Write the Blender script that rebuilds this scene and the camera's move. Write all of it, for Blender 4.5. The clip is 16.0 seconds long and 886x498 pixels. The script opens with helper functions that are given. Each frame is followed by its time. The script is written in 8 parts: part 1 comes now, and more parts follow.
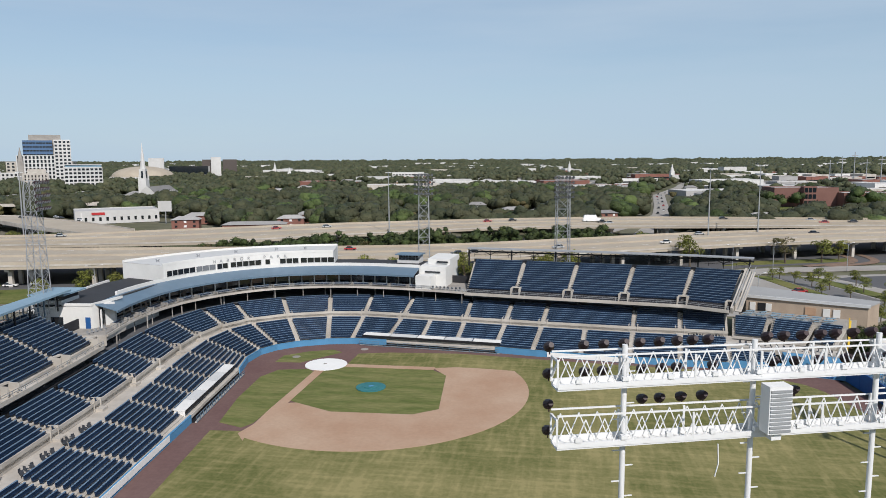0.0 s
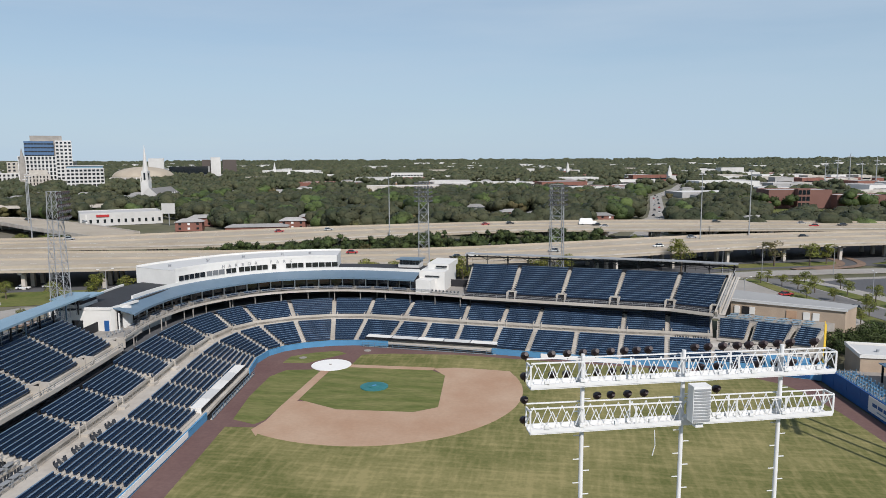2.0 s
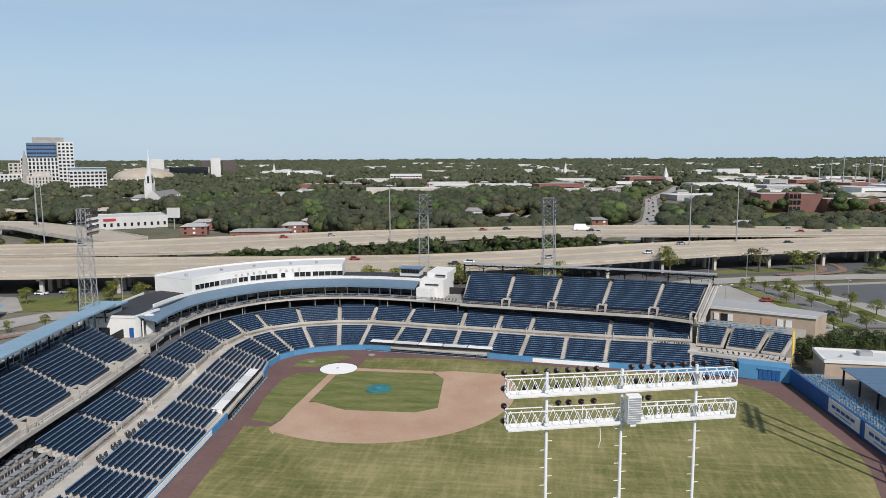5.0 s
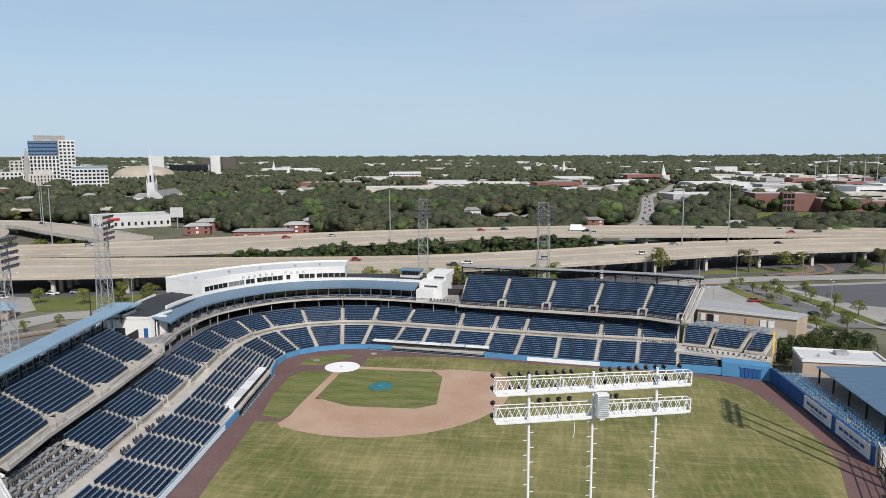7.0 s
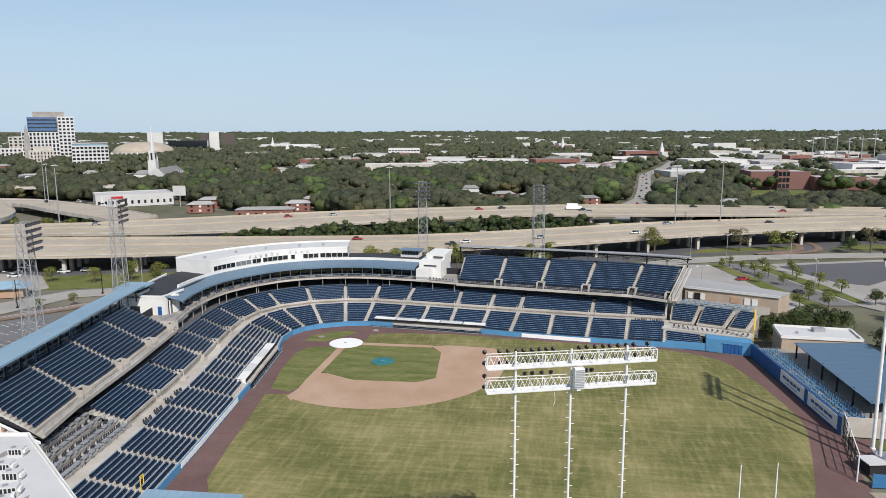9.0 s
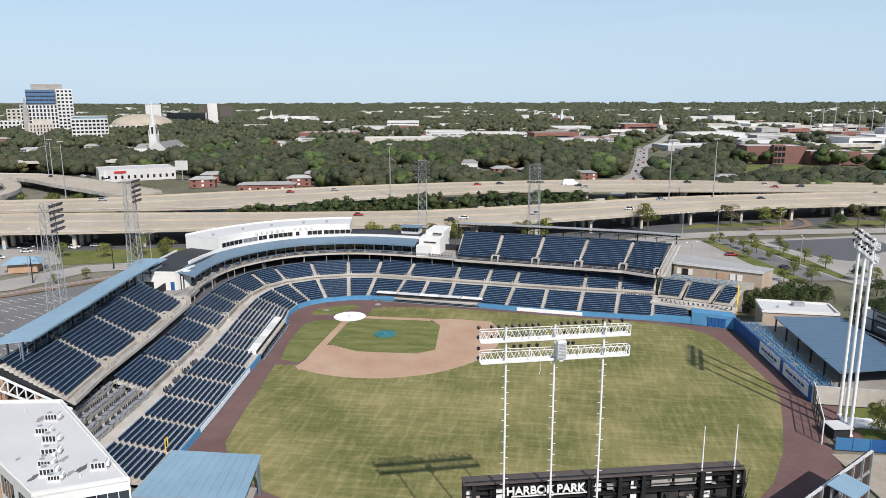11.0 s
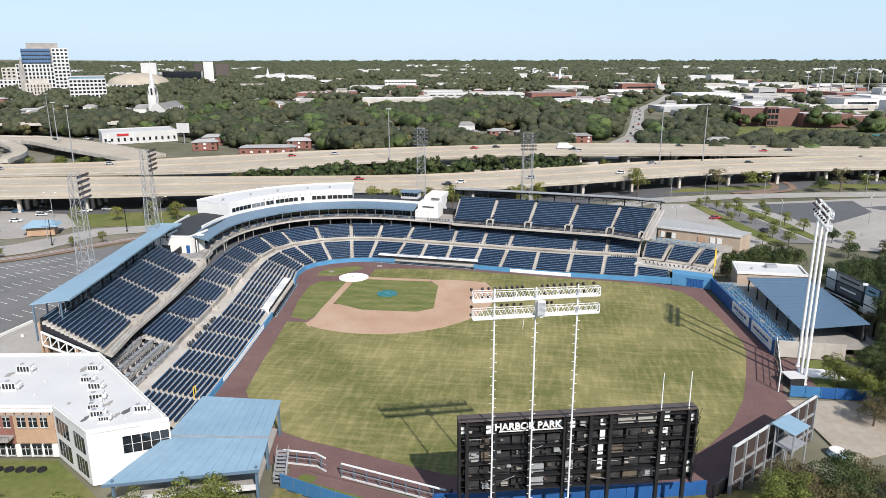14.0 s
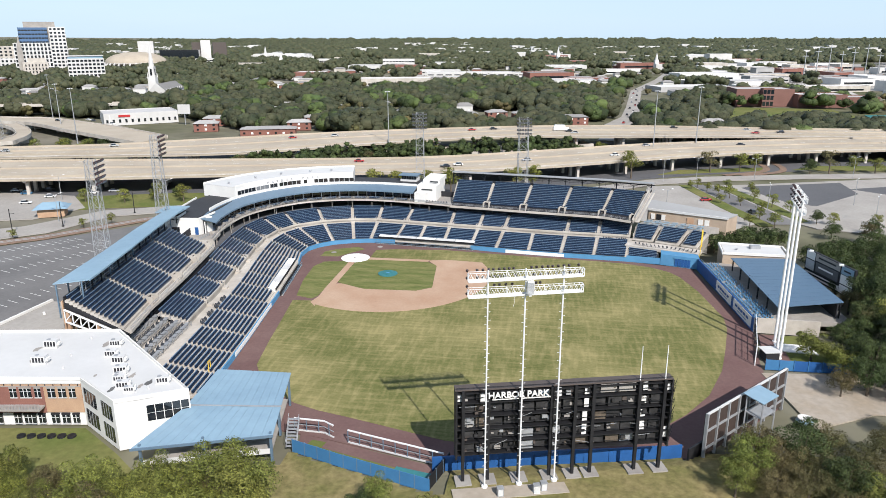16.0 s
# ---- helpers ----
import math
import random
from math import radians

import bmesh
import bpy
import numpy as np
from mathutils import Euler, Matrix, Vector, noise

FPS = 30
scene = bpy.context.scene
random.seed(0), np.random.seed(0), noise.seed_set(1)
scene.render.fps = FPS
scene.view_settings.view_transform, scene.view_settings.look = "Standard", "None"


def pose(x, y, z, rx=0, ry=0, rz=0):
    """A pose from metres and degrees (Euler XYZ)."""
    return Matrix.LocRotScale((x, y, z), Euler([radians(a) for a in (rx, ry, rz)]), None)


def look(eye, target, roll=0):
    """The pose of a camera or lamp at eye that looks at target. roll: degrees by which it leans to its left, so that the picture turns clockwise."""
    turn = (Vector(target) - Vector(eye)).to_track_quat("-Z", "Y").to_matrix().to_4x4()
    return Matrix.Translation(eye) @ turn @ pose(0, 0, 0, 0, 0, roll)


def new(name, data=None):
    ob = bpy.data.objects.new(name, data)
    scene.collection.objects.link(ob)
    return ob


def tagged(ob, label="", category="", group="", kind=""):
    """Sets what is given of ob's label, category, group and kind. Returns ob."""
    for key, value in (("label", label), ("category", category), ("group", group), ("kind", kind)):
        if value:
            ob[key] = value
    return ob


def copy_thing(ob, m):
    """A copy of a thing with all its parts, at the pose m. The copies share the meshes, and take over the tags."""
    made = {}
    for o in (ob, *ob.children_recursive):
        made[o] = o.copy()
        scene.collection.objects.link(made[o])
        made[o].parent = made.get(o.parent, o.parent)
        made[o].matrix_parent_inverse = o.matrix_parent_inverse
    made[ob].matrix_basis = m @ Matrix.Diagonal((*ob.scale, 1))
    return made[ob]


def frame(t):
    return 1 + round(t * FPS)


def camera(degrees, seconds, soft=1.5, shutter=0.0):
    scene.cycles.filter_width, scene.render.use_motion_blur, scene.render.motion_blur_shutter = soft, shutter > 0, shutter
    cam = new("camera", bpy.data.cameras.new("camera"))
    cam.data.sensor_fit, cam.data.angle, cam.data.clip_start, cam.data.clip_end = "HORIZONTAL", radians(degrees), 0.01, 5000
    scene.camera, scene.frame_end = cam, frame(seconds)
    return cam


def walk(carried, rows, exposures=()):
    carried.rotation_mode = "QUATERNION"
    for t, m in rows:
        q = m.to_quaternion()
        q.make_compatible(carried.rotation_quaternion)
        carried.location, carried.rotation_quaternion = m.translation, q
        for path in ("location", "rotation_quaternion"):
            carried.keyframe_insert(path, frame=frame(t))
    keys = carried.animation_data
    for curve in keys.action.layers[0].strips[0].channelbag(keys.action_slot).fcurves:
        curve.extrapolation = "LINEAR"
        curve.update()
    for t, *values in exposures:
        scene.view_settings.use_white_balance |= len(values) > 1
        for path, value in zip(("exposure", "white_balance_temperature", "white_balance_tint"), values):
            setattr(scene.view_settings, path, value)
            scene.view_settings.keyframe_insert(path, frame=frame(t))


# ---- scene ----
cam = camera(63.76, 16.0, soft=0.6)
# seconds, place, yaw, pitch, roll; home plate is the origin, first base lies along -y, third base along +x
PATH = [
    (0, 47.60, -136.14, 41.89, 9.59, -7.25, 0.36),
    (0.5, 47.91, -138.08, 42.52, 9.56, -7.27, 0.35),
    (1, 48.23, -140.01, 43.15, 9.54, -7.32, 0.34),
    (1.5, 48.54, -141.95, 43.79, 9.52, -7.30, 0.33),
    (2, 48.85, -143.88, 44.48, 9.50, -7.30, 0.32),
    (2.5, 49.14, -145.80, 45.21, 9.48, -7.30, 0.31),
    (3, 49.44, -147.71, 45.99, 9.46, -7.31, 0.30),
    (3.5, 49.73, -149.63, 46.78, 9.44, -7.34, 0.30),
    (4, 50.03, -151.57, 47.56, 9.42, -7.36, 0.29),
    (6.5, 51.73, -161.53, 51.34, 9.32, -7.49, 0.24),
    (7, 52.08, -163.53, 52.07, 9.30, -7.66, 0.23),
    (7.5, 52.42, -165.51, 52.77, 9.28, -8.05, 0.22),
    (8, 52.76, -167.49, 53.44, 9.26, -8.54, 0.22),
    (8.5, 53.10, -169.48, 54.12, 9.24, -9.08, 0.21),
    (9, 53.44, -171.47, 54.83, 9.22, -9.63, 0.20),
    (11.5, 55.04, -181.60, 58.67, 9.11, -12.44, 0.15),
    (12, 55.36, -183.62, 59.42, 9.08, -12.98, 0.14),
    (12.5, 55.67, -185.62, 60.15, 9.04, -13.52, 0.14),
    (13, 55.98, -187.62, 60.86, 9.01, -14.07, 0.13),
    (13.5, 56.28, -189.61, 61.58, 8.97, -14.62, 0.12),
    (14, 56.59, -191.61, 62.30, 8.94, -15.18, 0.11),
    (14.5, 56.90, -193.61, 63.05, 8.90, -15.74, 0.10),
    (15, 57.22, -195.62, 63.81, 8.87, -16.26, 0.09),
    (15.5, 57.53, -197.63, 64.57, 8.83, -16.65, 0.08),
    (16, 57.84, -199.63, 65.33, 8.80, -16.87, 0.07),
]
walk(cam, [(t, pose(x, y, z, 90 + pitch, roll, yaw)) for t, x, y, z, yaw, pitch, roll in PATH],
     [(0.0, -0.11, 6350, 12), (4.0, -0.09, 6350, 12), (7.0, -0.03, 6350, 12), (9.0, 0.03, 6350, 12), (12.0, 0.24, 6350, 12), (16.0, 0.42, 6350, 12)])
# ---- end of camera ----

# ---- light ----
SUN = Vector((0.40, -0.64, 0.656)).normalized()
sun = new("sun", bpy.data.lights.new("sun", "SUN"))
sun.data.energy, sun.data.angle, sun.data.color = 4.7, radians(0.55), (1.0, 0.95, 0.88)
sun.matrix_world = look(SUN * 300, (0, 0, 0))
world = bpy.data.worlds.new("sky")
scene.world = world
world.use_nodes = True
wn, wl = world.node_tree.nodes, world.node_tree.links
sky = wn.new("ShaderNodeTexSky")
sky.sky_type, sky.sun_disc = "NISHITA", False
sky.sun_elevation, sky.sun_rotation = math.asin(SUN.z), math.atan2(SUN.x, SUN.y)
sky.altitude, sky.air_density, sky.dust_density, sky.ozone_density = 30, 1.0, 0.25, 1.6
# thin streaks of high cloud
wco = wn.new("ShaderNodeTexCoord")
wmap = wn.new("ShaderNodeMapping")
wmap.inputs["Scale"].default_value = (1.2, 1.2, 9.0)
wmap.inputs["Rotation"].default_value = (0.10, 0.06, 0.4)
wno = wn.new("ShaderNodeTexNoise")
wno.inputs["Scale"].default_value, wno.inputs["Detail"].default_value, wno.inputs["Roughness"].default_value = 1.6, 7, 0.55
wra = wn.new("ShaderNodeMapRange")
wra.inputs["From Min"].default_value, wra.inputs["From Max"].default_value, wra.inputs["To Max"].default_value = 0.36, 0.80, 0.75
wmi = wn.new("ShaderNodeMix")
wmi.data_type = "RGBA"
wmi.inputs["B"].default_value = (6.4, 7.2, 8.0, 1)
wl.new(wco.outputs["Generated"], wmap.inputs["Vector"])
wl.new(wmap.outputs["Vector"], wno.inputs["Vector"])
wl.new(wno.outputs["Fac"], wra.inputs["Value"])
wl.new(wra.outputs["Result"], wmi.inputs["Factor"])
wl.new(sky.outputs["Color"], wmi.inputs["A"])
# pale haze towards the horizon
wsep, wpow, wmul, whz = wn.new("ShaderNodeSeparateXYZ"), wn.new("ShaderNodeMath"), wn.new("ShaderNodeMapRange"), wn.new("ShaderNodeMix")
wl.new(wco.outputs["Generated"], wsep.inputs["Vector"])
wmul.inputs["From Min"].default_value, wmul.inputs["From Max"].default_value = 0.0, 1.0
wmul.inputs["To Min"].default_value, wmul.inputs["To Max"].default_value = 0.92, 0.0
wl.new(wsep.outputs["Z"], wmul.inputs["Value"])
wpow.operation = "POWER"
wpow.inputs[1].default_value = 2.2
wl.new(wmul.outputs["Result"], wpow.inputs[0])
whz.data_type = "RGBA"
whz.inputs["B"].default_value = (5.0, 6.75, 8.3, 1)
wl.new(wpow.outputs["Value"], whz.inputs["Factor"])
wl.new(wmi.outputs["Result"], whz.inputs["A"])
wl.new(whz.outputs["Result"], wn["Background"].inputs["Color"])
wn["Background"].inputs["Strength"].default_value = 0.093


# ---- materials ----
def mat(name, col, rough=0.8, var=0.18, grain=2.0, blotch=0.12, bump=0.0, metal=0.0, col2=None, rand=0.0, island=0.0, spec=0.4, stretch=None, relief=0.1):
    """A surface with fine grain and large blotches in metres; col2: the blotches' colour; rand, island: change from thing to thing, from piece to piece."""
    m = bpy.data.materials.new(name)
    m.use_nodes = True
    n, l = m.node_tree.nodes, m.node_tree.links
    b = n["Principled BSDF"]
    b.inputs["Roughness"].default_value, b.inputs["Metallic"].default_value = rough, metal
    b.inputs["Specular IOR Level"].default_value = spec
    geo = n.new("ShaderNodeNewGeometry")
    src = geo.outputs["Position"]
    if stretch:
        mp = n.new("ShaderNodeMapping")
        mp.inputs["Scale"].default_value = stretch
        l.new(src, mp.inputs["Vector"])
        src = mp.outputs["Vector"]
    n1, n2 = n.new("ShaderNodeTexNoise"), n.new("ShaderNodeTexNoise")
    for k, s, d in ((n1, grain, 4), (n2, blotch, 5)):
        k.inputs["Scale"].default_value, k.inputs["Detail"].default_value, k.inputs["Roughness"].default_value = s, d, 0.6
        l.new(src, k.inputs["Vector"])
    big = n.new("ShaderNodeMix")
    big.data_type = "RGBA"
    c2 = col2 or tuple(c * (1 - var) for c in col)
    big.inputs["A"].default_value, big.inputs["B"].default_value = (*col, 1), (*c2, 1)
    mr = n.new("ShaderNodeMapRange")
    mr.inputs["From Min"].default_value, mr.inputs["From Max"].default_value = 0.35, 0.65
    l.new(n2.outputs["Fac"], mr.inputs["Value"])
    l.new(mr.outputs["Result"], big.inputs["Factor"])
    add = n.new("ShaderNodeMapRange")
    add.inputs["From Min"].default_value, add.inputs["From Max"].default_value = 0.25, 0.75
    add.inputs["To Min"].default_value, add.inputs["To Max"].default_value = 1 - var, 1 + var
    l.new(n1.outputs["Fac"], add.inputs["Value"])
    val = add.outputs["Result"]
    for amount, out in ((rand, "rand"), (island, "island")):
        if amount:
            node = n.new("ShaderNodeObjectInfo") if out == "rand" else geo
            r = n.new("ShaderNodeMapRange")
            r.inputs["To Min"].default_value, r.inputs["To Max"].default_value = 1 - amount, 1 + amount
            l.new(node.outputs["Random" if out == "rand" else "Random Per Island"], r.inputs["Value"])
            mu = n.new("ShaderNodeMath")
            mu.operation = "MULTIPLY"
            l.new(val, mu.inputs[0])
            l.new(r.outputs["Result"], mu.inputs[1])
            val = mu.outputs["Value"]
    hsv = n.new("ShaderNodeHueSaturation")
    l.new(big.outputs["Result"], hsv.inputs["Color"])
    l.new(val, hsv.inputs["Value"])
    l.new(hsv.outputs["Color"], b.inputs["Base Color"])
    if bump:
        bu = n.new("ShaderNodeBump")
        bu.inputs["Strength"].default_value, bu.inputs["Distance"].default_value = bump, relief
        l.new(n1.outputs["Fac"], bu.inputs["Height"])
        l.new(bu.outputs["Normal"], b.inputs["Normal"])
    return m


def leaf_mat(name, a, b, island=0.6, rand=0.2):
    return mat(name, a, 0.65, 0.25, 0.9, 0.075, col2=b, island=island, rand=rand, spec=0.25, bump=1.0, relief=0.8)


def turf_mat():
    """Mown turf: pale worn streaks along two crossing mowing directions."""
    m = bpy.data.materials.new("turf")
    m.use_nodes = True
    n, l = m.node_tree.nodes, m.node_tree.links
    b = n["Principled BSDF"]
    b.inputs["Roughness"].default_value, b.inputs["Specular IOR Level"].default_value = 0.9, 0.15
    geo = n.new("ShaderNodeNewGeometry")
    fac = None
    for scale, rot, ns, lo, hi, amt in (((0.13, 0.95, 1), 0.16, 1.0, 0.46, 0.78, 0.50), ((0.95, 0.15, 1), 0.16, 1.0, 0.46, 0.78, 0.50), ((0.05, 0.05, 1), 0.0, 1.0, 0.42, 0.66, 0.55), ((1.6, 1.6, 1), 0.3, 1.0, 0.35, 0.75, 0.30)):
        mp = n.new("ShaderNodeMapping")
        mp.inputs["Scale"].default_value, mp.inputs["Rotation"].default_value = scale, (0, 0, rot)
        no = n.new("ShaderNodeTexNoise")
        no.inputs["Scale"].default_value, no.inputs["Detail"].default_value = ns, 5
        mr = n.new("ShaderNodeMapRange")
        mr.inputs["From Min"].default_value, mr.inputs["From Max"].default_value, mr.inputs["To Max"].default_value = lo, hi, amt
        l.new(geo.outputs["Position"], mp.inputs["Vector"])
        l.new(mp.outputs["Vector"], no.inputs["Vector"])
        l.new(no.outputs["Fac"], mr.inputs["Value"])
        if fac is None:
            fac = mr.outputs["Result"]
        else:
            s = n.new("ShaderNodeMath")
            s.operation, s.use_clamp = "ADD", True
            l.new(fac, s.inputs[0])
            l.new(mr.outputs["Result"], s.inputs[1])
            fac = s.outputs["Value"]
    mix = n.new("ShaderNodeMix")
    mix.data_type = "RGBA"
    mix.inputs["A"].default_value, mix.inputs["B"].default_value = (0.096, 0.108, 0.031, 1), (0.280, 0.243, 0.108, 1)
    l.new(fac, mix.inputs["Factor"])
    l.new(mix.outputs["Result"], b.inputs["Base Color"])
    return m


def glass_mat(name, col, rough=0.08):
    m = bpy.data.materials.new(name)
    m.use_nodes = True
    b = m.node_tree.nodes["Principled BSDF"]
    b.inputs["Base Color"].default_value, b.inputs["Roughness"].default_value = (*col, 1), rough
    b.inputs["Specular IOR Level"].default_value = 0.8
    return m


TURF = turf_mat()
INGRASS = mat("infield turf", (0.100, 0.122, 0.034), 0.9, 0.24, 1.6, 0.30, col2=(0.185, 0.180, 0.070), spec=0.15, stretch=(0.35, 1.3, 1))
CLAY = mat("infield clay", (0.44, 0.315, 0.225), 0.95, 0.07, 1.5, 0.08, col2=(0.38, 0.245, 0.165), spec=0.1)
TRACK = mat("warning track", (0.135, 0.080, 0.075), 0.95, 0.10, 1.5, 0.10, col2=(0.165, 0.105, 0.095), spec=0.1)
TARP = mat("white tarpaulin", (0.80, 0.79, 0.76), 0.6, 0.03, 1.0, 0.3)
TEAL = mat("teal tarpaulin", (0.035, 0.17, 0.18), 0.6, 0.12, 1.0, 0.3)
WHITE = mat("white painted wall", (0.70, 0.69, 0.66), 0.7, 0.03, 1.5, 0.15, col2=(0.63, 0.62, 0.59))
MEMBRANE = mat("pale roof membrane", (0.54, 0.54, 0.53), 0.8, 0.04, 0.8, 0.10, col2=(0.50, 0.50, 0.49))
BLACKROOF = mat("black roof membrane", (0.035, 0.036, 0.040), 0.8, 0.15, 1.0, 0.15)
CONC = mat("pale concrete", (0.50, 0.465, 0.415), 0.9, 0.14, 1.2, 0.15, col2=(0.37, 0.335, 0.29))
GREYCONC = mat("grey concrete", (0.33, 0.31, 0.28), 0.9, 0.12, 0.8, 0.12, col2=(0.25, 0.23, 0.21))
# dark fittings; also the shade under the decks, painted into concrete surfaces
DARK = mat("dark surface and concourse shade", (0.022, 0.022, 0.026), 0.8, 0.2, 0.8, 0.2)
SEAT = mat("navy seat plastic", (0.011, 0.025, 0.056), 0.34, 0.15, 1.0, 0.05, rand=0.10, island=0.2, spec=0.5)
# paler navy that paints the sun and sky sheen on the seat tops
SEATSHEEN = mat("navy seat plastic with painted sheen", (0.125, 0.190, 0.265), 0.42, 0.12, 1.0, 0.05, island=0.15)
GREYSEAT = mat("charcoal chair plastic", (0.045, 0.05, 0.06), 0.5, 0.15, island=0.3)
BLUEWALL = mat("bright blue padding", (0.085, 0.25, 0.43), 0.55, 0.08, 0.5, 0.06)
DEEPBLUE = mat("deep blue padding", (0.018, 0.09, 0.27), 0.55, 0.12, 0.5, 0.1)
BLUEROOF = mat("pale blue metal roofing", (0.225, 0.335, 0.415), 0.45, 0.06, 0.5, 0.08, col2=(0.19, 0.29, 0.37), metal=0.0)
STEELBLUE = mat("grey-blue metal awning", (0.115, 0.175, 0.235), 0.4, 0.08, 0.5, 0.1)
DARKBLUE = mat("slate blue metal roofing", (0.085, 0.145, 0.215), 0.5, 0.06, 0.4, 0.05)
STEEL = mat("galvanised steel", (0.36, 0.37, 0.38), 0.5, 0.12, 1.0, 0.2, metal=0.3)
WHITESTEEL = mat("white painted steel", (0.72, 0.72, 0.71), 0.45, 0.04, 1.0, 0.3)
BLACKSTEEL = mat("black painted steel and painted shade", (0.014, 0.014, 0.016), 0.6, 0.3, 1.0, 0.3)
PANELBACK = mat("dark board backing", (0.035, 0.034, 0.034), 0.7, 0.5, 0.6, 0.5, island=0.5)
LAMPHEAD = mat("dark red-brown lamp housing", (0.035, 0.016, 0.018), 0.5, 0.3)
LAMPGLASS = glass_mat("floodlight glass", (0.16, 0.17, 0.18), 0.12)
WINDOW = glass_mat("dark window glass", (0.012, 0.016, 0.02))
BLUEGLASS = glass_mat("blue tower glass", (0.07, 0.13, 0.24), 0.05)
YELLOW = mat("yellow paint", (0.75, 0.50, 0.06), 0.5, 0.05)
TANBRICK = mat("tan brick", (0.42, 0.28, 0.18), 0.9, 0.10, 6.0, 0.3, col2=(0.36, 0.23, 0.15))
REDBRICK = mat("red brick", (0.23, 0.105, 0.080), 0.9, 0.12, 6.0, 0.3, col2=(0.19, 0.085, 0.066))
PALEBRICK = mat("pale tan brick", (0.40, 0.315, 0.235), 0.9, 0.10, 6.0, 0.3, col2=(0.34, 0.265, 0.20))
SCHOOLBRICK = mat("weathered red brick", (0.19, 0.098, 0.080), 0.9, 0.12, 3.0, 0.1)
CITYWHITE = mat("weathered white render", (0.60, 0.59, 0.57), 0.8, 0.06, 0.3, 0.03, col2=(0.50, 0.49, 0.47), rand=0.12)
CITYROOF = mat("weathered flat roofing", (0.42, 0.41, 0.40), 0.85, 0.08, 0.2, 0.03, rand=0.25)
MESHBLUE = mat("blue fence mesh", (0.045, 0.165, 0.34), 0.6, 0.12, 0.8, 0.2)
SCREEN = mat("dark brown screen panel", (0.050, 0.034, 0.028), 0.85, 0.2, 1.0, 0.3)
GREYROOF = mat("grey roof membrane", (0.34, 0.34, 0.335), 0.85, 0.06, 0.8, 0.1)
DARKBROWN = mat("dark brown cladding", (0.085, 0.068, 0.06), 0.6, 0.1, 0.3, 0.05)
ASPHALT = mat("aged asphalt", (0.17, 0.165, 0.16), 0.9, 0.10, 1.0, 0.05, col2=(0.125, 0.122, 0.12))
# repaved asphalt; also paints shade under the highways and on the concourse floor
ASPHALTSHADE = mat("dark asphalt", (0.10, 0.10, 0.105), 0.9, 0.12, 1.0, 0.05)
PALEPAVE = mat("pale worn pavement", (0.34, 0.32, 0.29), 0.9, 0.10, 1.0, 0.06, col2=(0.28, 0.26, 0.235))
ROADWAY = mat("tan concrete roadway", (0.41, 0.355, 0.28), 0.9, 0.05, 0.6, 0.05, col2=(0.35, 0.30, 0.235))
PAINT = mat("white road paint", (0.72, 0.72, 0.69), 0.7, 0.08)
LAWN = mat("lawn", (0.10, 0.125, 0.035), 0.95, 0.20, 0.7, 0.06, col2=(0.165, 0.16, 0.060), spec=0.1)
SOOT = mat("dark roof stain", (0.12, 0.12, 0.118), 0.9, 0.3, 1.2, 0.5)
ROUGHGRASS = mat("dry rough grass", (0.13, 0.125, 0.045), 0.95, 0.35, 0.9, 0.15, col2=(0.22, 0.18, 0.085), spec=0.1, bump=0.5)
FIELDGROUND = mat("wooded town ground", (0.100, 0.102, 0.056), 0.95, 0.3, 0.05, 0.008, col2=(0.185, 0.170, 0.135), spec=0.1)
SANDY = mat("pale sandy ground", (0.35, 0.31, 0.26), 0.95, 0.12, 0.8, 0.15, col2=(0.31, 0.26, 0.2), spec=0.1)
RAILBED = mat("ballast", (0.22, 0.15, 0.11), 0.95, 0.2, 1.5, 0.2)
BARK = mat("bark", (0.12, 0.095, 0.07), 0.9, 0.25, 3.0, 0.5)
LEAF = leaf_mat("olive green foliage", (0.115, 0.140, 0.030), (0.165, 0.165, 0.036), island=0.5)
LEAFDARK = leaf_mat("dark green foliage", (0.036, 0.056, 0.017), (0.056, 0.074, 0.022))
LEAFYELLOW = leaf_mat("yellow-green foliage", (0.165, 0.175, 0.030), (0.115, 0.130, 0.030))
LEAFBROWN = leaf_mat("brownish autumn foliage", (0.110, 0.088, 0.038), (0.080, 0.080, 0.030), island=0.4)
LEAFMIX = leaf_mat("mixed town foliage", (0.040, 0.053, 0.026), (0.082, 0.082, 0.042), island=0.2)
SHINGLE = mat("grey shingle", (0.30, 0.29, 0.28), 0.9, 0.12, 1.0, 0.1, rand=0.3)


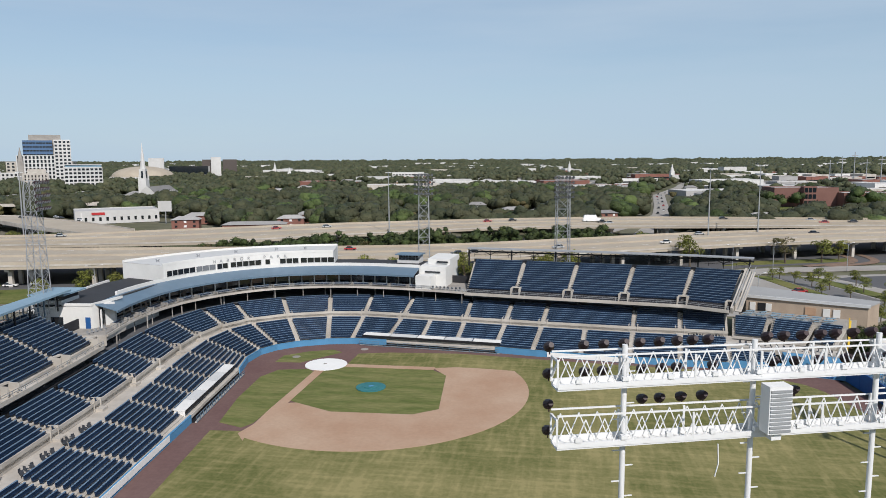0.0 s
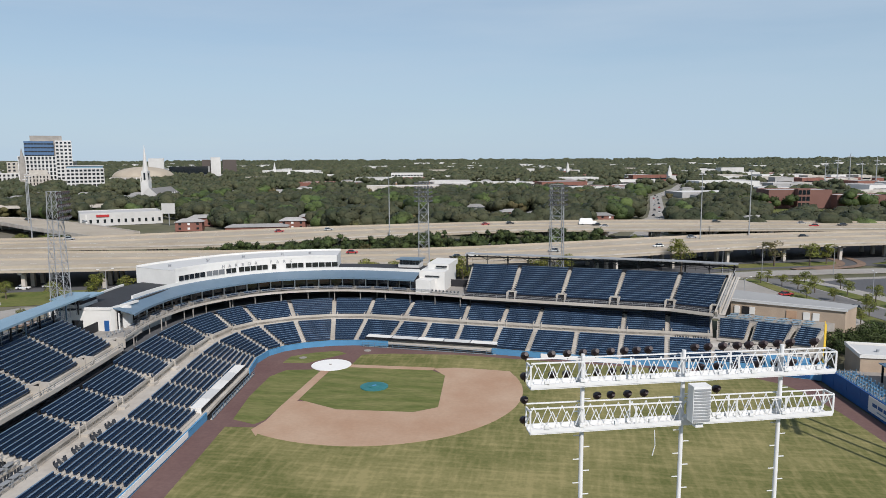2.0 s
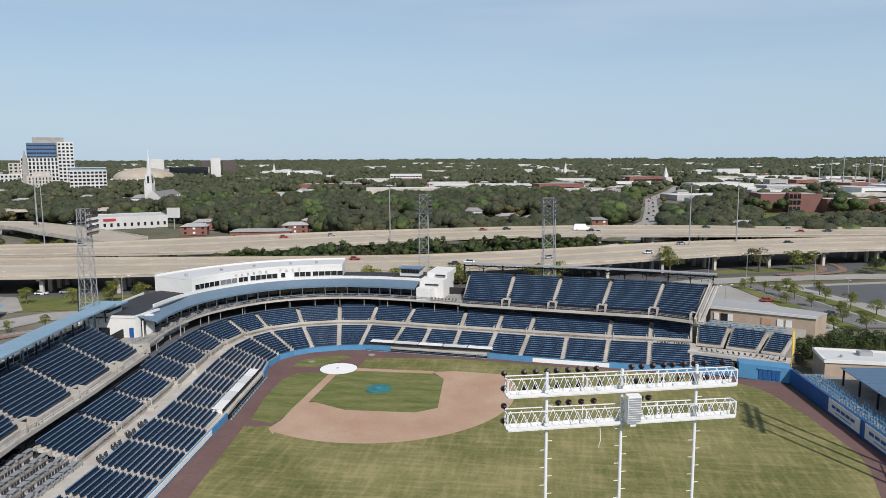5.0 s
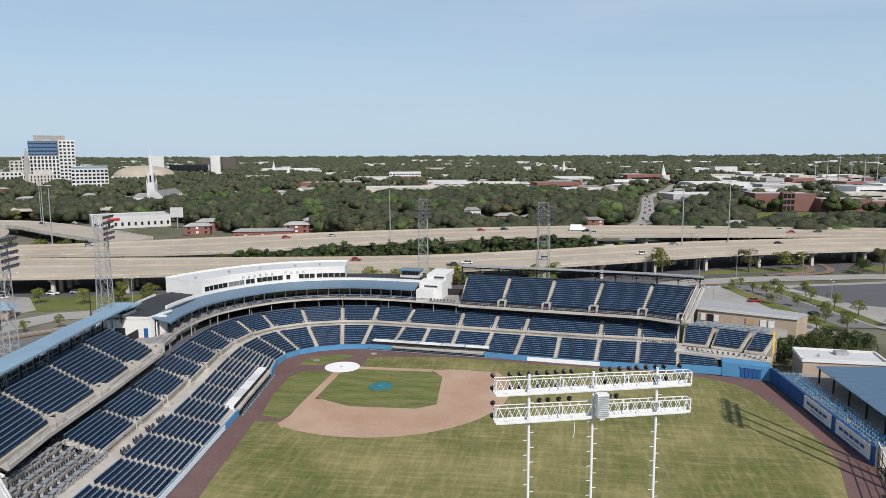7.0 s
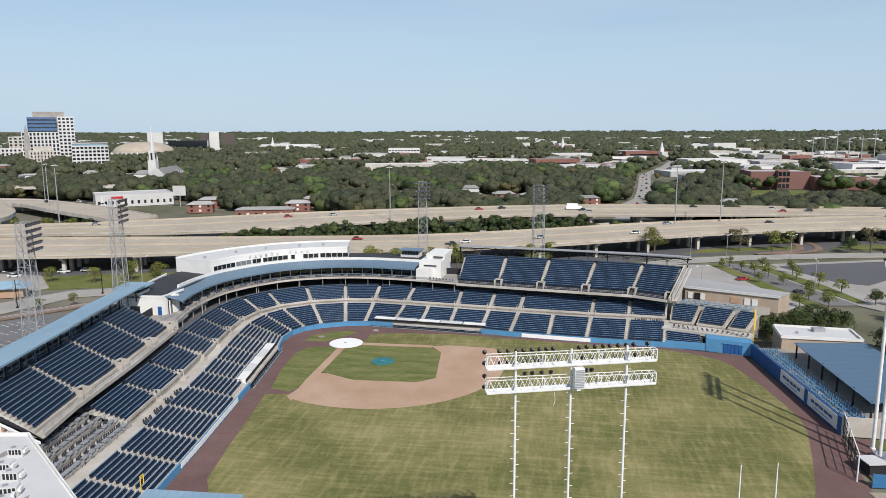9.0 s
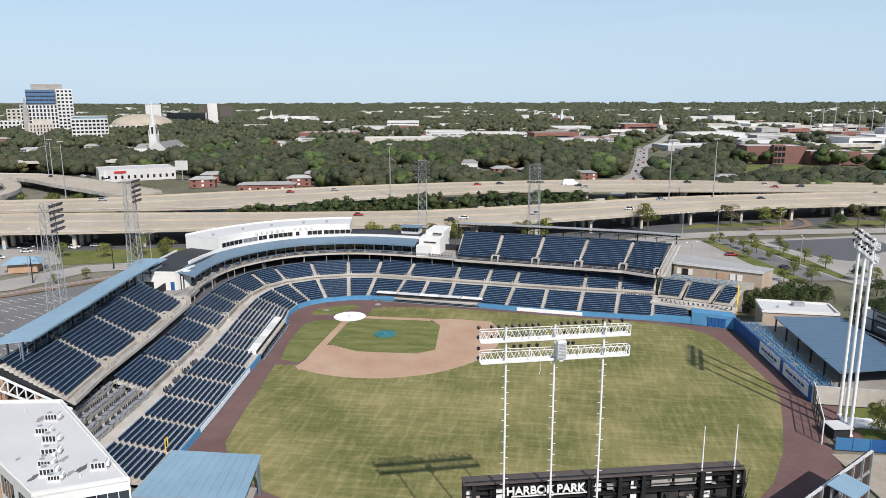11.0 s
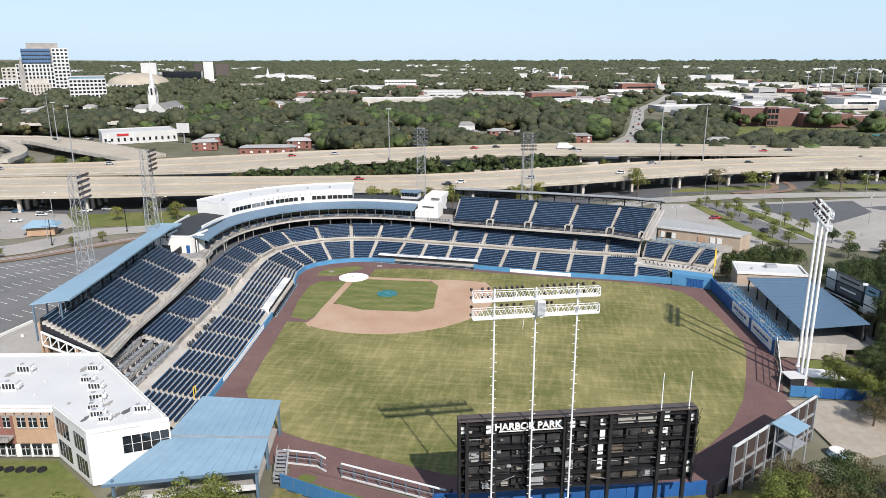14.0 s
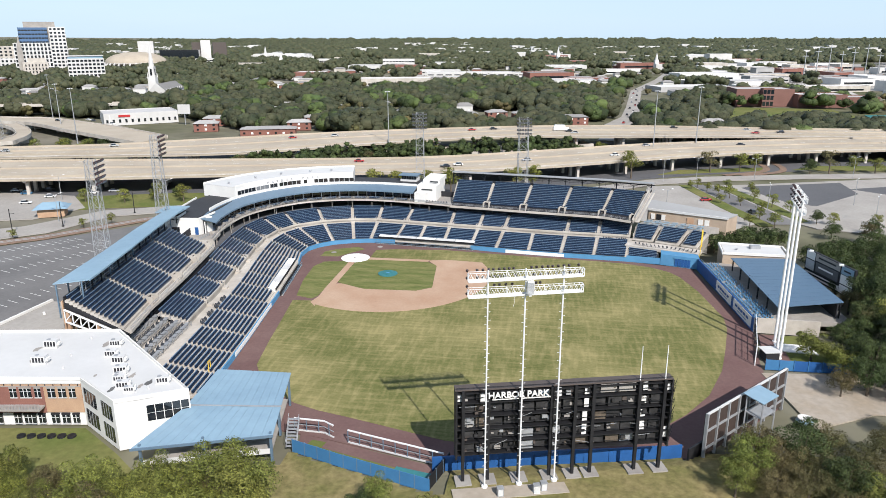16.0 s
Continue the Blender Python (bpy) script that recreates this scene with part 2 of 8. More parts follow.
# ---- mesh helpers ----
class G:
    """Gathers simple solids into one mesh."""

    def __init__(self):
        self.v, self.f = [], []

    def face(self, *pts):
        k = len(self.v)
        self.v += [tuple(p) for p in pts]
        self.f.append(tuple(range(k, k + len(pts))))
        return self

    def hexa(self, p):
        """Eight corners: four below, then the four above them."""
        k = len(self.v)
        self.v += [tuple(q) for q in p]
        self.f += [tuple(k + i for i in q) for q in ((3, 2, 1, 0), (4, 5, 6, 7), (0, 1, 5, 4), (1, 2, 6, 5), (2, 3, 7, 6), (3, 0, 4, 7))]
        return self

    def box(self, cx, cy, z0, z1, lx, ly, deg=0.0):
        c, s = math.cos(radians(deg)), math.sin(radians(deg))
        q = [(cx + x * c - y * s, cy + x * s + y * c) for x, y in ((-lx / 2, -ly / 2), (lx / 2, -ly / 2), (lx / 2, ly / 2), (-lx / 2, ly / 2))]
        return self.hexa([(x, y, z0) for x, y in q] + [(x, y, z1) for x, y in q])

    def beam(self, p, q, w, h=None):
        p, q = Vector(p), Vector(q)
        d = (q - p).normalized()
        side = d.cross(Vector((0, 0, 1)))
        side = side.normalized() if side.length > 1e-3 else Vector((1, 0, 0))
        up = side.cross(d)
        a, b = side * w / 2, up * (h or w) / 2
        return self.hexa([p - a - b, p + a - b, q + a - b, q - a - b, p - a + b, p + a + b, q + a + b, q - a + b])

    def tube(self, p, q, r0, r1=None, n=8):
        p, q = Vector(p), Vector(q)
        r1 = r0 if r1 is None else r1
        d = (q - p).normalized()
        a = d.cross(Vector((0, 0, 1)))
        a = a.normalized() if a.length > 1e-3 else Vector((1, 0, 0))
        b = a.cross(d)
        k = len(self.v)
        for i in range(n):
            t = 2 * math.pi * i / n
            w = a * math.cos(t) + b * math.sin(t)
            self.v += [tuple(p + w * r0), tuple(q + w * r1)]
        for i in range(n):
            j = (i + 1) % n
            self.f.append((k + 2 * i, k + 2 * j, k + 2 * j + 1, k + 2 * i + 1))
        self.f += [tuple(k + 2 * i for i in range(n))[::-1], tuple(k + 2 * i + 1 for i in range(n))]
        return self

    def prism(self, pts, z0, z1):
        """A plan outline between two heights; heights may be lists."""
        n, k = len(pts), len(self.v)
        a = z0 if isinstance(z0, (list, tuple)) else [z0] * n
        b = z1 if isinstance(z1, (list, tuple)) else [z1] * n
        self.v += [(x, y, z) for (x, y), z in zip(pts, a)] + [(x, y, z) for (x, y), z in zip(pts, b)]
        self.f += [tuple(k + i for i in range(n))[::-1], tuple(k + n + i for i in range(n))]
        self.f += [(k + i, k + (i + 1) % n, k + n + (i + 1) % n, k + n + i) for i in range(n)]
        return self

    def sweep(self, line_a, line_b, za0, za1, zb0=None, zb1=None):
        """A slab between two plan lines with as many points, with its lower and upper height along each."""
        zb0, zb1 = za0 if zb0 is None else zb0, za1 if zb1 is None else zb1
        k, n = len(self.v), len(line_a)
        for (ax, ay), (bx, by) in zip(line_a, line_b):
            self.v += [(ax, ay, za0), (bx, by, zb0), (bx, by, zb1), (ax, ay, za1)]
        for i in range(n - 1):
            o = k + 4 * i
            self.f += [(o + e, o + (e + 1) % 4, o + 4 + (e + 1) % 4, o + 4 + e) for e in range(4)]
        self.f += [(k + 3, k + 2, k + 1, k), tuple(k + 4 * n - 4 + e for e in range(4))]
        return self

    def profile(self, x0, x1, pts):
        """An outline in the y-z plane drawn out from x0 to x1."""
        n, k = len(pts), len(self.v)
        self.v += [(x0, y, z) for y, z in pts] + [(x1, y, z) for y, z in pts]
        self.f += [tuple(range(k, k + n)), tuple(range(k + n, k + 2 * n))[::-1]]
        self.f += [(k + i, k + (i + 1) % n, k + n + (i + 1) % n, k + n + i) for i in range(n)]
        return self

    def mesh(self, name):
        me = bpy.data.meshes.new(name)
        me.from_pydata(self.v, [], self.f)
        bm = bmesh.new()
        bm.from_mesh(me)
        bmesh.ops.recalc_face_normals(bm, faces=bm.faces)
        bm.to_mesh(me)
        bm.free()
        return me


def part(name, g, material, parent=None, label=""):
    me = g.mesh(name) if isinstance(g, G) else g
    if not me.materials:
        me.materials.append(material)
    ob = new(name, me)
    ob.parent = parent
    if label:
        tagged(ob, label)
    return ob


def thing(name, label, category, group="", at=None, kind=""):
    ob = new(name)
    if at is not None:
        ob.matrix_basis = at
    return tagged(ob, label, category, group, kind)


def setting(name, g, material, label="", category=""):
    return tagged(part(name, g, material), label or material.name, category or name.split("_")[0], kind="structure")


def off(line, d):
    """A plan line moved d metres to its left."""
    out = []
    for i, (x, y) in enumerate(line):
        a, b = line[max(i - 1, 0)], line[min(i + 1, len(line) - 1)]
        dx, dy = b[0] - a[0], b[1] - a[1]
        k = math.hypot(dx, dy)
        out.append((x - dy / k * d, y + dx / k * d))
    return out


def along(line, step):
    """Points every step metres along a plan line, with the heading in degrees."""
    out, left = [], 0.0
    for (ax, ay), (bx, by) in zip(line, line[1:]):
        k = math.hypot(bx - ax, by - ay)
        s = left
        while s < k:
            out.append((ax + (bx - ax) * s / k, ay + (by - ay) * s / k, math.degrees(math.atan2(by - ay, bx - ax))))
            s += step
        left = s - k
    return out


def smooth(line, n):
    """A Catmull-Rom curve through the points, n pieces to each span."""
    p = [Vector(q) for q in line]
    p = [2 * p[0] - p[1], *p, 2 * p[-1] - p[-2]]
    out = []
    for i in range(1, len(p) - 2):
        for k in range(n):
            t = k / n
            q = 0.5 * (2 * p[i] + (p[i + 1] - p[i - 1]) * t + (2 * p[i - 1] - 5 * p[i] + 4 * p[i + 1] - p[i + 2]) * t * t + (3 * p[i] - p[i - 1] - 3 * p[i + 1] + p[i + 2]) * t ** 3)
            out.append(tuple(q))
    return out + [tuple(p[-2])]


def lerp(a, b, t):
    return tuple(x + (y - x) * t for x, y in zip(a, b))


def ring(cx, cy, r, n=40, a0=0.0, a1=360.0):
    return [(cx + r * math.cos(radians(a0 + (a1 - a0) * i / n)), cy + r * math.sin(radians(a0 + (a1 - a0) * i / n))) for i in range(n + (a1 - a0 < 360))]


def patch(name, pts, z, material, label, category):
    """A thin layer on the ground."""
    return setting(name, G().prism(pts, z - 0.25, z), material, label, category)


def words(name, text, size, m, material, parent=None, depth=0.05):
    cu = bpy.data.curves.new(name, "FONT")
    cu.body, cu.size, cu.extrude, cu.align_x = text, size, depth, "CENTER"
    cu.materials.append(material)
    ob = new(name, cu)
    ob.parent = parent
    ob.matrix_basis = m
    return ob


def height(x, y):
    """The ground: level, with a low bank behind the scoreboard, rising gently far off."""
    d = math.hypot(x - 50, y + 160)
    back = max(0.0, min(1.0, (0.27 * (x - 46) - 104.0 - y) / 4.0)) * max(0.0, min(1.0, (x - 40) / 6.0))
    far = max(0.0, d - 2500) / 2400
    return 1.0 * back + 20 * far * far


# ---- ground and field ----
def ground():
    ax = sorted({*np.arange(-60, 181, 6.0), *np.linspace(-5200, -60, 40).round(1), *np.linspace(180, 5200, 40).round(1)})
    ay = sorted({*np.arange(-160, -59, 3.0), *np.arange(-60, 200, 20.0), *np.linspace(200, 4950, 45).round(1), -700.0, -400.0, -250.0})
    v = [(x, y, height(x, y) - 0.3) for y in ay for x in ax]
    n = len(ax)
    f = [(j * n + i, j * n + i + 1, (j + 1) * n + i + 1, (j + 1) * n + i) for j in range(len(ay) - 1) for i in range(n - 1)]
    me = bpy.data.meshes.new("ground")
    me.from_pydata(v, [], f)
    setting("ground", me, FIELDGROUND, "mottled green-brown ground with dry grass", "ground")


ground()
FIELD = [(-4.6, -92), (-6, -77.6), (-10, -43), (-12, -28), (-14.8, -9), (-16.8, -1), (-16.6, 5), (-14.6, 9.2), (-10.9, 12.8), (-4.9, 15.8), (2, 17.2), (34, 14.2), (62, 10.2), (80.5, 8.8), (99, 4.5),
         (104.8, -41), (102, -57), (100.4, -76.2), (83.2, -94.6), (79.5, -96), (61, -100), (43, -103), (20, -98), (14, -97)]
patch("warning_track", FIELD, 0.0, TRACK, "purplish-brown crushed warning track round the field", "warning track")
MOUND = (13.04, -13.04)
OUTFIELD = [(-6.3, -37.0), (-4.4, -49.5), (-2.6, -61.8), (-0.6, -73.5), (2.3, -78.5), (6, -83), (12.7, -87.6), (17.6, -89.5), (24.4, -91.2), (33.1, -93.6), (42, -96.0), (55, -96.5), (68, -93.5), (77, -88.0), (83.5, -81), (88.9, -73.1), (93.5, -62), (96.3, -51.8), (99.2, -40), (99.9, -33), (97.2, -15), (94.2, -3.5), (92, 0.3), (87.2, 4.0), (79.4, 6.6), (71.3, 7.6), (54.4, 8.8), (36.8, 10.8), (26, 12), (10.7, 10.8), (4.3, 9.0), (4.2, 1.0), (24, 1.0), (24, -24), (0.8, -24), (0.6, -36.0), (-1.6, -36.6)]
patch("outfield_grass", OUTFIELD, 0.03, TURF, "worn mown outfield grass with pale crossing streaks", "grass")
DIRT = [(26.5, 1.9), (30.5, 1.9), (38.5, 1.1)] + [p for p in ring(*MOUND, 28.96, 40, 26, -116)] + [(0.6, -40.2), (-1.4, -37.6), (-0.6, -33.4), (-0.9, -27), (-0.9, -4), (0.9, -4), (1.0, -23.3), (2.4, -22.9), (9.6, -26.3), (23.5, -25.6), (27.4, -22.5), (25.6, -3.9), (22.3, 0.6)]
patch("infield_dirt", DIRT, 0.06, CLAY, "smooth tan clay of the infield", "infield")
patch("base_path", [(3, -1.0), (22.5, -0.6), (22.5, 1.3), (3, 1.0)], 0.065, CLAY, "tan clay path along the third-base line", "infield")
patch("infield_grass", [(1.0, -4.5), (4.2, -1.0), (22.3, -0.5), (25.6, -3.9), (27.4, -22.5), (23.5, -25.6), (9.6, -26.3), (2.4, -22.9), (1.0, -22.0)], 0.05, INGRASS, "darker green mown infield grass", "grass")
patch("foul_grass", [(-6.5, -33.6), (-8.8, -22.3), (-10.0, -9.8), (-8.3, -4.9), (-2.4, -3.6), (-0.9, -5.0), (-0.9, -27), (-0.9, -33.0), (-2.0, -35.2)], 0.045, INGRASS, "green foul-ground grass beside the first-base line", "grass")
patch("backstop_grass", [(-11.2, 0.3), (-11.2, 5.2), (-7.1, 9.0), (-2.2, 11.3), (0.4, 9.4), (-3.2, 4.5), (-5.8, 0.7)], 0.045, INGRASS, "small green grass island behind home plate", "grass")
home = thing("home_plate_cover", "round white tarpaulin laid over home plate", "tarpaulin")
part("sheet", G().prism(ring(0, 0, 4.3, 44), 0.0, 0.11), TARP, home)
part("weight", G().tube((-0.3, 0.2, 0.11), (-0.3, 0.2, 0.2), 0.35, 0.3, 12), GREYCONC, home, "grey weight on the sheet")
mound = thing("mound_cover", "round teal tarpaulin on the pitcher's mound", "tarpaulin")
part("sheet", G().prism(ring(*MOUND, 2.75, 36), 0.0, 0.22), TEAL, mound)
part("crown", G().prism(ring(*MOUND, 1.3, 24), 0.2, 0.34), TEAL, mound)
part("rubber_cover", G().box(MOUND[0], MOUND[1], 0.33, 0.4, 0.9, 0.5, 45), BLUEWALL, mound, "blue pad")
for x, y in ((-8.2, 4.6), (4.6, 12.6)):
    deck = thing("on_deck_mat", "small grey batting mat on the grass", "mat", "on-deck mats")
    part("mat", G().prism(ring(x, y, 0.85, 20), 0.0, 0.09), GREYCONC, deck)

# ---- stands: plan ----
# stair lines from the field wall (front) to the cross aisle (back)
FRONT = [(-4.6, -90), (-5.4, -81), (-6.4, -71.5), (-7.4, -62.5), (-8.7, -52.5), (-9.9, -43), (-11, -34.5), (-12.4, -26), (-13.6, -17.5), (-14.8, -9), (-16.8, -1), (-16.6, 5), (-14.6, 9.2), (-10.9, 12.8),
         (-4.9, 15.8), (0.5, 17.0), (8.5, 16.9), (16.4, 16.2), (24.6, 15.2), (33.5, 14.1), (41.6, 12.7), (51.7, 11.4), (61.5, 10.3), (71.3, 9.6), (80.8, 8.8)]
AISLE = [(-14.2, -91), (-15.0, -82.5), (-15.9, -73.2), (-16.8, -64), (-18.2, -54), (-19.4, -44.5), (-20.8, -35.5), (-22.4, -26.6), (-24.2, -17.6), (-26.0, -7.6), (-27.2, 2), (-26.6, 11), (-23.7, 17.4), (-17, 23.3),
         (-8.2, 26.9), (0, 28), (9.6, 27), (16.9, 26), (25.1, 25.0), (34.6, 23.9), (43, 22.8), (52.7, 21.7), (62.9, 20.7), (72.8, 20.2), (82.5, 19.3)]
NB = len(FRONT)


def between(line, i):
    k = min(int(i), len(line) - 2)
    return lerp(line[k], line[k + 1], i - k)


def outward(i):
    a, f = between(AISLE, i), between(FRONT, i)
    return Vector((a[0] - f[0], a[1] - f[1])).normalized()


def at(i, d):
    """The point d metres behind the aisle's front edge on stair line i, which may lie between two."""
    u, a = outward(i), between(AISLE, i)
    return (a[0] + u.x * d, a[1] + u.y * d)


def seat_row(p, q, z, facing, back=0.85, gap=0.58):
    """One row of tip-up seats between two points; facing: the unit vector towards the field."""
    p, q = Vector(p), Vector(q)
    k = (q - p).length
    n = max(2, int(k / gap))
    t = (q - p) / k
    w = k / n
    f = Vector(facing)
    v, fc = [], []
    for i in range(n):
        for s, dip in ((w * i + 0.03, 0.0), (w * (i + 1) - 0.03, 0.0), (w * (i + 1), 0.10)):
            e = p + t * s
            x0, x1, x2 = e - f * 0.15, e + f * 0.04, e + f * (0.30 - dip)
            v += [(x0.x, x0.y, z + back - dip), (x1.x, x1.y, z + back - 0.05 - dip), (x1.x, x1.y, z + 0.46), (x2.x, x2.y, z + 0.52 - dip * 0.4), (x2.x, x2.y, z + 0.40), (x0.x + f.x * 0.08, x0.y + f.y * 0.08, z + 0.30)]
    m = 3 * n - 1
    for k in range(m - 1):
        o = 6 * k
        fc += [(o + a, o + (a + 1) % 6, o + 6 + (a + 1) % 6, o + 6 + a) for a in range(6)]
    v = v[:6 * m]
    fc += [tuple(range(6))[::-1], tuple(range(6 * m - 6, 6 * m))]
    me = bpy.data.meshes.new("row")
    me.from_pydata(v, [], fc)
    me.materials.append(SEAT)
    me.materials.append(SEATSHEEN)
    # top faces take the paler colour, a highlight painted along each row
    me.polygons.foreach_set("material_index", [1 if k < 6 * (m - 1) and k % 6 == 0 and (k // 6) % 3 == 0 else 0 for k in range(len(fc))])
    return me


def section(a0, a1, b0, b1, z0, rise, rows, terr, label, group, stairs=True, skip=0):
    """A block of rows between two stair lines (a: front points, b: back points), with its stepped concrete."""
    sec = thing("seating_section", label, "seats", group)
    u = (Vector(b0) + Vector(b1) - Vector(a0) - Vector(a1)).normalized()
    for k in range(rows):
        p0, p1, q0, q1 = lerp(a0, b0, k / rows), lerp(a1, b1, k / rows), lerp(a0, b0, (k + 1) / rows), lerp(a1, b1, (k + 1) / rows)
        z = z0 + rise * k
        terr.hexa([(*p0, z - 0.5), (*p1, z - 0.5), (*q1, z - 0.5), (*q0, z - 0.5), (*p0, z), (*p1, z), (*q1, z), (*q0, z)])
        if k < skip:
            continue
        w = math.hypot(p1[0] - p0[0], p1[1] - p0[1])
        m = 0.55 / max(w, 2)
        s0, s1 = lerp(lerp(p0, p1, m), lerp(q0, q1, m), 0.72), lerp(lerp(p0, p1, 1 - m), lerp(q0, q1, 1 - m), 0.72)
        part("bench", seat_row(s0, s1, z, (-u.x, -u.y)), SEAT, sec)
        if stairs:
            for h in (0.33, 0.66):
                e0, e1 = lerp(p1, q1, h), lerp(p1, q1, 1)
                e2, e3 = lerp(e0, lerp(p0, q0, h), m * 0.9), lerp(e1, q0, m * 0.9)
                terr.hexa([(*e0, z), (*e1, z), (*e3, z), (*e2, z), (*e0, z + rise * h), (*e1, z + rise * h), (*e3, z + rise * h), (*e2, z + rise * h)])
    return sec


def parapet(g, line, z0, z1, t=0.22):
    g.sweep(line, off(line, t), z0, z1)


def railing(name, line, z, material, label, h=1.0, step=2.0, category="railing", group=""):
    """A pipe rail with posts along a plan line."""
    r = thing(name, label, category, group)
    pts = along(line, step) + [(*line[-1], 0)]
    for hh in (h, h * 0.55):
        g = G()
        g.sweep(off(line, 0.035), off(line, -0.035), z + hh - 0.035, z + hh + 0.035)
        part("rail", g, material, r)
    for x, y, _ in pts:
        part("post", G().box(x, y, z, z + h, 0.07, 0.07), material, r)
    return r


# ---- lower bowl ----
terr = G()
AZ, BZ = 3.25, 4.15
for i in range(NB - 1):
    group = "lower front seating sections"
    rows = 10
    section(FRONT[i], FRONT[i + 1], AISLE[i], AISLE[i + 1], 1.0, 0.235, rows, terr, "block of navy tip-up stadium seats in stepped rows", group, skip=1 if (5 <= i <= 8 or 16 <= i <= 18) else 0)
    # cross aisle
    w = 3.4 if i < 8 else 2.6 if i < 11 else 2.2
    terr.hexa([(*AISLE[i], 2.6), (*AISLE[i + 1], 2.6), (*at(i + 1, w), 2.6), (*at(i, w), 2.6), (*AISLE[i], AZ), (*AISLE[i + 1], AZ), (*at(i + 1, w), AZ), (*at(i, w), AZ)])
setting("terrace_lower_front", terr, CONC, "stepped beige concrete terraces and cross aisle", "terrace")
terr = G()
voms = G()
BACKSTAIRS = [0, 1.5, 3.05, 4.35, 5.6, 6.95, 8, 9, 10, 11, 12, 13, 14, 15, 16, 18, 19, 20, 22, 23, 24]
for a, b in zip(BACKSTAIRS, BACKSTAIRS[1:]):
    w = 3.4 if a < 6.9 else 2.6 if a < 11 else 2.2
    d = 6.6 if a < 6.9 else 8.2
    rows = 8 if a < 6.9 else 9
    if a < 3:
        # terrace of loose grey chairs and tables near the end of the stand
        for k in range(4):
            p0, p1, q0, q1 = at(a, w + k * 2.2), at(b, w + k * 2.2), at(a, w + 2.2 + k * 2.2), at(b, w + 2.2 + k * 2.2)
            z = BZ - 0.6 + 0.65 * k
            terr.hexa([(*p0, z - 1), (*p1, z - 1), (*q1, z - 1), (*q0, z - 1), (*p0, z), (*p1, z), (*q1, z), (*q0, z)])
        continue
    sec = section(at(a, w), at(b, w), at(a, w + d), at(b, w + d), BZ, 0.29, rows, terr, "block of navy tip-up seats behind the cross aisle", "lower back seating sections")
    # front wall of the block, with a pipe rail
    f = [at(a, w), at(b, w)]
    voms.sweep(f, off(f, 0.2), AZ - 0.1, BZ + 0.55)
    # entrance stairs between two blocks
    u = outward(b)
    c = at(b, w + 0.9)
    ang = math.degrees(math.atan2(u.y, u.x))
    for s in (-0.95, 0.95):
        voms.box(c[0] - u.y * s, c[1] + u.x * s, AZ, BZ + 0.85, 2.0, 0.2, ang)
    voms.box(*at(b, w - 0.6)[:2], AZ, AZ + 0.45, 1.2, 1.6, ang)
setting("terrace_lower_back", terr, CONC, "stepped beige concrete terraces under the upper deck", "terrace")
setting("wall_aisle", voms, CONC, "beige concrete aisle walls and stair flanks", "wall")

# loose chairs and tables on the terrace at the end of the stand
def table_set():
    t = thing("table_set", "grey metal table with dark chairs on the concrete terrace", "table", "terrace tables")
    part("tabletop", G().box(0, 0, 0.70, 0.76, 1.7, 0.7), STEEL, t)
    for x in (-0.6, 0.6):
        part("leg", G().box(x, 0, 0, 0.7, 0.08, 0.4), STEEL, t)
    for x in (-0.6, 0.0, 0.6):
        c = G().profile(x - 0.22, x + 0.22, [(0.53, 0), (0.58, 0), (0.58, 0.42), (0.92, 0.42), (0.92, 0), (0.97, 0), (0.97, 0.95), (0.92, 0.95), (0.92, 0.48), (0.53, 0.48)])
        part("chair", c, GREYSEAT, t, "charcoal plastic chair")
    return t


first = None
for a, b in ((0, 1.5), (1.5, 3.05)):
    for k in range(4):
        for s in np.linspace(0.08, 0.92, 7):
            p, q = at(a, 2.6 + 0.8 + k * 2.2), at(b, 2.6 + 0.8 + k * 2.2)
            c = lerp(p, q, s)
            u = outward(b)
            m = pose(c[0], c[1], BZ - 0.6 + 0.65 * k, 0, 0, math.degrees(math.atan2(u.y, u.x)) - 90 + 8 * math.sin(7 * s + k))
            if first is None:
                first = table_set()
                first.matrix_basis = m
            else:
                copy_thing(first, m)
for a, b in ((0, 1.5), (1.5, 3.05)):
    for k in range(4):
        line = [at(a, 2.6 + 0.1 + k * 2.2), at(b, 2.6 + 0.1 + k * 2.2)]
        railing("terrace_railing", line, BZ - 0.6 + 0.65 * k, STEEL, "grey pipe railing on the terrace edge", 0.9, 2.4, group="terrace railings")

# wheelchair places: loose dark chairs on the cross aisle
def folding_chair():
    c = thing("folding_chair", "dark folding chair on the cross aisle", "chair", "aisle chairs")
    part("seat", G().box(0, 0, 0.42, 0.48, 0.45, 0.45), GREYSEAT, c)
    part("backrest", G().box(0, 0.22, 0.48, 0.92, 0.45, 0.06), GREYSEAT, c)
    for x in (-0.19, 0.19):
        part("leg", G().beam((x, -0.2, 0), (x, 0.2, 0.5), 0.05), BLACKSTEEL, c)
    return c


chair = None
for i, s0 in ((3, 0.15), (3, 0.6), (4, 0.1), (4, 0.55), (23, 0.2), (23, 0.6)):
    for j in range(6):
        p = lerp(at(i, 0.5 + 0.5 * (j % 2)), at(i + 1, 0.5 + 0.5 * (j % 2)), s0 + 0.05 * j)
        m = pose(p[0], p[1], AZ, 0, 0, 60 + 37 * j)
        if chair is None:
            chair = folding_chair()
            chair.matrix_basis = m
        else:
            copy_thing(chair, m)

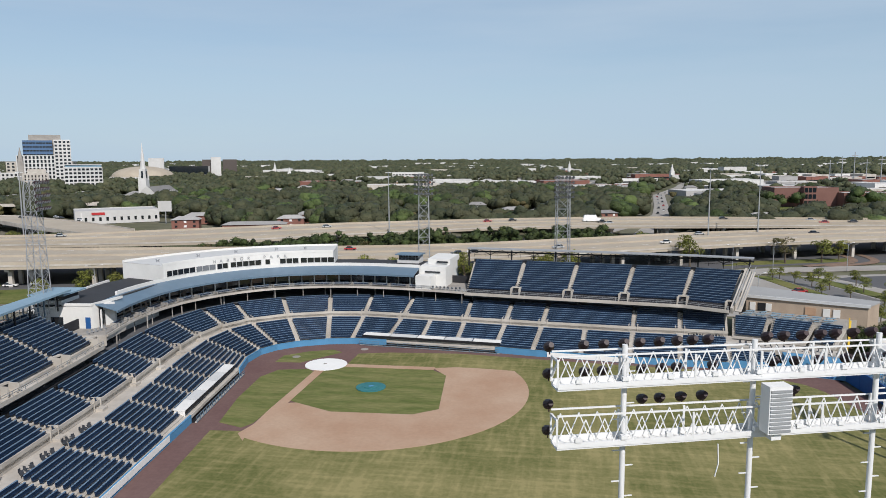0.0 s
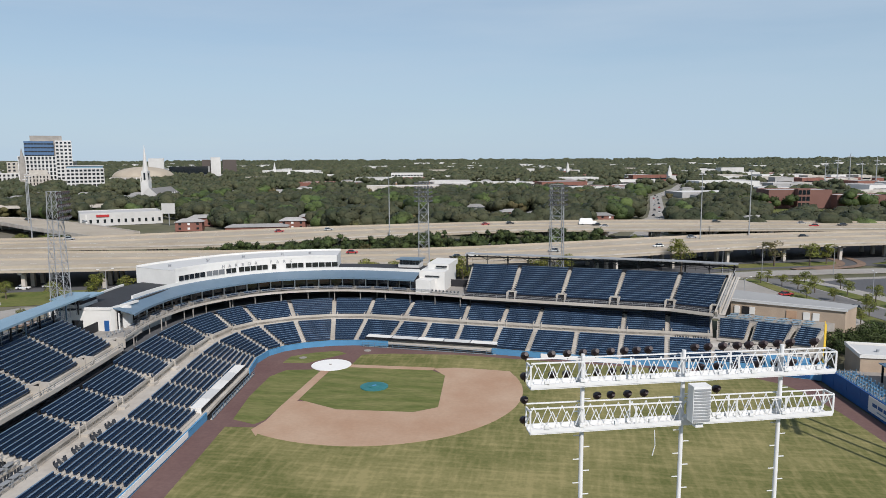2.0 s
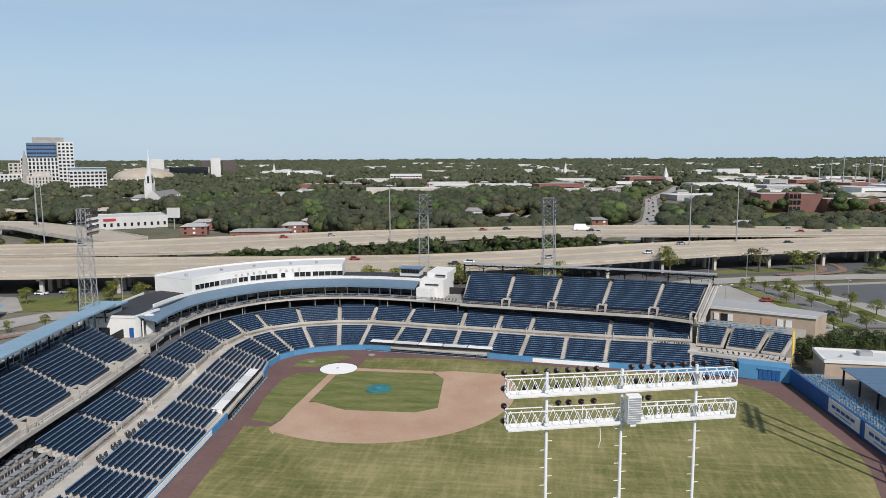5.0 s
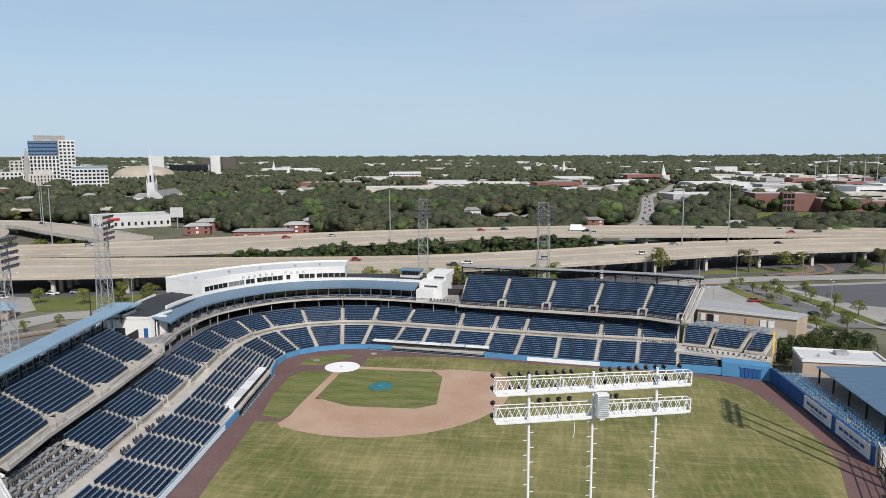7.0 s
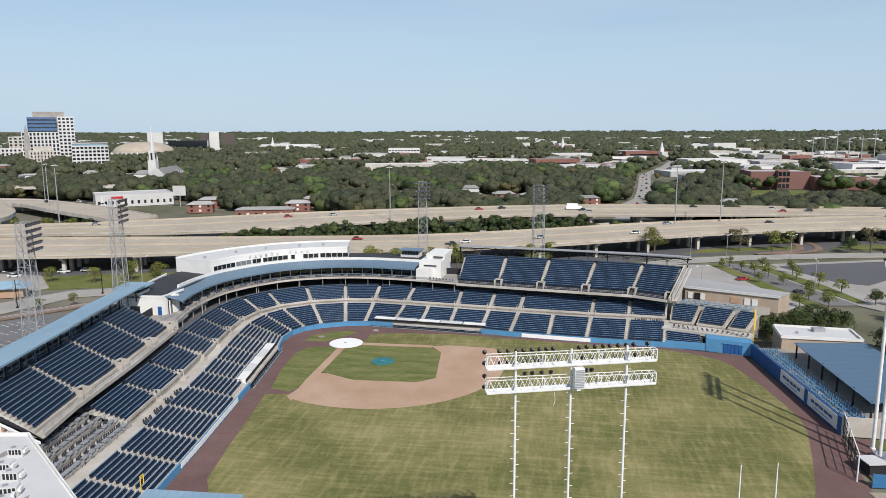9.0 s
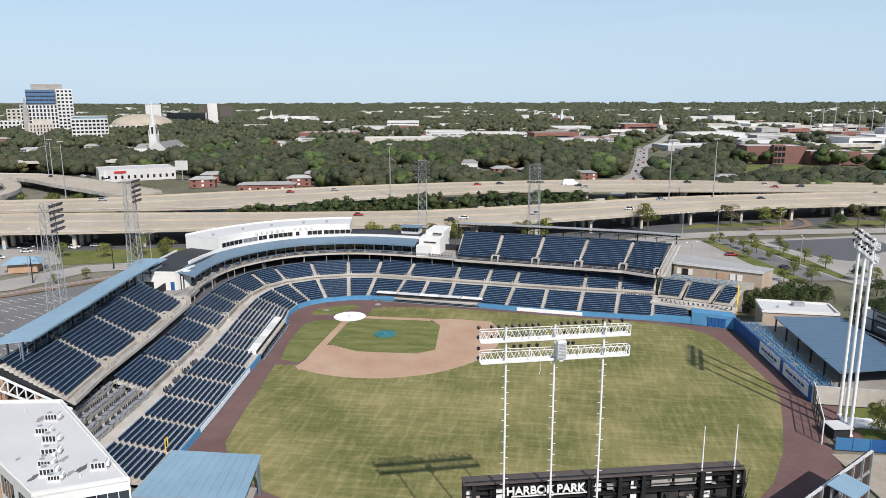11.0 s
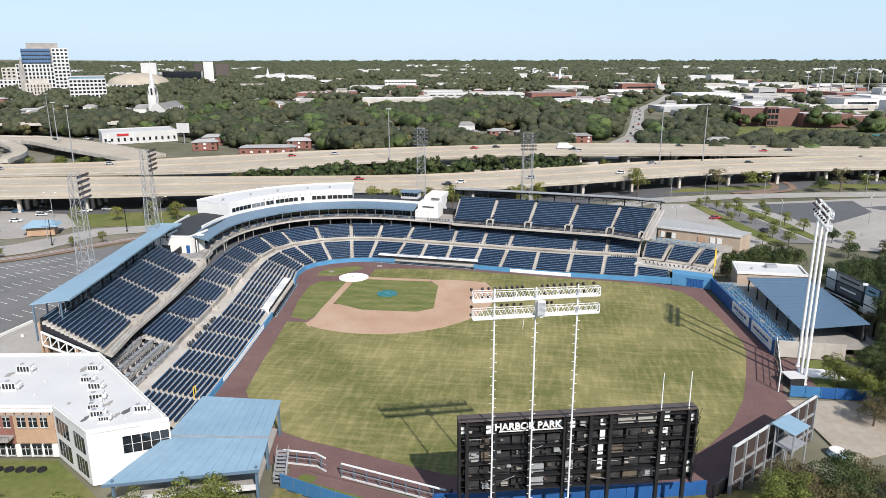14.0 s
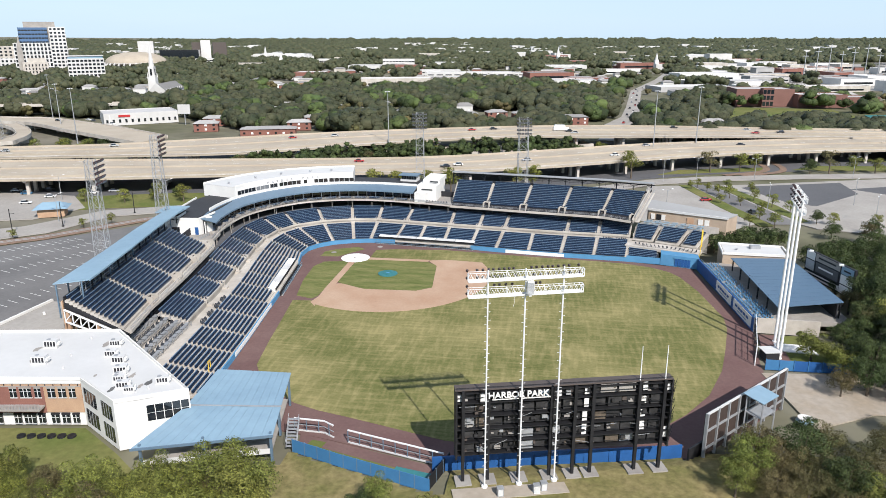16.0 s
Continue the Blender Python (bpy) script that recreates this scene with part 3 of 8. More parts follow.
# field wall with a blue pad face, in lengths
wall = tagged(new("field_wall"), "bright blue padded wall in front of the seats", "wall", kind="structure")
for i in range(NB - 1):
    if 6 <= i <= 8 or 16 <= i <= 18:
        continue
    line = [FRONT[i], FRONT[i + 1]]
    g = G()
    g.sweep(off(line, -0.22), off(line, 0.0), 0.0, 1.25)
    part("panel", g, BLUEWALL, wall)
    part("coping", G().sweep(off(line, -0.26), off(line, 0.06), 1.25, 1.33), BLUEWALL, wall)
line = FRONT[2:6]
part("banner", G().sweep(off(line, -0.34), off(line, -0.27), 0.4, 1.36), TARP, wall, "white banner on the wall")
line = [lerp(FRONT[20], FRONT[21], 0.3), lerp(FRONT[22], FRONT[23], 0.1)]
part("banner", G().sweep(off(line, -0.34), off(line, -0.26), 0.1, 1.1), TARP, wall, "long white banner on the wall")


def dugout(p, q, label):
    """A sunken players' shelter: roof slabs, opening with shade painted black, posts, and a pipe fence in front."""
    d = thing("dugout", label, "dugout", "dugouts")
    line = [p, q]
    ax = math.degrees(math.atan2(q[1] - p[1], q[0] - p[0]))
    # black floor and back wall paint the shade inside the shelter
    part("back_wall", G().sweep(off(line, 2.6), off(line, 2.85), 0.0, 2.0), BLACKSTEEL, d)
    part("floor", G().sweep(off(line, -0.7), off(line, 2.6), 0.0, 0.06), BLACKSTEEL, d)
    n = 5
    for k in range(n):
        a, b = lerp(p, q, (k + 0.02) / n), lerp(p, q, (k + 0.98) / n)
        part("roof_slab", G().sweep(off([a, b], 0.75), off([a, b], 2.75), 1.85, 2.02, 2.0, 2.17), WHITE if k not in (1, 3) else MEMBRANE, d)
    part("fascia", G().sweep(off(line, 0.6), off(line, 0.74), 1.5, 2.0), BLACKSTEEL, d)
    part("step", G().sweep(off(line, -1.05), off(line, -0.7), 0.0, 0.12), CONC, d, "pale concrete step")
    for e in (p, q):
        part("end_wall", G().sweep(off(line, 0.8)[:1] * 1 + [lerp(off(line, 0.8)[0], off(line, 0.8)[1], 0.008)], off(line, 2.8)[:1] + [lerp(off(line, 2.8)[0], off(line, 2.8)[1], 0.008)], 0.0, 1.85) if e is p else
             G().sweep([lerp(off(line, 0.8)[1], off(line, 0.8)[0], 0.008), off(line, 0.8)[1]], [lerp(off(line, 2.8)[1], off(line, 2.8)[0], 0.008), off(line, 2.8)[1]], 0.0, 1.85), WHITE, d)
    fl = off(line, -1.1)
    for x, y, a in along(fl, 1.5):
        part("post", G().box(x, y, 0.0, 1.1, 0.08, 0.08, a), STEELBLUE, d)
    for h in (0.12, 0.6, 1.08):
        part("rail", G().beam((*fl[0], h), (*fl[1], h), 0.07), STEELBLUE, d)
    part("bench", G().sweep(off(line, 1.6), off(line, 2.1), 0.06, 0.5), GREYCONC, d)


dugout(FRONT[6], FRONT[9], "long low dugout with white roof slabs by first base")
dugout((2.6, 17.0), (34.5, 14.0), "long low dugout with white roof slabs by third base")


# ---- concourse under the decks ----
# floor and walls are near black so their colour carries the deck's shade
back = [at(i, 10.7 if i < 7 else 10.9) for i in [3.05, *range(4, NB)]]
setting("floor_concourse", G().sweep(back, off(back, 11.0), 6.0, 6.7), ASPHALTSHADE, "concourse floor behind the lower seats, under-deck shade painted in", "floor")
setting("wall_concourse", G().sweep(off(back, 9.0), off(back, 9.3), 0.0, 11.5), DARK, "back wall of the covered concourse, its shade painted dark", "wall")
setting("wall_stand_back", G().sweep(back, off(back, 0.3), 0.0, 6.9), DARK, "wall behind the last row with under-deck shade in its colour", "wall")
for x, y, a in along(off(back, 1.6), 13.0):
    c = thing("concourse_column", "round concrete column carrying the upper deck", "column", "concourse columns")
    part("shaft", G().tube((x, y, 6.7), (x, y, 9.2), 0.14, 0.14, 10), GREYCONC, c)


# ---- upper decks ----
def upper_deck(edge, rear, cuts, z0, zr, rows, group, first_step, label, end_truss=None):
    """edge, rear: plan lines with as many points; cuts: stair lines as shares of their length."""
    tr, fas = G(), G()

    def at_share(line, s):
        total = [math.hypot(b[0] - a[0], b[1] - a[1]) for a, b in zip(line, line[1:])]
        d = s * sum(total)
        for (a, b), k in zip(zip(line, line[1:]), total):
            if d <= k + 1e-6:
                return lerp(a, b, d / k)
            d -= k
        return line[-1]

    fas.sweep(edge, off(edge, 0.25), z0 - 0.4, z0 + 0.3)
    tr.sweep(off(edge, 0.25), [lerp(a, b, 0.22) for a, b in zip(edge, rear)], z0 - 0.5, z0)
    n = len(cuts) - 1
    for j in range(n):
        a0, a1, b0, b1 = at_share(edge, cuts[j]), at_share(edge, cuts[j + 1]), at_share(rear, cuts[j]), at_share(rear, cuts[j + 1])
        section(lerp(a0, b0, first_step), lerp(a1, b1, first_step), b0, b1, z0 + 0.55, (zr - z0 - 0.55) / rows, rows, tr, label, group)
        # stair tower at each stair line's foot; a dark slab paints the shaded opening
        if j < n:
            c = lerp(a1, b1, first_step - 0.05)
            u = (Vector(b1) - Vector(a1)).normalized()
            ang = math.degrees(math.atan2(u.y, u.x))
            v = thing("stair_entrance", "beige concrete stair entrance with its opening painted dark", "entrance", group.replace("seating sections", "stair entrances"))
            for s in (-1.0, 1.0):
                part("side_wall", G().box(c[0] - u.y * s + u.x * 0.6, c[1] + u.x * s + u.y * 0.6, z0 - 0.1, z0 + 1.7, 2.6, 0.22, ang), CONC, v)
            part("opening", G().box(c[0] + u.x * 1.3, c[1] + u.y * 1.3, z0 + 0.02, z0 + 1.5, 0.15, 1.8, ang), DARK, v, "doorway slab with the opening's shade painted on")
            part("lintel", G().box(c[0] + u.x * 1.25, c[1] + u.y * 1.25, z0 + 1.5, z0 + 1.8, 0.4, 2.2, ang), CONC, v)
    setting("terrace_upper", tr, CONC, "stepped concrete of the upper deck", "terrace")
    setting("wall_fascia", fas, CONC, "beige concrete front edge of the upper deck", "wall")
    # sloping underside, coloured dark to stand for its shade, and back wall
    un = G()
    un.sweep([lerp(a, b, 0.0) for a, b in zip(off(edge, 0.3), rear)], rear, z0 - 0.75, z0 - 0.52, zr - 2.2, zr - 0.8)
    setting("wall_soffit", un, DARK, "concrete underside of the upper deck, shade painted dark", "wall")
    setting("wall_upper_back", G().sweep(rear, off(rear, 0.3), zr - 2.2, zr + 0.45), BLACKSTEEL, "dark low back wall of the upper deck", "wall")
    railing("deck_railing", off(edge, 0.12), z0 + 0.3, STEEL, "thin steel rail on the upper deck edge", 0.75, 3.0)


E1, R1 = [(-23.4, -79.8), (-26.0, -68.5), (-29.2, -47), (-33.6, -23)], [(-38.4, -78.2), (-40.6, -65.5), (-44.3, -45), (-48.3, -22)]
upper_deck(E1, R1, (0.0, 0.27, 0.53, 0.78, 1.0), 8.6, 14.0, 14, "upper first-base seating sections", 0.12, "block of navy tip-up seats on the upper deck")
E3, R3 = [(24.0, 33.0), (49.5, 28.8), (74.0, 25.0), (82.5, 20.5)], [(25.0, 45.4), (50.5, 42.0), (75.5, 38.3), (88.5, 34.2)]
upper_deck(E3, R3, (0.0, 0.205, 0.41, 0.62, 0.83, 1.0), 9.2, 15.6, 14, "upper third-base seating sections", 0.20, "block of navy tip-up seats on the upper deck")

# canopy over the first-base upper deck
RF_, RB_ = [(-35.0, -74.5), (-39.2, -53), (-43.4, -33), (-46.6, -14.0)], [(-41.8, -76.6), (-45.4, -54), (-49.4, -33), (-52.2, -13.0)]
canopy = thing("canopy_roof", "long pale blue metal canopy over the upper deck", "roof")
for (a, b), (c, d) in zip(zip(RF_, RF_[1:]), zip(RB_, RB_[1:])):
    for k in range(10):
        p, q, r, s = lerp(a, b, k / 10), lerp(a, b, (k + 0.985) / 10), lerp(c, d, (k + 0.985) / 10), lerp(c, d, k / 10)
        part("panel", G().sweep([p, q], [s, r], 16.9, 17.08, 16.3, 16.48), BLUEROOF, canopy)
part("gutter", G().sweep(off(RF_, -0.15), RF_, 16.75, 17.12), BLUEROOF, canopy)
for j, (x, y, a) in enumerate(along(off(RF_, 1.6), 4.6)):
    part("post", G().box(x, y, 13.2, 16.7, 0.25, 0.25, a), BLACKSTEEL if j % 3 else STEELBLUE, canopy)
for j, (x, y, a) in enumerate(along(off(RB_, -0.6), 4.6)):
    part("post", G().box(x, y, 9.0, 16.3, 0.25, 0.25, a), STEELBLUE, canopy)
scr = off(RF_, 2.0)
for h in (14.2, 15.2, 16.2):
    part("screen_rail", G().sweep(scr, off(scr, 0.08), h, h + 0.1), STEEL, canopy)
for x, y, a in along(scr, 2.3):
    part("screen_post", G().box(x, y, 13.2, 16.6, 0.1, 0.1, a), STEEL, canopy)
# trusses under the open end of the upper deck
tr = thing("deck_end_truss", "white steel truss closing the end of the upper deck", "truss")
p, q = Vector((*lerp(E1[0], R1[0], 0.03), 7.6)), Vector((*R1[0], 11.9))
n = 8
for a, b in ((p - Vector((0, 0.6, 0)), q - Vector((0, 0.6, 0))), (p - Vector((0, 0.6, 1.6)), q - Vector((0, 0.6, 2.6)))):
    part("chord", G().beam(a, b, 0.3), WHITESTEEL, tr)
for k in range(n):
    a, b = lerp(p, q, k / n), lerp(p, q, (k + 1) / n)
    dz = 1.6 + k / n
    part("brace", G().beam((a[0], a[1] - 0.6, a[2]), (b[0], b[1] - 0.6, b[2] - dz), 0.18), WHITESTEEL, tr)
    part("strut", G().beam((b[0], b[1] - 0.6, b[2]), (b[0], b[1] - 0.6, b[2] - dz), 0.18), WHITESTEEL, tr)
for s, z in ((0.06, 7.0), (0.5, 9.5), (0.96, 11.5)):
    c = lerp(E1[0], R1[0], s)
    part("column", G().box(c[0], c[1] - 0.3, 0, z, 0.6, 0.6), TANBRICK if s > 0.4 else GREYCONC, tr)
setting("wall_stand_end", G().sweep([at(3.05, 4.0), at(3.05, 14.5)], [at(3.0, 4.0), at(3.0, 14.5)], 0.0, 4.4), GREYCONC, "grey end wall beneath the seats", "wall")
setting("wall_stand_outer", G().sweep(off(R1, 0.5), off(R1, 0.8), 0.0, 13.5), TANBRICK, "tan brick outer wall of the stand", "wall")
lb = thing("low_annexe", "low annexe with a pale concrete roof beside the stand", "building")
part("wall", G().prism([(-58.0, -80.0), (-56.0, -60.0), (-46.5, -60.0), (-42.5, -74.0), (-43.0, -80.0)], 0, 5.6), GREYCONC, lb)
part("roof", G().prism([(-57.6, -80.0), (-55.6, -60.4), (-46.8, -60.4), (-42.9, -74.0), (-43.4, -80.0)], 5.6, 5.75), PALEPAVE, lb)
part("parapet", G().sweep([(-58.2, -80.0), (-56.2, -60.0)], [(-57.7, -80.0), (-55.7, -60.0)], 5.5, 6.2), WHITE, lb)
part("roof_vent", G().tube((-52.0, -68.0, 5.7), (-52.0, -68.0, 6.3), 0.3, 0.3, 10), WHITE, lb)
# open canopy frame behind the third-base upper deck
fr = thing("canopy_frame", "dark steel canopy frame with a pale edge over the upper deck", "frame")
FL = [(23.5, 44.6), (50.5, 41.2), (76, 37.4), (90.5, 33.6)]
part("roof_edge", G().sweep(off(FL, 0.4), off(FL, -0.9), 18.9, 19.15, 18.75, 19.0), STEEL, fr, "pale grey roof edge")
part("roof_sheet", G().sweep(off(FL, 0.4), off(FL, 3.2), 18.9, 19.0, 18.5, 18.6), BLACKSTEEL, fr)
for ln, z in ((off(FL, 0.3), 18.0), (off(FL, 2.6), 17.6)):
    part("beam", G().sweep(ln, off(ln, 0.2), z, z + 0.3), BLACKSTEEL, fr)
pts = along(off(FL, 1.0), 5.6)
for j, (x, y, a) in enumerate(pts):
    part("post", G().box(x, y, 14.2, 18.9, 0.35 if j % 2 == 0 else 0.16, 0.35 if j % 2 == 0 else 0.16, a), BLACKSTEEL, fr)
for (x, y, a), (u, v, b) in zip(pts, pts[1:]):
    part("brace", G().beam((x, y, 17.2), ((x + u) / 2, (y + v) / 2, 18.6), 0.14), BLACKSTEEL, fr)
    part("brace", G().beam((u, v, 17.2), ((x + u) / 2, (y + v) / 2, 18.6), 0.14), BLACKSTEEL, fr)
railing("deck_back_railing", off(R3, 0.2), 16.6, BLACKSTEEL, "dark mesh railing behind the top row", 1.0, 3.0)
# stair flank at the outer end of the third-base deck
fl = thing("deck_end_stair", "pale concrete and steel stair at the deck end", "stairs")
part("flank", G().beam((83.2, 20.8, 9.3), (89.2, 34.4, 15.9), 0.5, 1.4), CONC, fl)
part("handrail", G().beam((83.9, 20.6, 10.9), (90.0, 34.2, 17.4), 0.12), STEEL, fl)
part("outer_handrail", G().beam((84.9, 20.2, 10.4), (91.0, 33.8, 16.9), 0.12), STEEL, fl)
part("landing", G().beam((84.4, 20.4, 9.2), (90.4, 34.0, 15.7), 1.3, 0.25), CONC, fl)

# ---- press box and suites ----
ED = smooth([(-36.2, -18.5), (-39.0, -4), (-38.2, 11), (-31.8, 24), (-22.5, 32.3), (-7.4, 36.9), (11, 35.4), (24, 32.6)], 5)
SU = ED[2:31]
setting("floor_suites", G().sweep(ED, off(ED, 15.0), 9.3, 9.6), GREYCONC, "concrete floor slab of the suite level", "floor")
setting("wall_suite_fascia", G().sweep(off(ED, -0.2), ED, 9.2, 9.72), CONC, "beige concrete balcony front of the suites", "wall")
# the recess gets its shade from this dark colour
setting("wall_suite_back", G().sweep(off(SU, 3.4), off(SU, 3.7), 9.6, 13.6), DARK, "recessed front of the suites with shade in its colour", "wall")
for j, (x, y, a) in enumerate(along(off(SU, 3.25), 3.2)):
    w = thing("suite_window", "tall dark suite window in a pale frame", "window", "suite windows")
    c, s = math.cos(radians(a)), math.sin(radians(a))
    part("pane", G().box(x + 1.5 * c, y + 1.5 * s, 9.7, 12.8, 2.7, 0.06, a), WINDOW, w)
    part("frame", G().box(x, y, 9.6, 13.2, 0.3, 0.25, a), WHITE if j % 2 == 0 else GREYCONC, w)
    part("sill", G().box(x + 1.5 * c, y + 1.5 * s, 9.62, 10.1, 2.7, 0.12, a), GREYCONC, w)
for j, (x, y, a) in enumerate(along(off(SU, 0.75), 5.0)):
    c, s = math.cos(radians(a)), math.sin(radians(a))
    b = thing("balcony_seats", "row of dark balcony seats on the suite terrace", "seats", "balcony seats")
    part("bench", seat_row((x + 0.4 * c - 0.6 * s, y + 0.4 * s + 0.6 * c), (x + 4.2 * c - 0.6 * s, y + 4.2 * s + 0.6 * c), 9.6, (s, -c)), SEAT, b)
    part("divider", G().box(x, y, 9.6, 10.5, 0.12, 1.8, a), GREYCONC, b, "pale balcony divider")
railing("suite_railing", off(ED, 0.1), 9.72, STEEL, "thin rail along the suite balconies", 0.85, 2.6)
for x, y, a in along(off(ED, 0.5), 7.0):
    c = thing("suite_column", "slim white column below the suite balcony", "column", "suite columns")
    part("shaft", G().tube((x, y, 6.7), (x, y, 9.3), 0.11, 0.11, 8), GREYCONC, c)
aw = thing("suite_awning", "curved grey-blue metal awning over the suites", "awning")
for k in range(len(SU) - 1):
    a, b = SU[k:k + 2], off(SU, 4.4)[k:k + 2]
    part("panel", G().sweep(off(SU, 0.2)[k:k + 2], b, 12.75, 12.95, 14.1, 14.3), STEELBLUE, aw)
    part("valance", G().sweep(off(SU, 0.05)[k:k + 2], off(SU, 0.2)[k:k + 2], 12.5, 12.95), STEELBLUE, aw)
setting("wall_suite_parapet", G().sweep(off(SU, 4.3)[3:], off(SU, 4.7)[3:], 13.9, 15.0), WHITE, "white parapet above the awning", "wall")
setting("roof_suites", G().sweep(off(SU, 4.7), off(SU, 16), 13.9, 14.3), BLACKROOF, "black membrane roof beside the press box", "roof")
# white press box on top
PB = off(SU, 4.5)[8:23]
top = G().sweep(PB, off(PB, 13.5), 14.0, 17.9)
setting("wall_press_box", top, WHITE, "curved white press box", "wall")
setting("roof_press_box", G().sweep(off(PB, 0.4), off(PB, 13.1), 17.85, 17.95), MEMBRANE, "pale grey press box roof", "roof")
pp = G()
parapet(pp, off(PB, -0.05), 17.8, 18.4, 0.35)
parapet(pp, off(PB, 13.2), 17.8, 18.4, 0.35)
setting("wall_press_parapet", pp, WHITE, "white roof parapet", "wall")
for lo, hi, step in ((0.5, 2.65, 1.6), (3.0, 4.6, 1.75), (4.75, 5.6, 1.45), (6.0, 8.75, 1.6), (9.05, 9.3, 1.3), (10.3, 11.6, 1.6), (11.9, 13.95, 1.75)):
    ln = off(PB, -0.06)
    seg = [lerp(ln[int(lo)], ln[min(int(lo) + 1, 14)], lo % 1)] + ln[int(lo) + 1:int(hi) + 1] + [lerp(ln[int(hi)], ln[min(int(hi) + 1, 14)], hi % 1)]
    for x, y, a in along(seg, step):
        w = thing("press_window", "dark press box window in a pale frame", "window", "press box windows")
        part("pane", G().box(x, y, 15.2, 16.45, step - 0.22, 0.10, a), LAMPGLASS if lo == 3.0 else WINDOW, w)
        part("sill", G().box(x, y, 15.08, 15.19, step - 0.1, 0.2, a), MEMBRANE, w)
        part("mullion", G().box(x + step / 2 * math.cos(radians(a)), y + step / 2 * math.sin(radians(a)), 15.19, 16.5, 0.12, 0.16, a), MEMBRANE, w)
sign = thing("press_sign", "raised grey letters on the white press box", "sign")
ln = off(PB, -0.1)
for ch, s in zip("HARBORPARK", (4.28, 4.88, 5.5, 6.12, 6.77, 7.41, 8.8, 9.36, 9.95, 10.5)):
    if ch != " ":
        x, y = lerp(ln[int(s)], ln[int(s) + 1], s % 1)
        a = math.degrees(math.atan2(ln[int(s) + 1][1] - ln[int(s)][1], ln[int(s) + 1][0] - ln[int(s)][0]))
        words("letter", ch, 1.15, pose(x, y, 16.75, 90, 0, a), STEEL, sign)
for j in (1, 4, 7, 10, 12):
    x, y = lerp(PB[j], off(PB, 13)[j], 0.45)
    u = thing("roof_vent", "small grey roof vent", "vent", "press roof vents")
    part("hood", G().tube((x, y, 17.9), (x, y, 18.5), 0.35, 0.3, 10), STEEL, u)
    part("cap", G().tube((x, y, 18.5), (x, y, 18.62), 0.5, 0.45, 10), STEEL, u)
# booth on the black roof
bo = thing("roof_booth", "small glazed booth with a blue roof", "booth")
part("body", G().box(7.2, 49.3, 14.3, 15.2, 6.0, 4.0, -6), MEMBRANE, bo)
for k in range(6):
    part("pane", G().box(4.9 + 0.92 * k, 47.4 - 0.097 * k, 15.2, 16.4, 0.8, 0.08, -6), WINDOW, bo)
part("back", G().box(7.3, 50.3, 15.2, 16.4, 6.0, 2.0, -6), MEMBRANE, bo)
part("roof", G().box(7.2, 49.2, 16.4, 16.65, 7.0, 5.0, -6), STEELBLUE, bo)
# white stepped block and patio at the end of the suites
wb = thing("stair_block", "white stepped stair block with small openings", "building")
part("body", G().prism([(11.6, 39.5), (18.6, 38.4), (19.6, 52), (12.6, 53)], 9.0, 14.7), WHITE, wb)
part("upper_body", G().prism([(13.0, 44.0), (19.0, 43.0), (19.8, 54), (13.8, 55)], 14.7, 16.1), WHITE, wb)
part("low_wing", G().prism([(11.4, 35.6), (15.4, 35.0), (16.2, 39.0), (11.8, 39.6)], 9.0, 12.9), WHITE, wb)
part("slot", G().box(15.2, 38.8, 13.2, 13.6, 4.0, 0.2, -9), WINDOW, wb)
part("slot", G().box(17.0, 42.9, 15.2, 15.6, 3.0, 0.3, -9), WINDOW, wb)
for k in range(8):
    st = thing("patio_chair", "blue-grey patio chair on the terrace", "chair", "patio chairs")
    x, y = 15.8 + 1.0 * k, 35.4 - 0.2 * k
    part("seat", G().box(x, y, 10.0, 10.06, 0.45, 0.45), GREYSEAT, st)
    part("backrest", G().box(x, y + 0.2, 10.06, 10.5, 0.45, 0.05), GREYSEAT, st)
    part("legs", G().box(x - 0.18, y, 9.6, 10.0, 0.05, 0.4).box(x + 0.18, y, 9.6, 10.0, 0.05, 0.4), STEEL, st)
# white box with a door at the first-base end
bx = thing("end_pavilion", "white flat-roofed pavilion with a blue door", "building")
part("body", G().prism([(-55.0, -15.6), (-41.9, -14.4), (-40.3, -9.6), (-54.5, -9.0)], 8.6, 14.0), WHITE, bx)
part("roof", G().prism([(-54.6, -15.2), (-42.2, -14.0), (-42.5, 9.5), (-56.0, 10.5)], 13.7, 14.15), BLACKROOF, bx, "black roof membrane")
part("parapet", G().sweep([(-55.1, -15.7), (-41.8, -14.5), (-40.9, -6)], [(-55.1, -15.3), (-42.2, -14.1), (-41.3, -6)], 14.0, 14.5), WHITE, bx)
part("parapet", G().sweep([(-53.2, -10), (-55.6, 10.5)], [(-52.8, -10), (-55.2, 10.5)], 14.0, 14.7), WHITE, bx)
part("rear_body", G().prism([(-53.0, -10.0), (-42.0, -9.0), (-43.0, 10.0), (-55.4, 10.5)], 0, 13.7), WHITE, bx)
part("door", G().box(-42.8, -14.52, 9.6, 11.8, 1.0, 0.12, 5.2), DEEPBLUE, bx, "blue door")
part("window", G().box(-49.0, -15.08, 9.8, 11.8, 2.4, 0.14, 5.2), WINDOW, bx, "dark opening")
part("plinth", G().prism([(-50.0, -22.4), (-36.0, -20.4), (-38.0, -9.8), (-51.0, -13.0)], 8.4, 9.5), CONC, bx, "pale concrete terrace")
bt = thing("end_booth", "glazed stair head with a pale blue flat roof", "booth")
part("body", G().prism([(-53.2, -15.4), (-48.0, -14.8), (-48.8, -8.6), (-54.0, -9.2)], 14.1, 15.0), WHITE, bt)
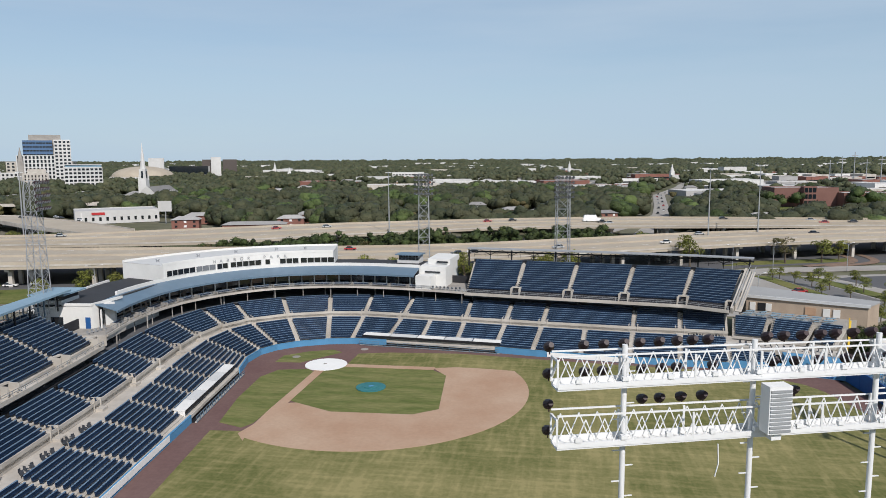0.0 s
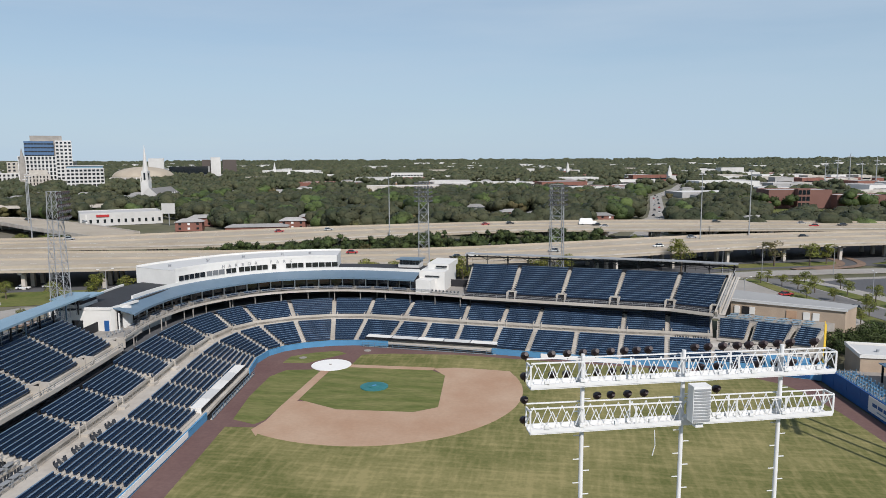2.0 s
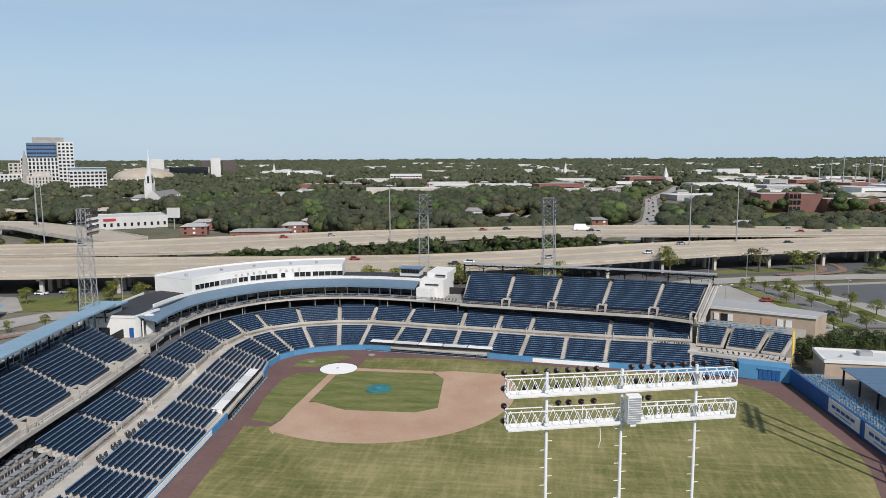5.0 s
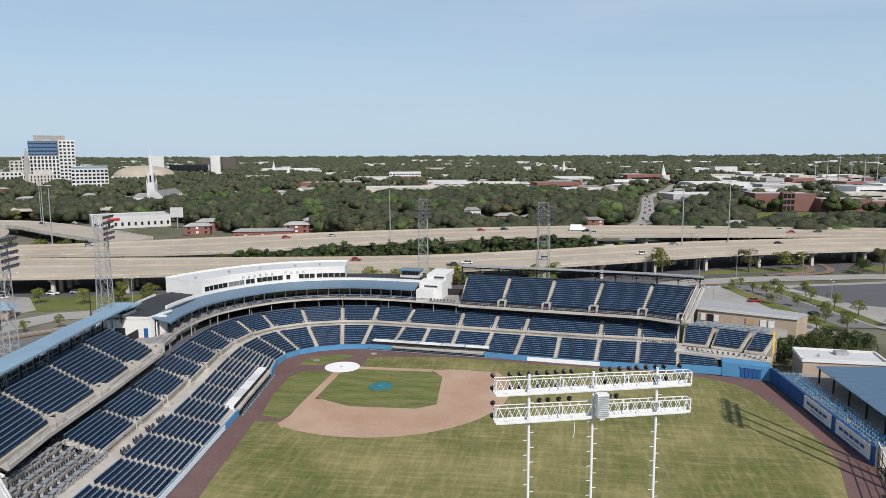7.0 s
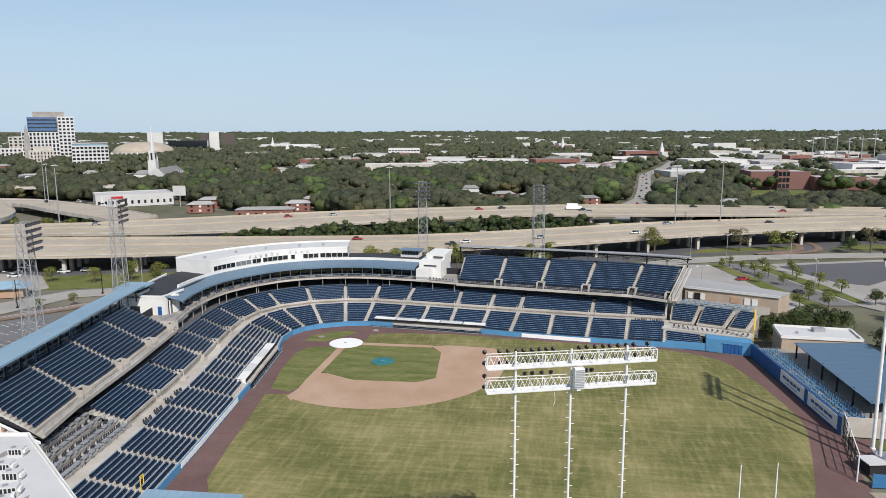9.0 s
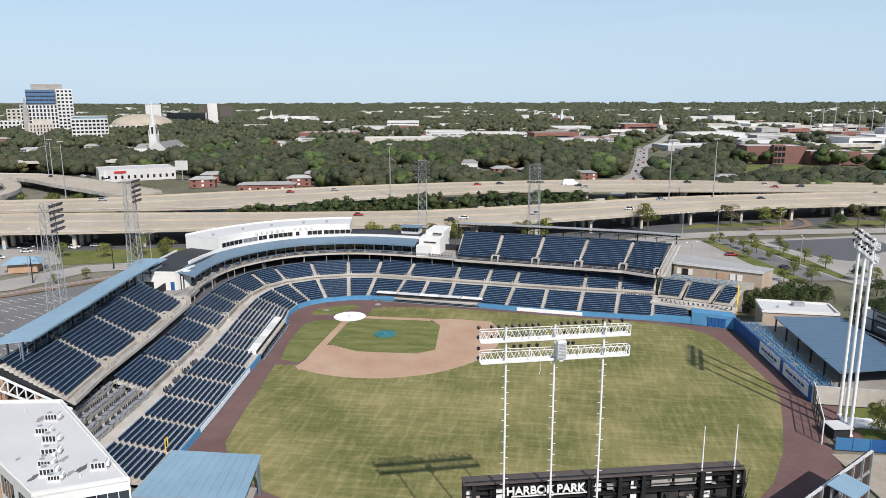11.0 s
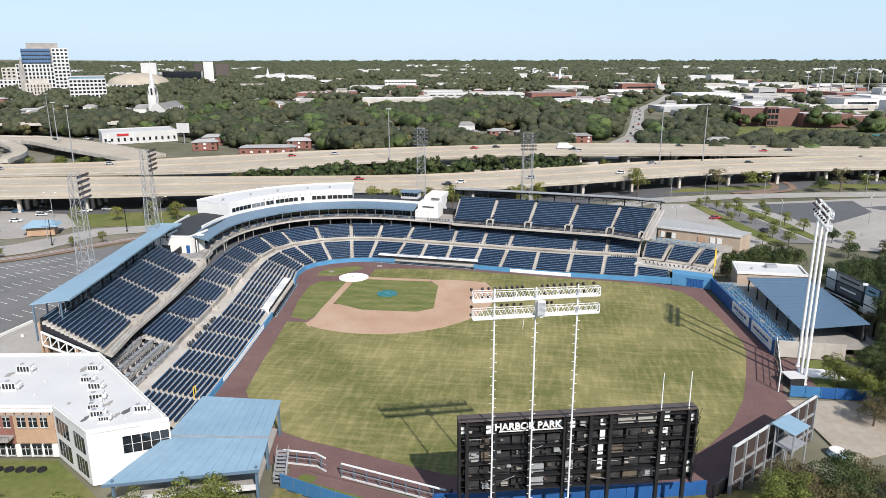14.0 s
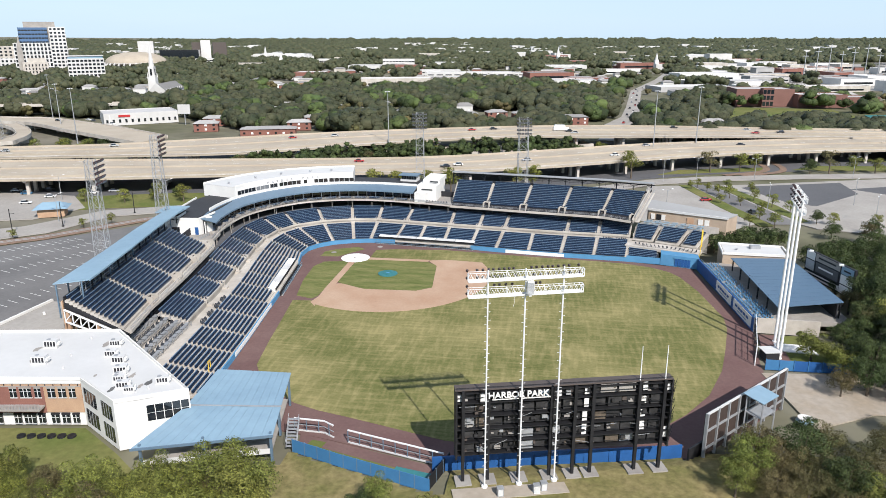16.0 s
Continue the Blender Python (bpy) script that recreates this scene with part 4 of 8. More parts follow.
part("glazing", G().prism([(-53.1, -15.3), (-48.1, -14.7), (-48.9, -8.7), (-53.9, -9.3)], 15.0, 16.0), WINDOW, bt)
part("roof", G().prism([(-54.2, -16.2), (-47.0, -15.4), (-48.0, -7.4), (-55.0, -8.2)], 16.0, 16.3), BLUEROOF, bt)
for k in range(5):
    st = thing("patio_chair", "pale grey patio chair by the white pavilion", "chair", "pavilion chairs")
    x, y = -39.6 + 0.1 * k, -19.0 + 1.1 * k
    part("seat", G().box(x, y, 9.9, 9.96, 0.5, 0.5), STEEL, st)
    part("backrest", G().box(x - 0.2, y, 9.96, 10.4, 0.06, 0.5), STEEL, st)
    part("legs", G().box(x, y - 0.2, 9.5, 9.9, 0.4, 0.05).box(x, y + 0.2, 9.5, 9.9, 0.4, 0.05), STEEL, st)

# ---- left-field end of the stand ----
terr = G()
for a0, a1, b0, b1 in (((83.5, 20.4), (89.4, 18.6), (85.2, 28.4), (92.4, 26.2)), ((90.0, 18.4), (96.6, 15.8), (93.0, 26.0), (100.6, 22.8)), ((97.2, 15.6), (101.6, 13.6), (101.2, 22.5), (105.8, 20.2))):
    section(a0, a1, b0, b1, 3.9, 0.27, 9, terr, "block of navy seats at the left-field end", "left-field seating sections")
setting("terrace_left_field", terr, CONC, "stepped concrete at the left-field end", "terrace")
setting("floor_left_field_walk", G().prism([(80.8, 15.5), (90, 12.0), (101, 8.2), (103, 12.6), (97, 15.6), (90, 18.3), (82.5, 20.2)], 2.4, 3.3), CONC, "beige concrete walkway with chairs", "floor")
terr = G()
for a0, a1, b0, b1 in (((80.8, 8.8), (90.0, 7.6), (81.5, 15.0), (90.4, 11.8)),):
    section(a0, a1, b0, b1, 0.7, 0.25, 6, terr, "low block of blue seats beside the field wall", "left-field seating sections")
setting("terrace_left_field_low", terr, CONC, "low stepped concrete by the wall", "terrace")
setting("wall_left_corner", G().sweep([(80.8, 8.55), (90.2, 7.2), (100.6, 4.0)], [(80.8, 8.75), (90.2, 7.5), (100.7, 4.4)], 0, 1.9), BLUEWALL, "bright blue corner wall", "wall")
setting("wall_left_corner_high", G().sweep([(90.4, 7.0), (100.7, 3.8)], [(90.9, 11.0), (101.0, 8.0)], 0, 3.3), BLUEWALL, "bright blue high corner wall with a gate", "wall")
gate = thing("wall_gate", "blue barred gate in the corner wall", "gate")
for k in range(5):
    c = lerp((94.2, 5.72), (98.4, 4.42), (k + 0.5) / 5)
    part("panel", G().box(*c, 0.3, 2.5, 0.75, 0.12, -17), DEEPBLUE, gate)
part("frame", G().box(96.3, 5.0, 2.5, 2.75, 4.8, 0.16, -17), BLUEWALL, gate)
for k in range(16):
    c = lerp((84.0, 15.6, 3.3), (100.6, 9.6, 3.3), k / 15)
    copy_thing(chair, pose(c[0], c[1], c[2], 0, 0, 20 * k))
setting("floor_left_concourse", G().prism([(85.5, 29.0), (101, 23), (106, 20.5), (107.5, 26.0), (112.0, 29.0), (90.5, 36.0)], 4.5, 6.4), PALEPAVE, "pale concrete concourse above the left-field seats", "floor")


def picnic_table():
    t = thing("picnic_table", "blue-green picnic table with benches", "table", "picnic tables")
    part("top", G().box(0, 0, 0.70, 0.77, 1.9, 0.75), BLUEROOF, t)
    for s in (-0.75, 0.75):
        part("bench", G().box(0, s, 0.40, 0.46, 1.9, 0.3), BLUEROOF, t)
    for x in (-0.7, 0.7):
        part("leg", G().beam((x, -0.7, 0), (x, 0.25, 0.7), 0.08).beam((x, 0.7, 0), (x, -0.25, 0.7), 0.08), STEEL, t)
    return t


pt = None
for k in range(14):
    m = pose(88.6 + 2.5 * (k % 7) + (1.2 if k > 6 else 0), 29.6 - 0.95 * (k % 7) + (2.4 if k > 6 else 0), 6.4, 0, 0, -20 + 25 * (k % 3))
    if pt is None:
        pt = picnic_table()
        pt.matrix_basis = m
    else:
        copy_thing(pt, m)
fp = thing("foul_pole", "tall yellow foul pole with a mesh wing", "foul pole", "foul poles")
part("pole", G().tube((101.2, 6.6, 3.0), (101.2, 6.6, 11.5), 0.1, 0.1, 10), YELLOW, fp)
part("wing", G().box(101.4, 6.6, 6.0, 11.0, 0.3, 0.04), YELLOW, fp)
fp = thing("foul_pole", "short yellow foul pole among the right-field seats", "foul pole", "foul poles")
for s in (-0.4, 0.4):
    part("pole", G().tube((-7.4, -80.3 + s, 1.3), (-7.4, -80.3 + s, 3.6), 0.09, 0.09, 8), YELLOW, fp)
part("bar", G().box(-7.4, -80.3, 3.5, 3.65, 0.12, 0.95), YELLOW, fp)
# brick concession building on the concourse
cb = thing("concession_building", "long tan brick concession building with a flat roof", "building")
CBP = [(90.0, 37.0), (112.6, 27.4), (116.8, 32.4), (93.5, 45.0)]
part("wall", G().prism(CBP, 0, 9.6), PALEBRICK, cb)
part("roof", G().prism([(89.6, 36.8), (112.8, 27.0), (117.0, 32.4), (93.0, 50.0), (90.4, 48)], 9.6, 9.9), GREYROOF, cb)
part("rear_wall", G().prism([(93.0, 45.2), (116.4, 32.6), (93.4, 49.4), (91.0, 47.4)], 0, 9.55), PALEBRICK, cb)
part("coping", G().sweep([(89.5, 36.7), (112.8, 26.9)], [(89.7, 37.1), (113.0, 27.3)], 9.35, 9.98), MEMBRANE, cb, "pale coping")
for s, w, m in ((0.06, 1.2, WHITE), (0.14, 1.6, BLACKSTEEL), (0.20, 1.2, WHITE), (0.55, 2.2, TANBRICK), (0.68, 1.4, WHITE), (0.76, 1.4, WHITE)):
    c = lerp((90.0, 37.0), (112.6, 27.4), s)
    part("hatch", G().box(c[0] - 0.04, c[1] - 0.1, 6.5, 8.3, w, 0.2, -23), m, cb)
setting("wall_concourse_base", G().sweep([(85.5, 28.6), (101, 22.8), (106, 20.3)], [(85.6, 28.9), (101.1, 23.1), (106.2, 20.7)], 0, 6.3), CONC, "beige concourse retaining wall", "wall")


# ---- left-field deck ----
LW = [(100.2, 3.8), (104.6, -40.5)]
lw = tagged(new("left_field_wall"), "high blue left-field wall with banner boards", "wall", kind="structure")
for k in range(9):
    a, b = lerp(*LW, k / 9), lerp(*LW, (k + 0.985) / 9)
    part("panel", G().sweep([a, b], off([a, b], 0.4), 0, 3.3), DEEPBLUE, lw)
for s0, s1 in ((0.40, 0.66), (0.70, 0.97)):
    a, b = lerp(*LW, s0), lerp(*LW, s1)
    bd = thing("banner_board", "long white banner board with worn dark lettering", "banner", "wall banners")
    part("board", G().sweep(off([a, b], -0.14), off([a, b], -0.03), 0.5, 3.15), WHITE, bd)
    n = 5
    for k in range(n):
        p, q = lerp(a, b, 0.12 + 0.76 * k / n), lerp(a, b, 0.12 + 0.76 * (k + 0.8) / n)
        part("bar", G().sweep(off([p, q], -0.18), off([p, q], -0.145), 1.7, 2.3), DEEPBLUE, bd)
    p, q = lerp(a, b, 0.25), lerp(a, b, 0.75)
    part("bar", G().sweep(off([p, q], -0.18), off([p, q], -0.145), 1.0, 1.25), BLUEROOF, bd)
DK = [lerp(*LW, 0.03), lerp(*LW, 1.0)]
setting("floor_left_deck", G().sweep(off(DK, 0.4), off(DK, 22), 1.6, 2.6), GREYCONC, "grey concrete party deck behind the left-field wall", "floor")
railing("left_deck_railing", off(DK, 0.5), 2.6, BLUEROOF, "blue rail on the left-field deck", 1.0, 2.0)


def deck_chair():
    c = thing("deck_chair", "light blue plastic deck chair", "chair", "left-field deck chairs")
    f = G().profile(-0.25, 0.25, [(-0.25, 0), (-0.2, 0), (-0.2, 0.42), (0.18, 0.42), (0.18, 0), (0.25, 0), (0.25, 0.48), (-0.25, 0.48)])
    f.v = [(y, x, z) for x, y, z in f.v]
    part("seat", f, BLUEWALL, c)
    part("backrest", G().box(0.22, 0, 0.48, 0.95, 0.06, 0.5), BLUEROOF, c)
    return c


dc = None
rng = random.Random(4)
for r, d in enumerate((1.3, 2.3, 3.4, 4.5)):
    for s in np.linspace(0.05, 0.97, 42 if r < 3 else 30):
        if rng.random() < 0.12:
            continue
        p, = [lerp(*off(DK, d), s)]
        m = pose(p[0], p[1] + rng.uniform(-0.1, 0.1), 2.6, 0, 0, rng.uniform(-16, 8))
        if dc is None:
            dc = deck_chair()
            dc.matrix_basis = m
        else:
            copy_thing(dc, m)
sh = thing("deck_shelter", "slate blue metal roof on posts over the left-field deck", "shelter")
RO = [(107.4, -3.4), (109.4, -40.2), (124.6, -36.4), (122.6, -3.6)]
n = 14
for k in range(n):
    a, b, c, d = lerp(RO[0], RO[1], k / n), lerp(RO[0], RO[1], (k + 0.97) / n), lerp(RO[3], RO[2], (k + 0.97) / n), lerp(RO[3], RO[2], k / n)
    part("roof_panel", G().hexa([(*a, 6.0), (*b, 6.0), (*c, 6.6), (*d, 6.6), (*a, 6.15), (*b, 6.15), (*c, 6.75), (*d, 6.75)]), DARKBLUE, sh)
for k in range(6):
    for e in (0.03, 0.97):
        p = lerp(lerp(RO[0], RO[1], (k + 0.1) / 5.2), lerp(RO[3], RO[2], (k + 0.1) / 5.2), e)
        part("post", G().box(p[0], p[1], 2.6, 6.2, 0.3, 0.3), BLACKSTEEL, sh)
part("back_wall", G().sweep([(121.6, -4), (123.4, -36)], [(121.9, -4), (123.7, -36)], 0, 6.3), DARK, sh)
fb = thing("field_building", "tan brick building with a pale flat roof", "building")
part("wall", G().prism([(106.6, 2.6), (124.0, 2.0), (124.6, 10.8), (107.4, 12.4)], 0, 5.6), PALEBRICK, fb)
part("roof", G().prism([(107.1, 3.2), (123.5, 2.6), (124.1, 10.2), (107.9, 11.8)], 5.6, 5.75), MEMBRANE, fb)
part("parapet", G().sweep([(106.3, 2.3), (124.3, 1.7)], [(106.4, 2.7), (124.3, 2.1)], 5.4, 6.1).sweep([(107.2, 12.2), (124.7, 10.7)], [(107.3, 12.7), (124.9, 11.1)], 5.4, 6.1).sweep([(106.3, 2.3), (107.2, 12.6)], [(106.7, 2.3), (107.6, 12.6)], 5.4, 6.1).sweep([(123.9, 1.8), (124.5, 11)], [(124.3, 1.8), (124.9, 11)], 5.4, 6.1), WHITE, fb)
part("roof_unit", G().box(116.5, 8.4, 5.7, 6.7, 2.8, 1.6, 5), STEEL, fb)
part("vent", G().tube((111, 6, 5.7), (111, 6, 6.3), 0.3, 0.3, 8), STEEL, fb)
# second board at the back of the deck
vb = thing("video_board", "tall dark advertising board with white panels on posts", "board")
P0, P1 = (124.6, -9.0), (129.8, -27.0)
part("backing", G().sweep([P0, P1], off([P0, P1], 0.6), 4.2, 11.4), BLACKSTEEL, vb)
for s0, s1, z0, z1, m in ((0.02, 0.2, 9.2, 11.2, WHITE), (0.22, 0.72, 9.4, 11.2, GREYCONC), (0.75, 0.98, 9.2, 11.2, BLUEROOF), (0.02, 0.2, 6.4, 8.9, STEEL), (0.24, 0.70, 6.6, 9.0, ASPHALTSHADE), (0.75, 0.98, 6.8, 9.0, WHITE), (0.02, 0.74, 4.6, 5.8, WHITE), (0.75, 0.98, 4.5, 6.5, WHITE)):
    a, b = lerp(P0, P1, s0), lerp(P0, P1, s1)
    part("panel", G().sweep(off([a, b], -0.1), off([a, b], -0.005), z0, z1), m, vb)
for s0, s1, z in ((0.28, 0.64, 10.2), (0.30, 0.60, 7.8), (0.1, 0.66, 5.1), (0.80, 0.93, 10.0), (0.80, 0.93, 7.8)):
    a, b = lerp(P0, P1, s0), lerp(P0, P1, s1)
    part("bar", G().sweep(off([a, b], -0.15), off([a, b], -0.105), z, z + 0.4), BLACKSTEEL if z > 9 or z < 6 else WHITE, vb)
for s in (0.05, 0.35, 0.65, 0.95):
    c = lerp(P0, P1, s)
    part("post", G().box(c[0] + 0.5, c[1], 0, 4.3, 0.4, 0.4), BLACKSTEEL, vb)
for s in (0.15, 0.78):
    c = lerp(P0, P1, s)
    part("lamp", G().box(c[0] - 0.6, c[1], 11.3, 11.7, 1.0, 0.7, -17), WHITESTEEL, vb)

# ---- centre-field corner ----
setting("wall_deck_end", G().sweep([(104.6, -41.0), (118.5, -41.5)], [(104.6, -40.6), (118.5, -41.1)], 0, 3.6), CONC, "tall stained concrete retaining wall", "wall")
patch("service_yard", [(103.2, -57.5), (105.6, -42), (118, -42), (119, -58)], 0.05, LAWN, "small grass service yard", "grass")
patch("service_track", [(103.2, -56.5), (105.4, -42), (109, -42), (108.5, -57)], 0.09, TRACK, "brown service path", "path")
gt = thing("field_gate", "tall white gate post and dark mesh gate", "gate")
part("post", G().tube((100.6, -58.5, 0), (100.6, -58.5, 4.6), 0.12, 0.12, 8), WHITESTEEL, gt)
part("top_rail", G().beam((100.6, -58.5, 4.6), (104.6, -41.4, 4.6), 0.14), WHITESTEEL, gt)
for k in range(6):
    c = lerp((100.8, -57.8), (104.4, -42.2), k / 5)
    part("bar", G().box(*c, 0.1, 4.5, 0.1, 0.1), BLACKSTEEL, gt)
for z in (0.2, 1.6, 3.0):
    part("rail", G().beam((100.8, -57.8, z), (104.4, -42.2, z), 0.1), BLACKSTEEL, gt)
ct = thing("storage_container", "pale grey roofed equipment shed", "shed")
part("body", G().box(104.4, -54.6, 0.05, 1.9, 2.8, 2.8, 12), DARK, ct)
part("roof", G().box(104.4, -54.6, 1.9, 2.05, 3.6, 3.4, 12), MEMBRANE, ct)
wt = thing("white_tarp", "white tarpaulin spread on the ground", "tarpaulin")
part("sheet", G().prism([(107.4, -46.8), (114.6, -47.2), (115.2, -51.6), (107.2, -50.8)], 0.05, 0.25), TARP, wt)
bf = thing("blue_fence", "blue mesh fence beside the service yard", "fence")
for k in range(6):
    a, b = lerp((102.2, -60.2), (118.5, -60.0), k / 6), lerp((102.2, -60.2), (118.5, -60.0), (k + 0.97) / 6)
    part("panel", G().sweep([a, b], off([a, b], 0.12), 0, 2.2), DEEPBLUE if k > 1 else MESHBLUE, bf)
for k in range(7):
    c = lerp((102.2, -60.2), (118.5, -60.0), k / 6)
    part("post", G().box(*c, 0, 2.35, 0.15, 0.2), MESHBLUE, bf)
# tall open-backed hitting background
be = thing("batters_eye", "tall steel-framed screen with brown panels, seen from behind", "screen")
B0, B1 = (83.6, -95.2), (100.6, -76.6)
n = 8
for k in range(n + 1):
    c = lerp(B0, B1, k / n)
    ang = math.degrees(math.atan2(B1[1] - B0[1], B1[0] - B0[0]))
    part("post", G().box(*c, 0, 8.2, 0.3, 0.5, ang), STEEL, be)
for z in (1.9, 5.0, 8.1):
    part("rail", G().beam((*B0, z), (*B1, z), 0.28, 0.3), MEMBRANE if z > 8 else STEEL, be)
for k in range(n):
    a, b = lerp(B0, B1, (k + 0.05) / n), lerp(B0, B1, (k + 0.95) / n)
    for z0, z1 in ((0.6, 1.75), (2.1, 4.85), (5.2, 7.95)):
        part("panel", G().sweep(off([a, b], 0.05), off([a, b], 0.15), z0, z1), SCREEN, be)
part("face", G().sweep(off([B0, B1], 0.3), off([B0, B1], 0.42), 0.3, 8.1), BLACKSTEEL, be)
cn = thing("camera_shelter", "small shelter with a pale blue roof by the screen", "shelter")
part("roof", G().hexa([(93.0, -91.0, 8.2), (96.2, -87.6, 8.2), (93.7, -85.1, 8.7), (90.4, -88.5, 8.7), (93.0, -91.0, 8.35), (96.2, -87.6, 8.35), (93.7, -85.1, 8.85), (90.4, -88.5, 8.85)]), BLUEROOF, cn)
for c in ((93.0, -90.7), (95.9, -87.6), (93.9, -85.8), (91.0, -88.7)):
    part("post", G().box(*c, 0, 8.3, 0.2, 0.2), STEEL, cn)
part("floor", G().prism([(93.0, -90.8), (96.0, -87.6), (93.8, -85.6), (90.9, -88.6)], 5.4, 5.6), STEEL, cn)
# outfield fence
of = tagged(new("outfield_fence"), "dark blue padded outfield fence, shaded stretch painted black", "fence", kind="structure")
OF = [(100.0, -76.0), (83.0, -94.4), (80.2, -95.4), (70, -98.0), (56, -101.0), (43.2, -104.4)]
for x, y, a in along(OF, 4.0):
    # panels beyond x 81 are black, which paints the shade by the screen
    part("panel", G().box(x + 2 * math.cos(radians(a)), y + 2 * math.sin(radians(a)), 0, 2.5, 3.96, 0.3, a), BLACKSTEEL if x > 81 else DEEPBLUE, of)

# ---- scoreboard ----
sb = thing("scoreboard", "big dark scoreboard seen from behind, on black steel posts", "scoreboard")
S0, S1 = Vector((45.6, -108.4)), Vector((76.9, -99.8))
sx = (S1 - S0).normalized()
sn = Vector((sx.y, -sx.x))
SL = (S1 - S0).length
sang = math.degrees(math.atan2(sx.y, sx.x))


def sbp(s, d=0.0):
    c = S0 + sx * (s * SL) + sn * d
    return (c.x, c.y)


def slab(name, s0, s1, z0, z1, d0, d1, material, label=""):
    part(name, G().hexa([(*sbp(s0, d0), z0), (*sbp(s1, d0), z0), (*sbp(s1, d1), z0), (*sbp(s0, d1), z0), (*sbp(s0, d0), z1), (*sbp(s1, d0), z1), (*sbp(s1, d1), z1), (*sbp(s0, d1), z1)]), material, sb, label)


slab("face", 0.0, 1.0, 4.9, 16.05, -1.6, -1.2, BLACKSTEEL)
slab("cap", -0.005, 1.005, 16.0, 16.18, -1.7, 0.1, DARKBROWN, "rust-brown top edge")
slab("side", -0.004, 0.004, 4.9, 16.05, -1.5, 0.4, BLACKSTEEL)
slab("side", 0.996, 1.004, 4.9, 16.05, -1.5, 0.4, PANELBACK)
POSTS = (0.03, 0.145, 0.29, 0.435, 0.545, 0.63, 0.845, 0.965)
for s in POSTS:
    c = sbp(s, 0.2)
    part("post", G().box(*c, 0.7, 16.05, 0.45, 0.5, sang), BLACKSTEEL, sb)
    part("footing", G().box(c[0], c[1] + 0.1, 0.6, 1.25, 2.4, 2.6, sang), GREYCONC, sb, "grey concrete footing")
for z in (5.4, 7.4, 9.6, 11.7, 13.9, 15.5):
    slab("walkway", 0.0, 1.0, z, z + 0.16, -1.1, 0.15, BLACKSTEEL)
    slab("rail", 0.0, 1.0, z + 0.95, z + 1.02, 0.05, 0.12, BLACKSTEEL)
rng = random.Random(11)
for j, (s0, s1) in enumerate(zip((0.0,) + POSTS, POSTS + (1.0,))):
    for k, z in enumerate((5.6, 7.6, 9.8, 11.9, 14.1)):
        w = s1 - s0
        if w < 0.04:
            continue
        m = max(1, round(w * SL / 2.2))
        for q in range(m):
            a, b = s0 + w * (q + 0.06) / m, s0 + w * (q + 0.94) / m
            kind = rng.random()
            slab("box", a, b, z + 0.1, z + rng.uniform(1.2, 1.85), -1.15, rng.uniform(-0.9, -0.3), PANELBACK if kind > 0.14 else (STEEL if kind > 0.06 else BARK))
for s0, z0, z1 in ((0.585, 7.6, 9.3), (0.585, 9.9, 11.5), (0.59, 12.2, 13.6), (0.59, 14.3, 15.6), (0.862, 7.8, 9.2), (0.862, 10.0, 11.2), (0.862, 12.2, 13.4), (0.865, 14.4, 15.8), (0.005, 14.2, 15.6), (0.975, 6.2, 8.0), (0.975, 14.2, 15.5), (0.46, 14.2, 15.2), (0.11, 14.0, 15.4)):
    slab("white_sheet", s0, s0 + 0.022, z0, z1, -0.25, -0.18, WHITE, "white backing sheet")
for q in range(100):
    s0, z0 = rng.random() * 0.96, rng.choice((5.6, 7.6, 9.8, 11.9, 14.1)) + rng.uniform(0.1, 1.2)
    slab("fitting", s0, s0 + rng.uniform(0.004, 0.03), z0, z0 + rng.uniform(0.08, 0.6), -0.4, rng.uniform(-0.3, 0.1), rng.choice((BLACKSTEEL, PANELBACK, PANELBACK, DARKBROWN, STEEL, BARK, GREYCONC)))
for q in range(26):
    s0, z0 = rng.random() * 0.9, rng.choice((7.0, 9.2, 11.4, 13.5))
    part("conduit", G().beam((*sbp(s0, 0.15), z0), (*sbp(s0 + rng.uniform(0.03, 0.1), 0.15), z0 + rng.uniform(-0.8, 0.8)), 0.06), rng.choice((BLACKSTEEL, STEEL)), sb)
for s0, s1, m in ((0.665, 0.74, GREYCONC), (0.75, 0.83, GREYCONC), (0.37, 0.42, STEELBLUE)):
    slab("grey_panel", s0, s1, 14.4, 15.75 if s0 > 0.5 else 15.4, -0.25, -0.2, m, "weathered grey panel")
slab("sign_strip", 0.16, 0.43, 14.4, 14.55, 0.2, 0.3, WHITE)
c = sbp(0.279, 0.5)
sgn = thing("board_sign", "bold white letters on the back of the scoreboard", "sign")
tx = words("lettering", "HARBOR PARK", 1.34, pose(c[0], c[1], 14.85, 90, 0, sang), WHITE, sgn, 0.08)
tx.data.offset = 0.03
for s in (0.845, 0.965):
    c = sbp(s, 0.0)
    part("mast", G().tube((*c, 16.1), (*c, 21.6), 0.10, 0.05, 8), WHITESTEEL, sb, "thin white mast")
for k in range(30):
    c = sbp(0.99 + 0.012 * rng.random(), 0.4 + 0.5 * rng.random())
    z = 5.6 + 10 * rng.random()
    part("cable", G().beam((*c, z), (c[0] + 0.3, c[1] + 0.2, z + 0.9), 0.05), BLACKSTEEL, sb)


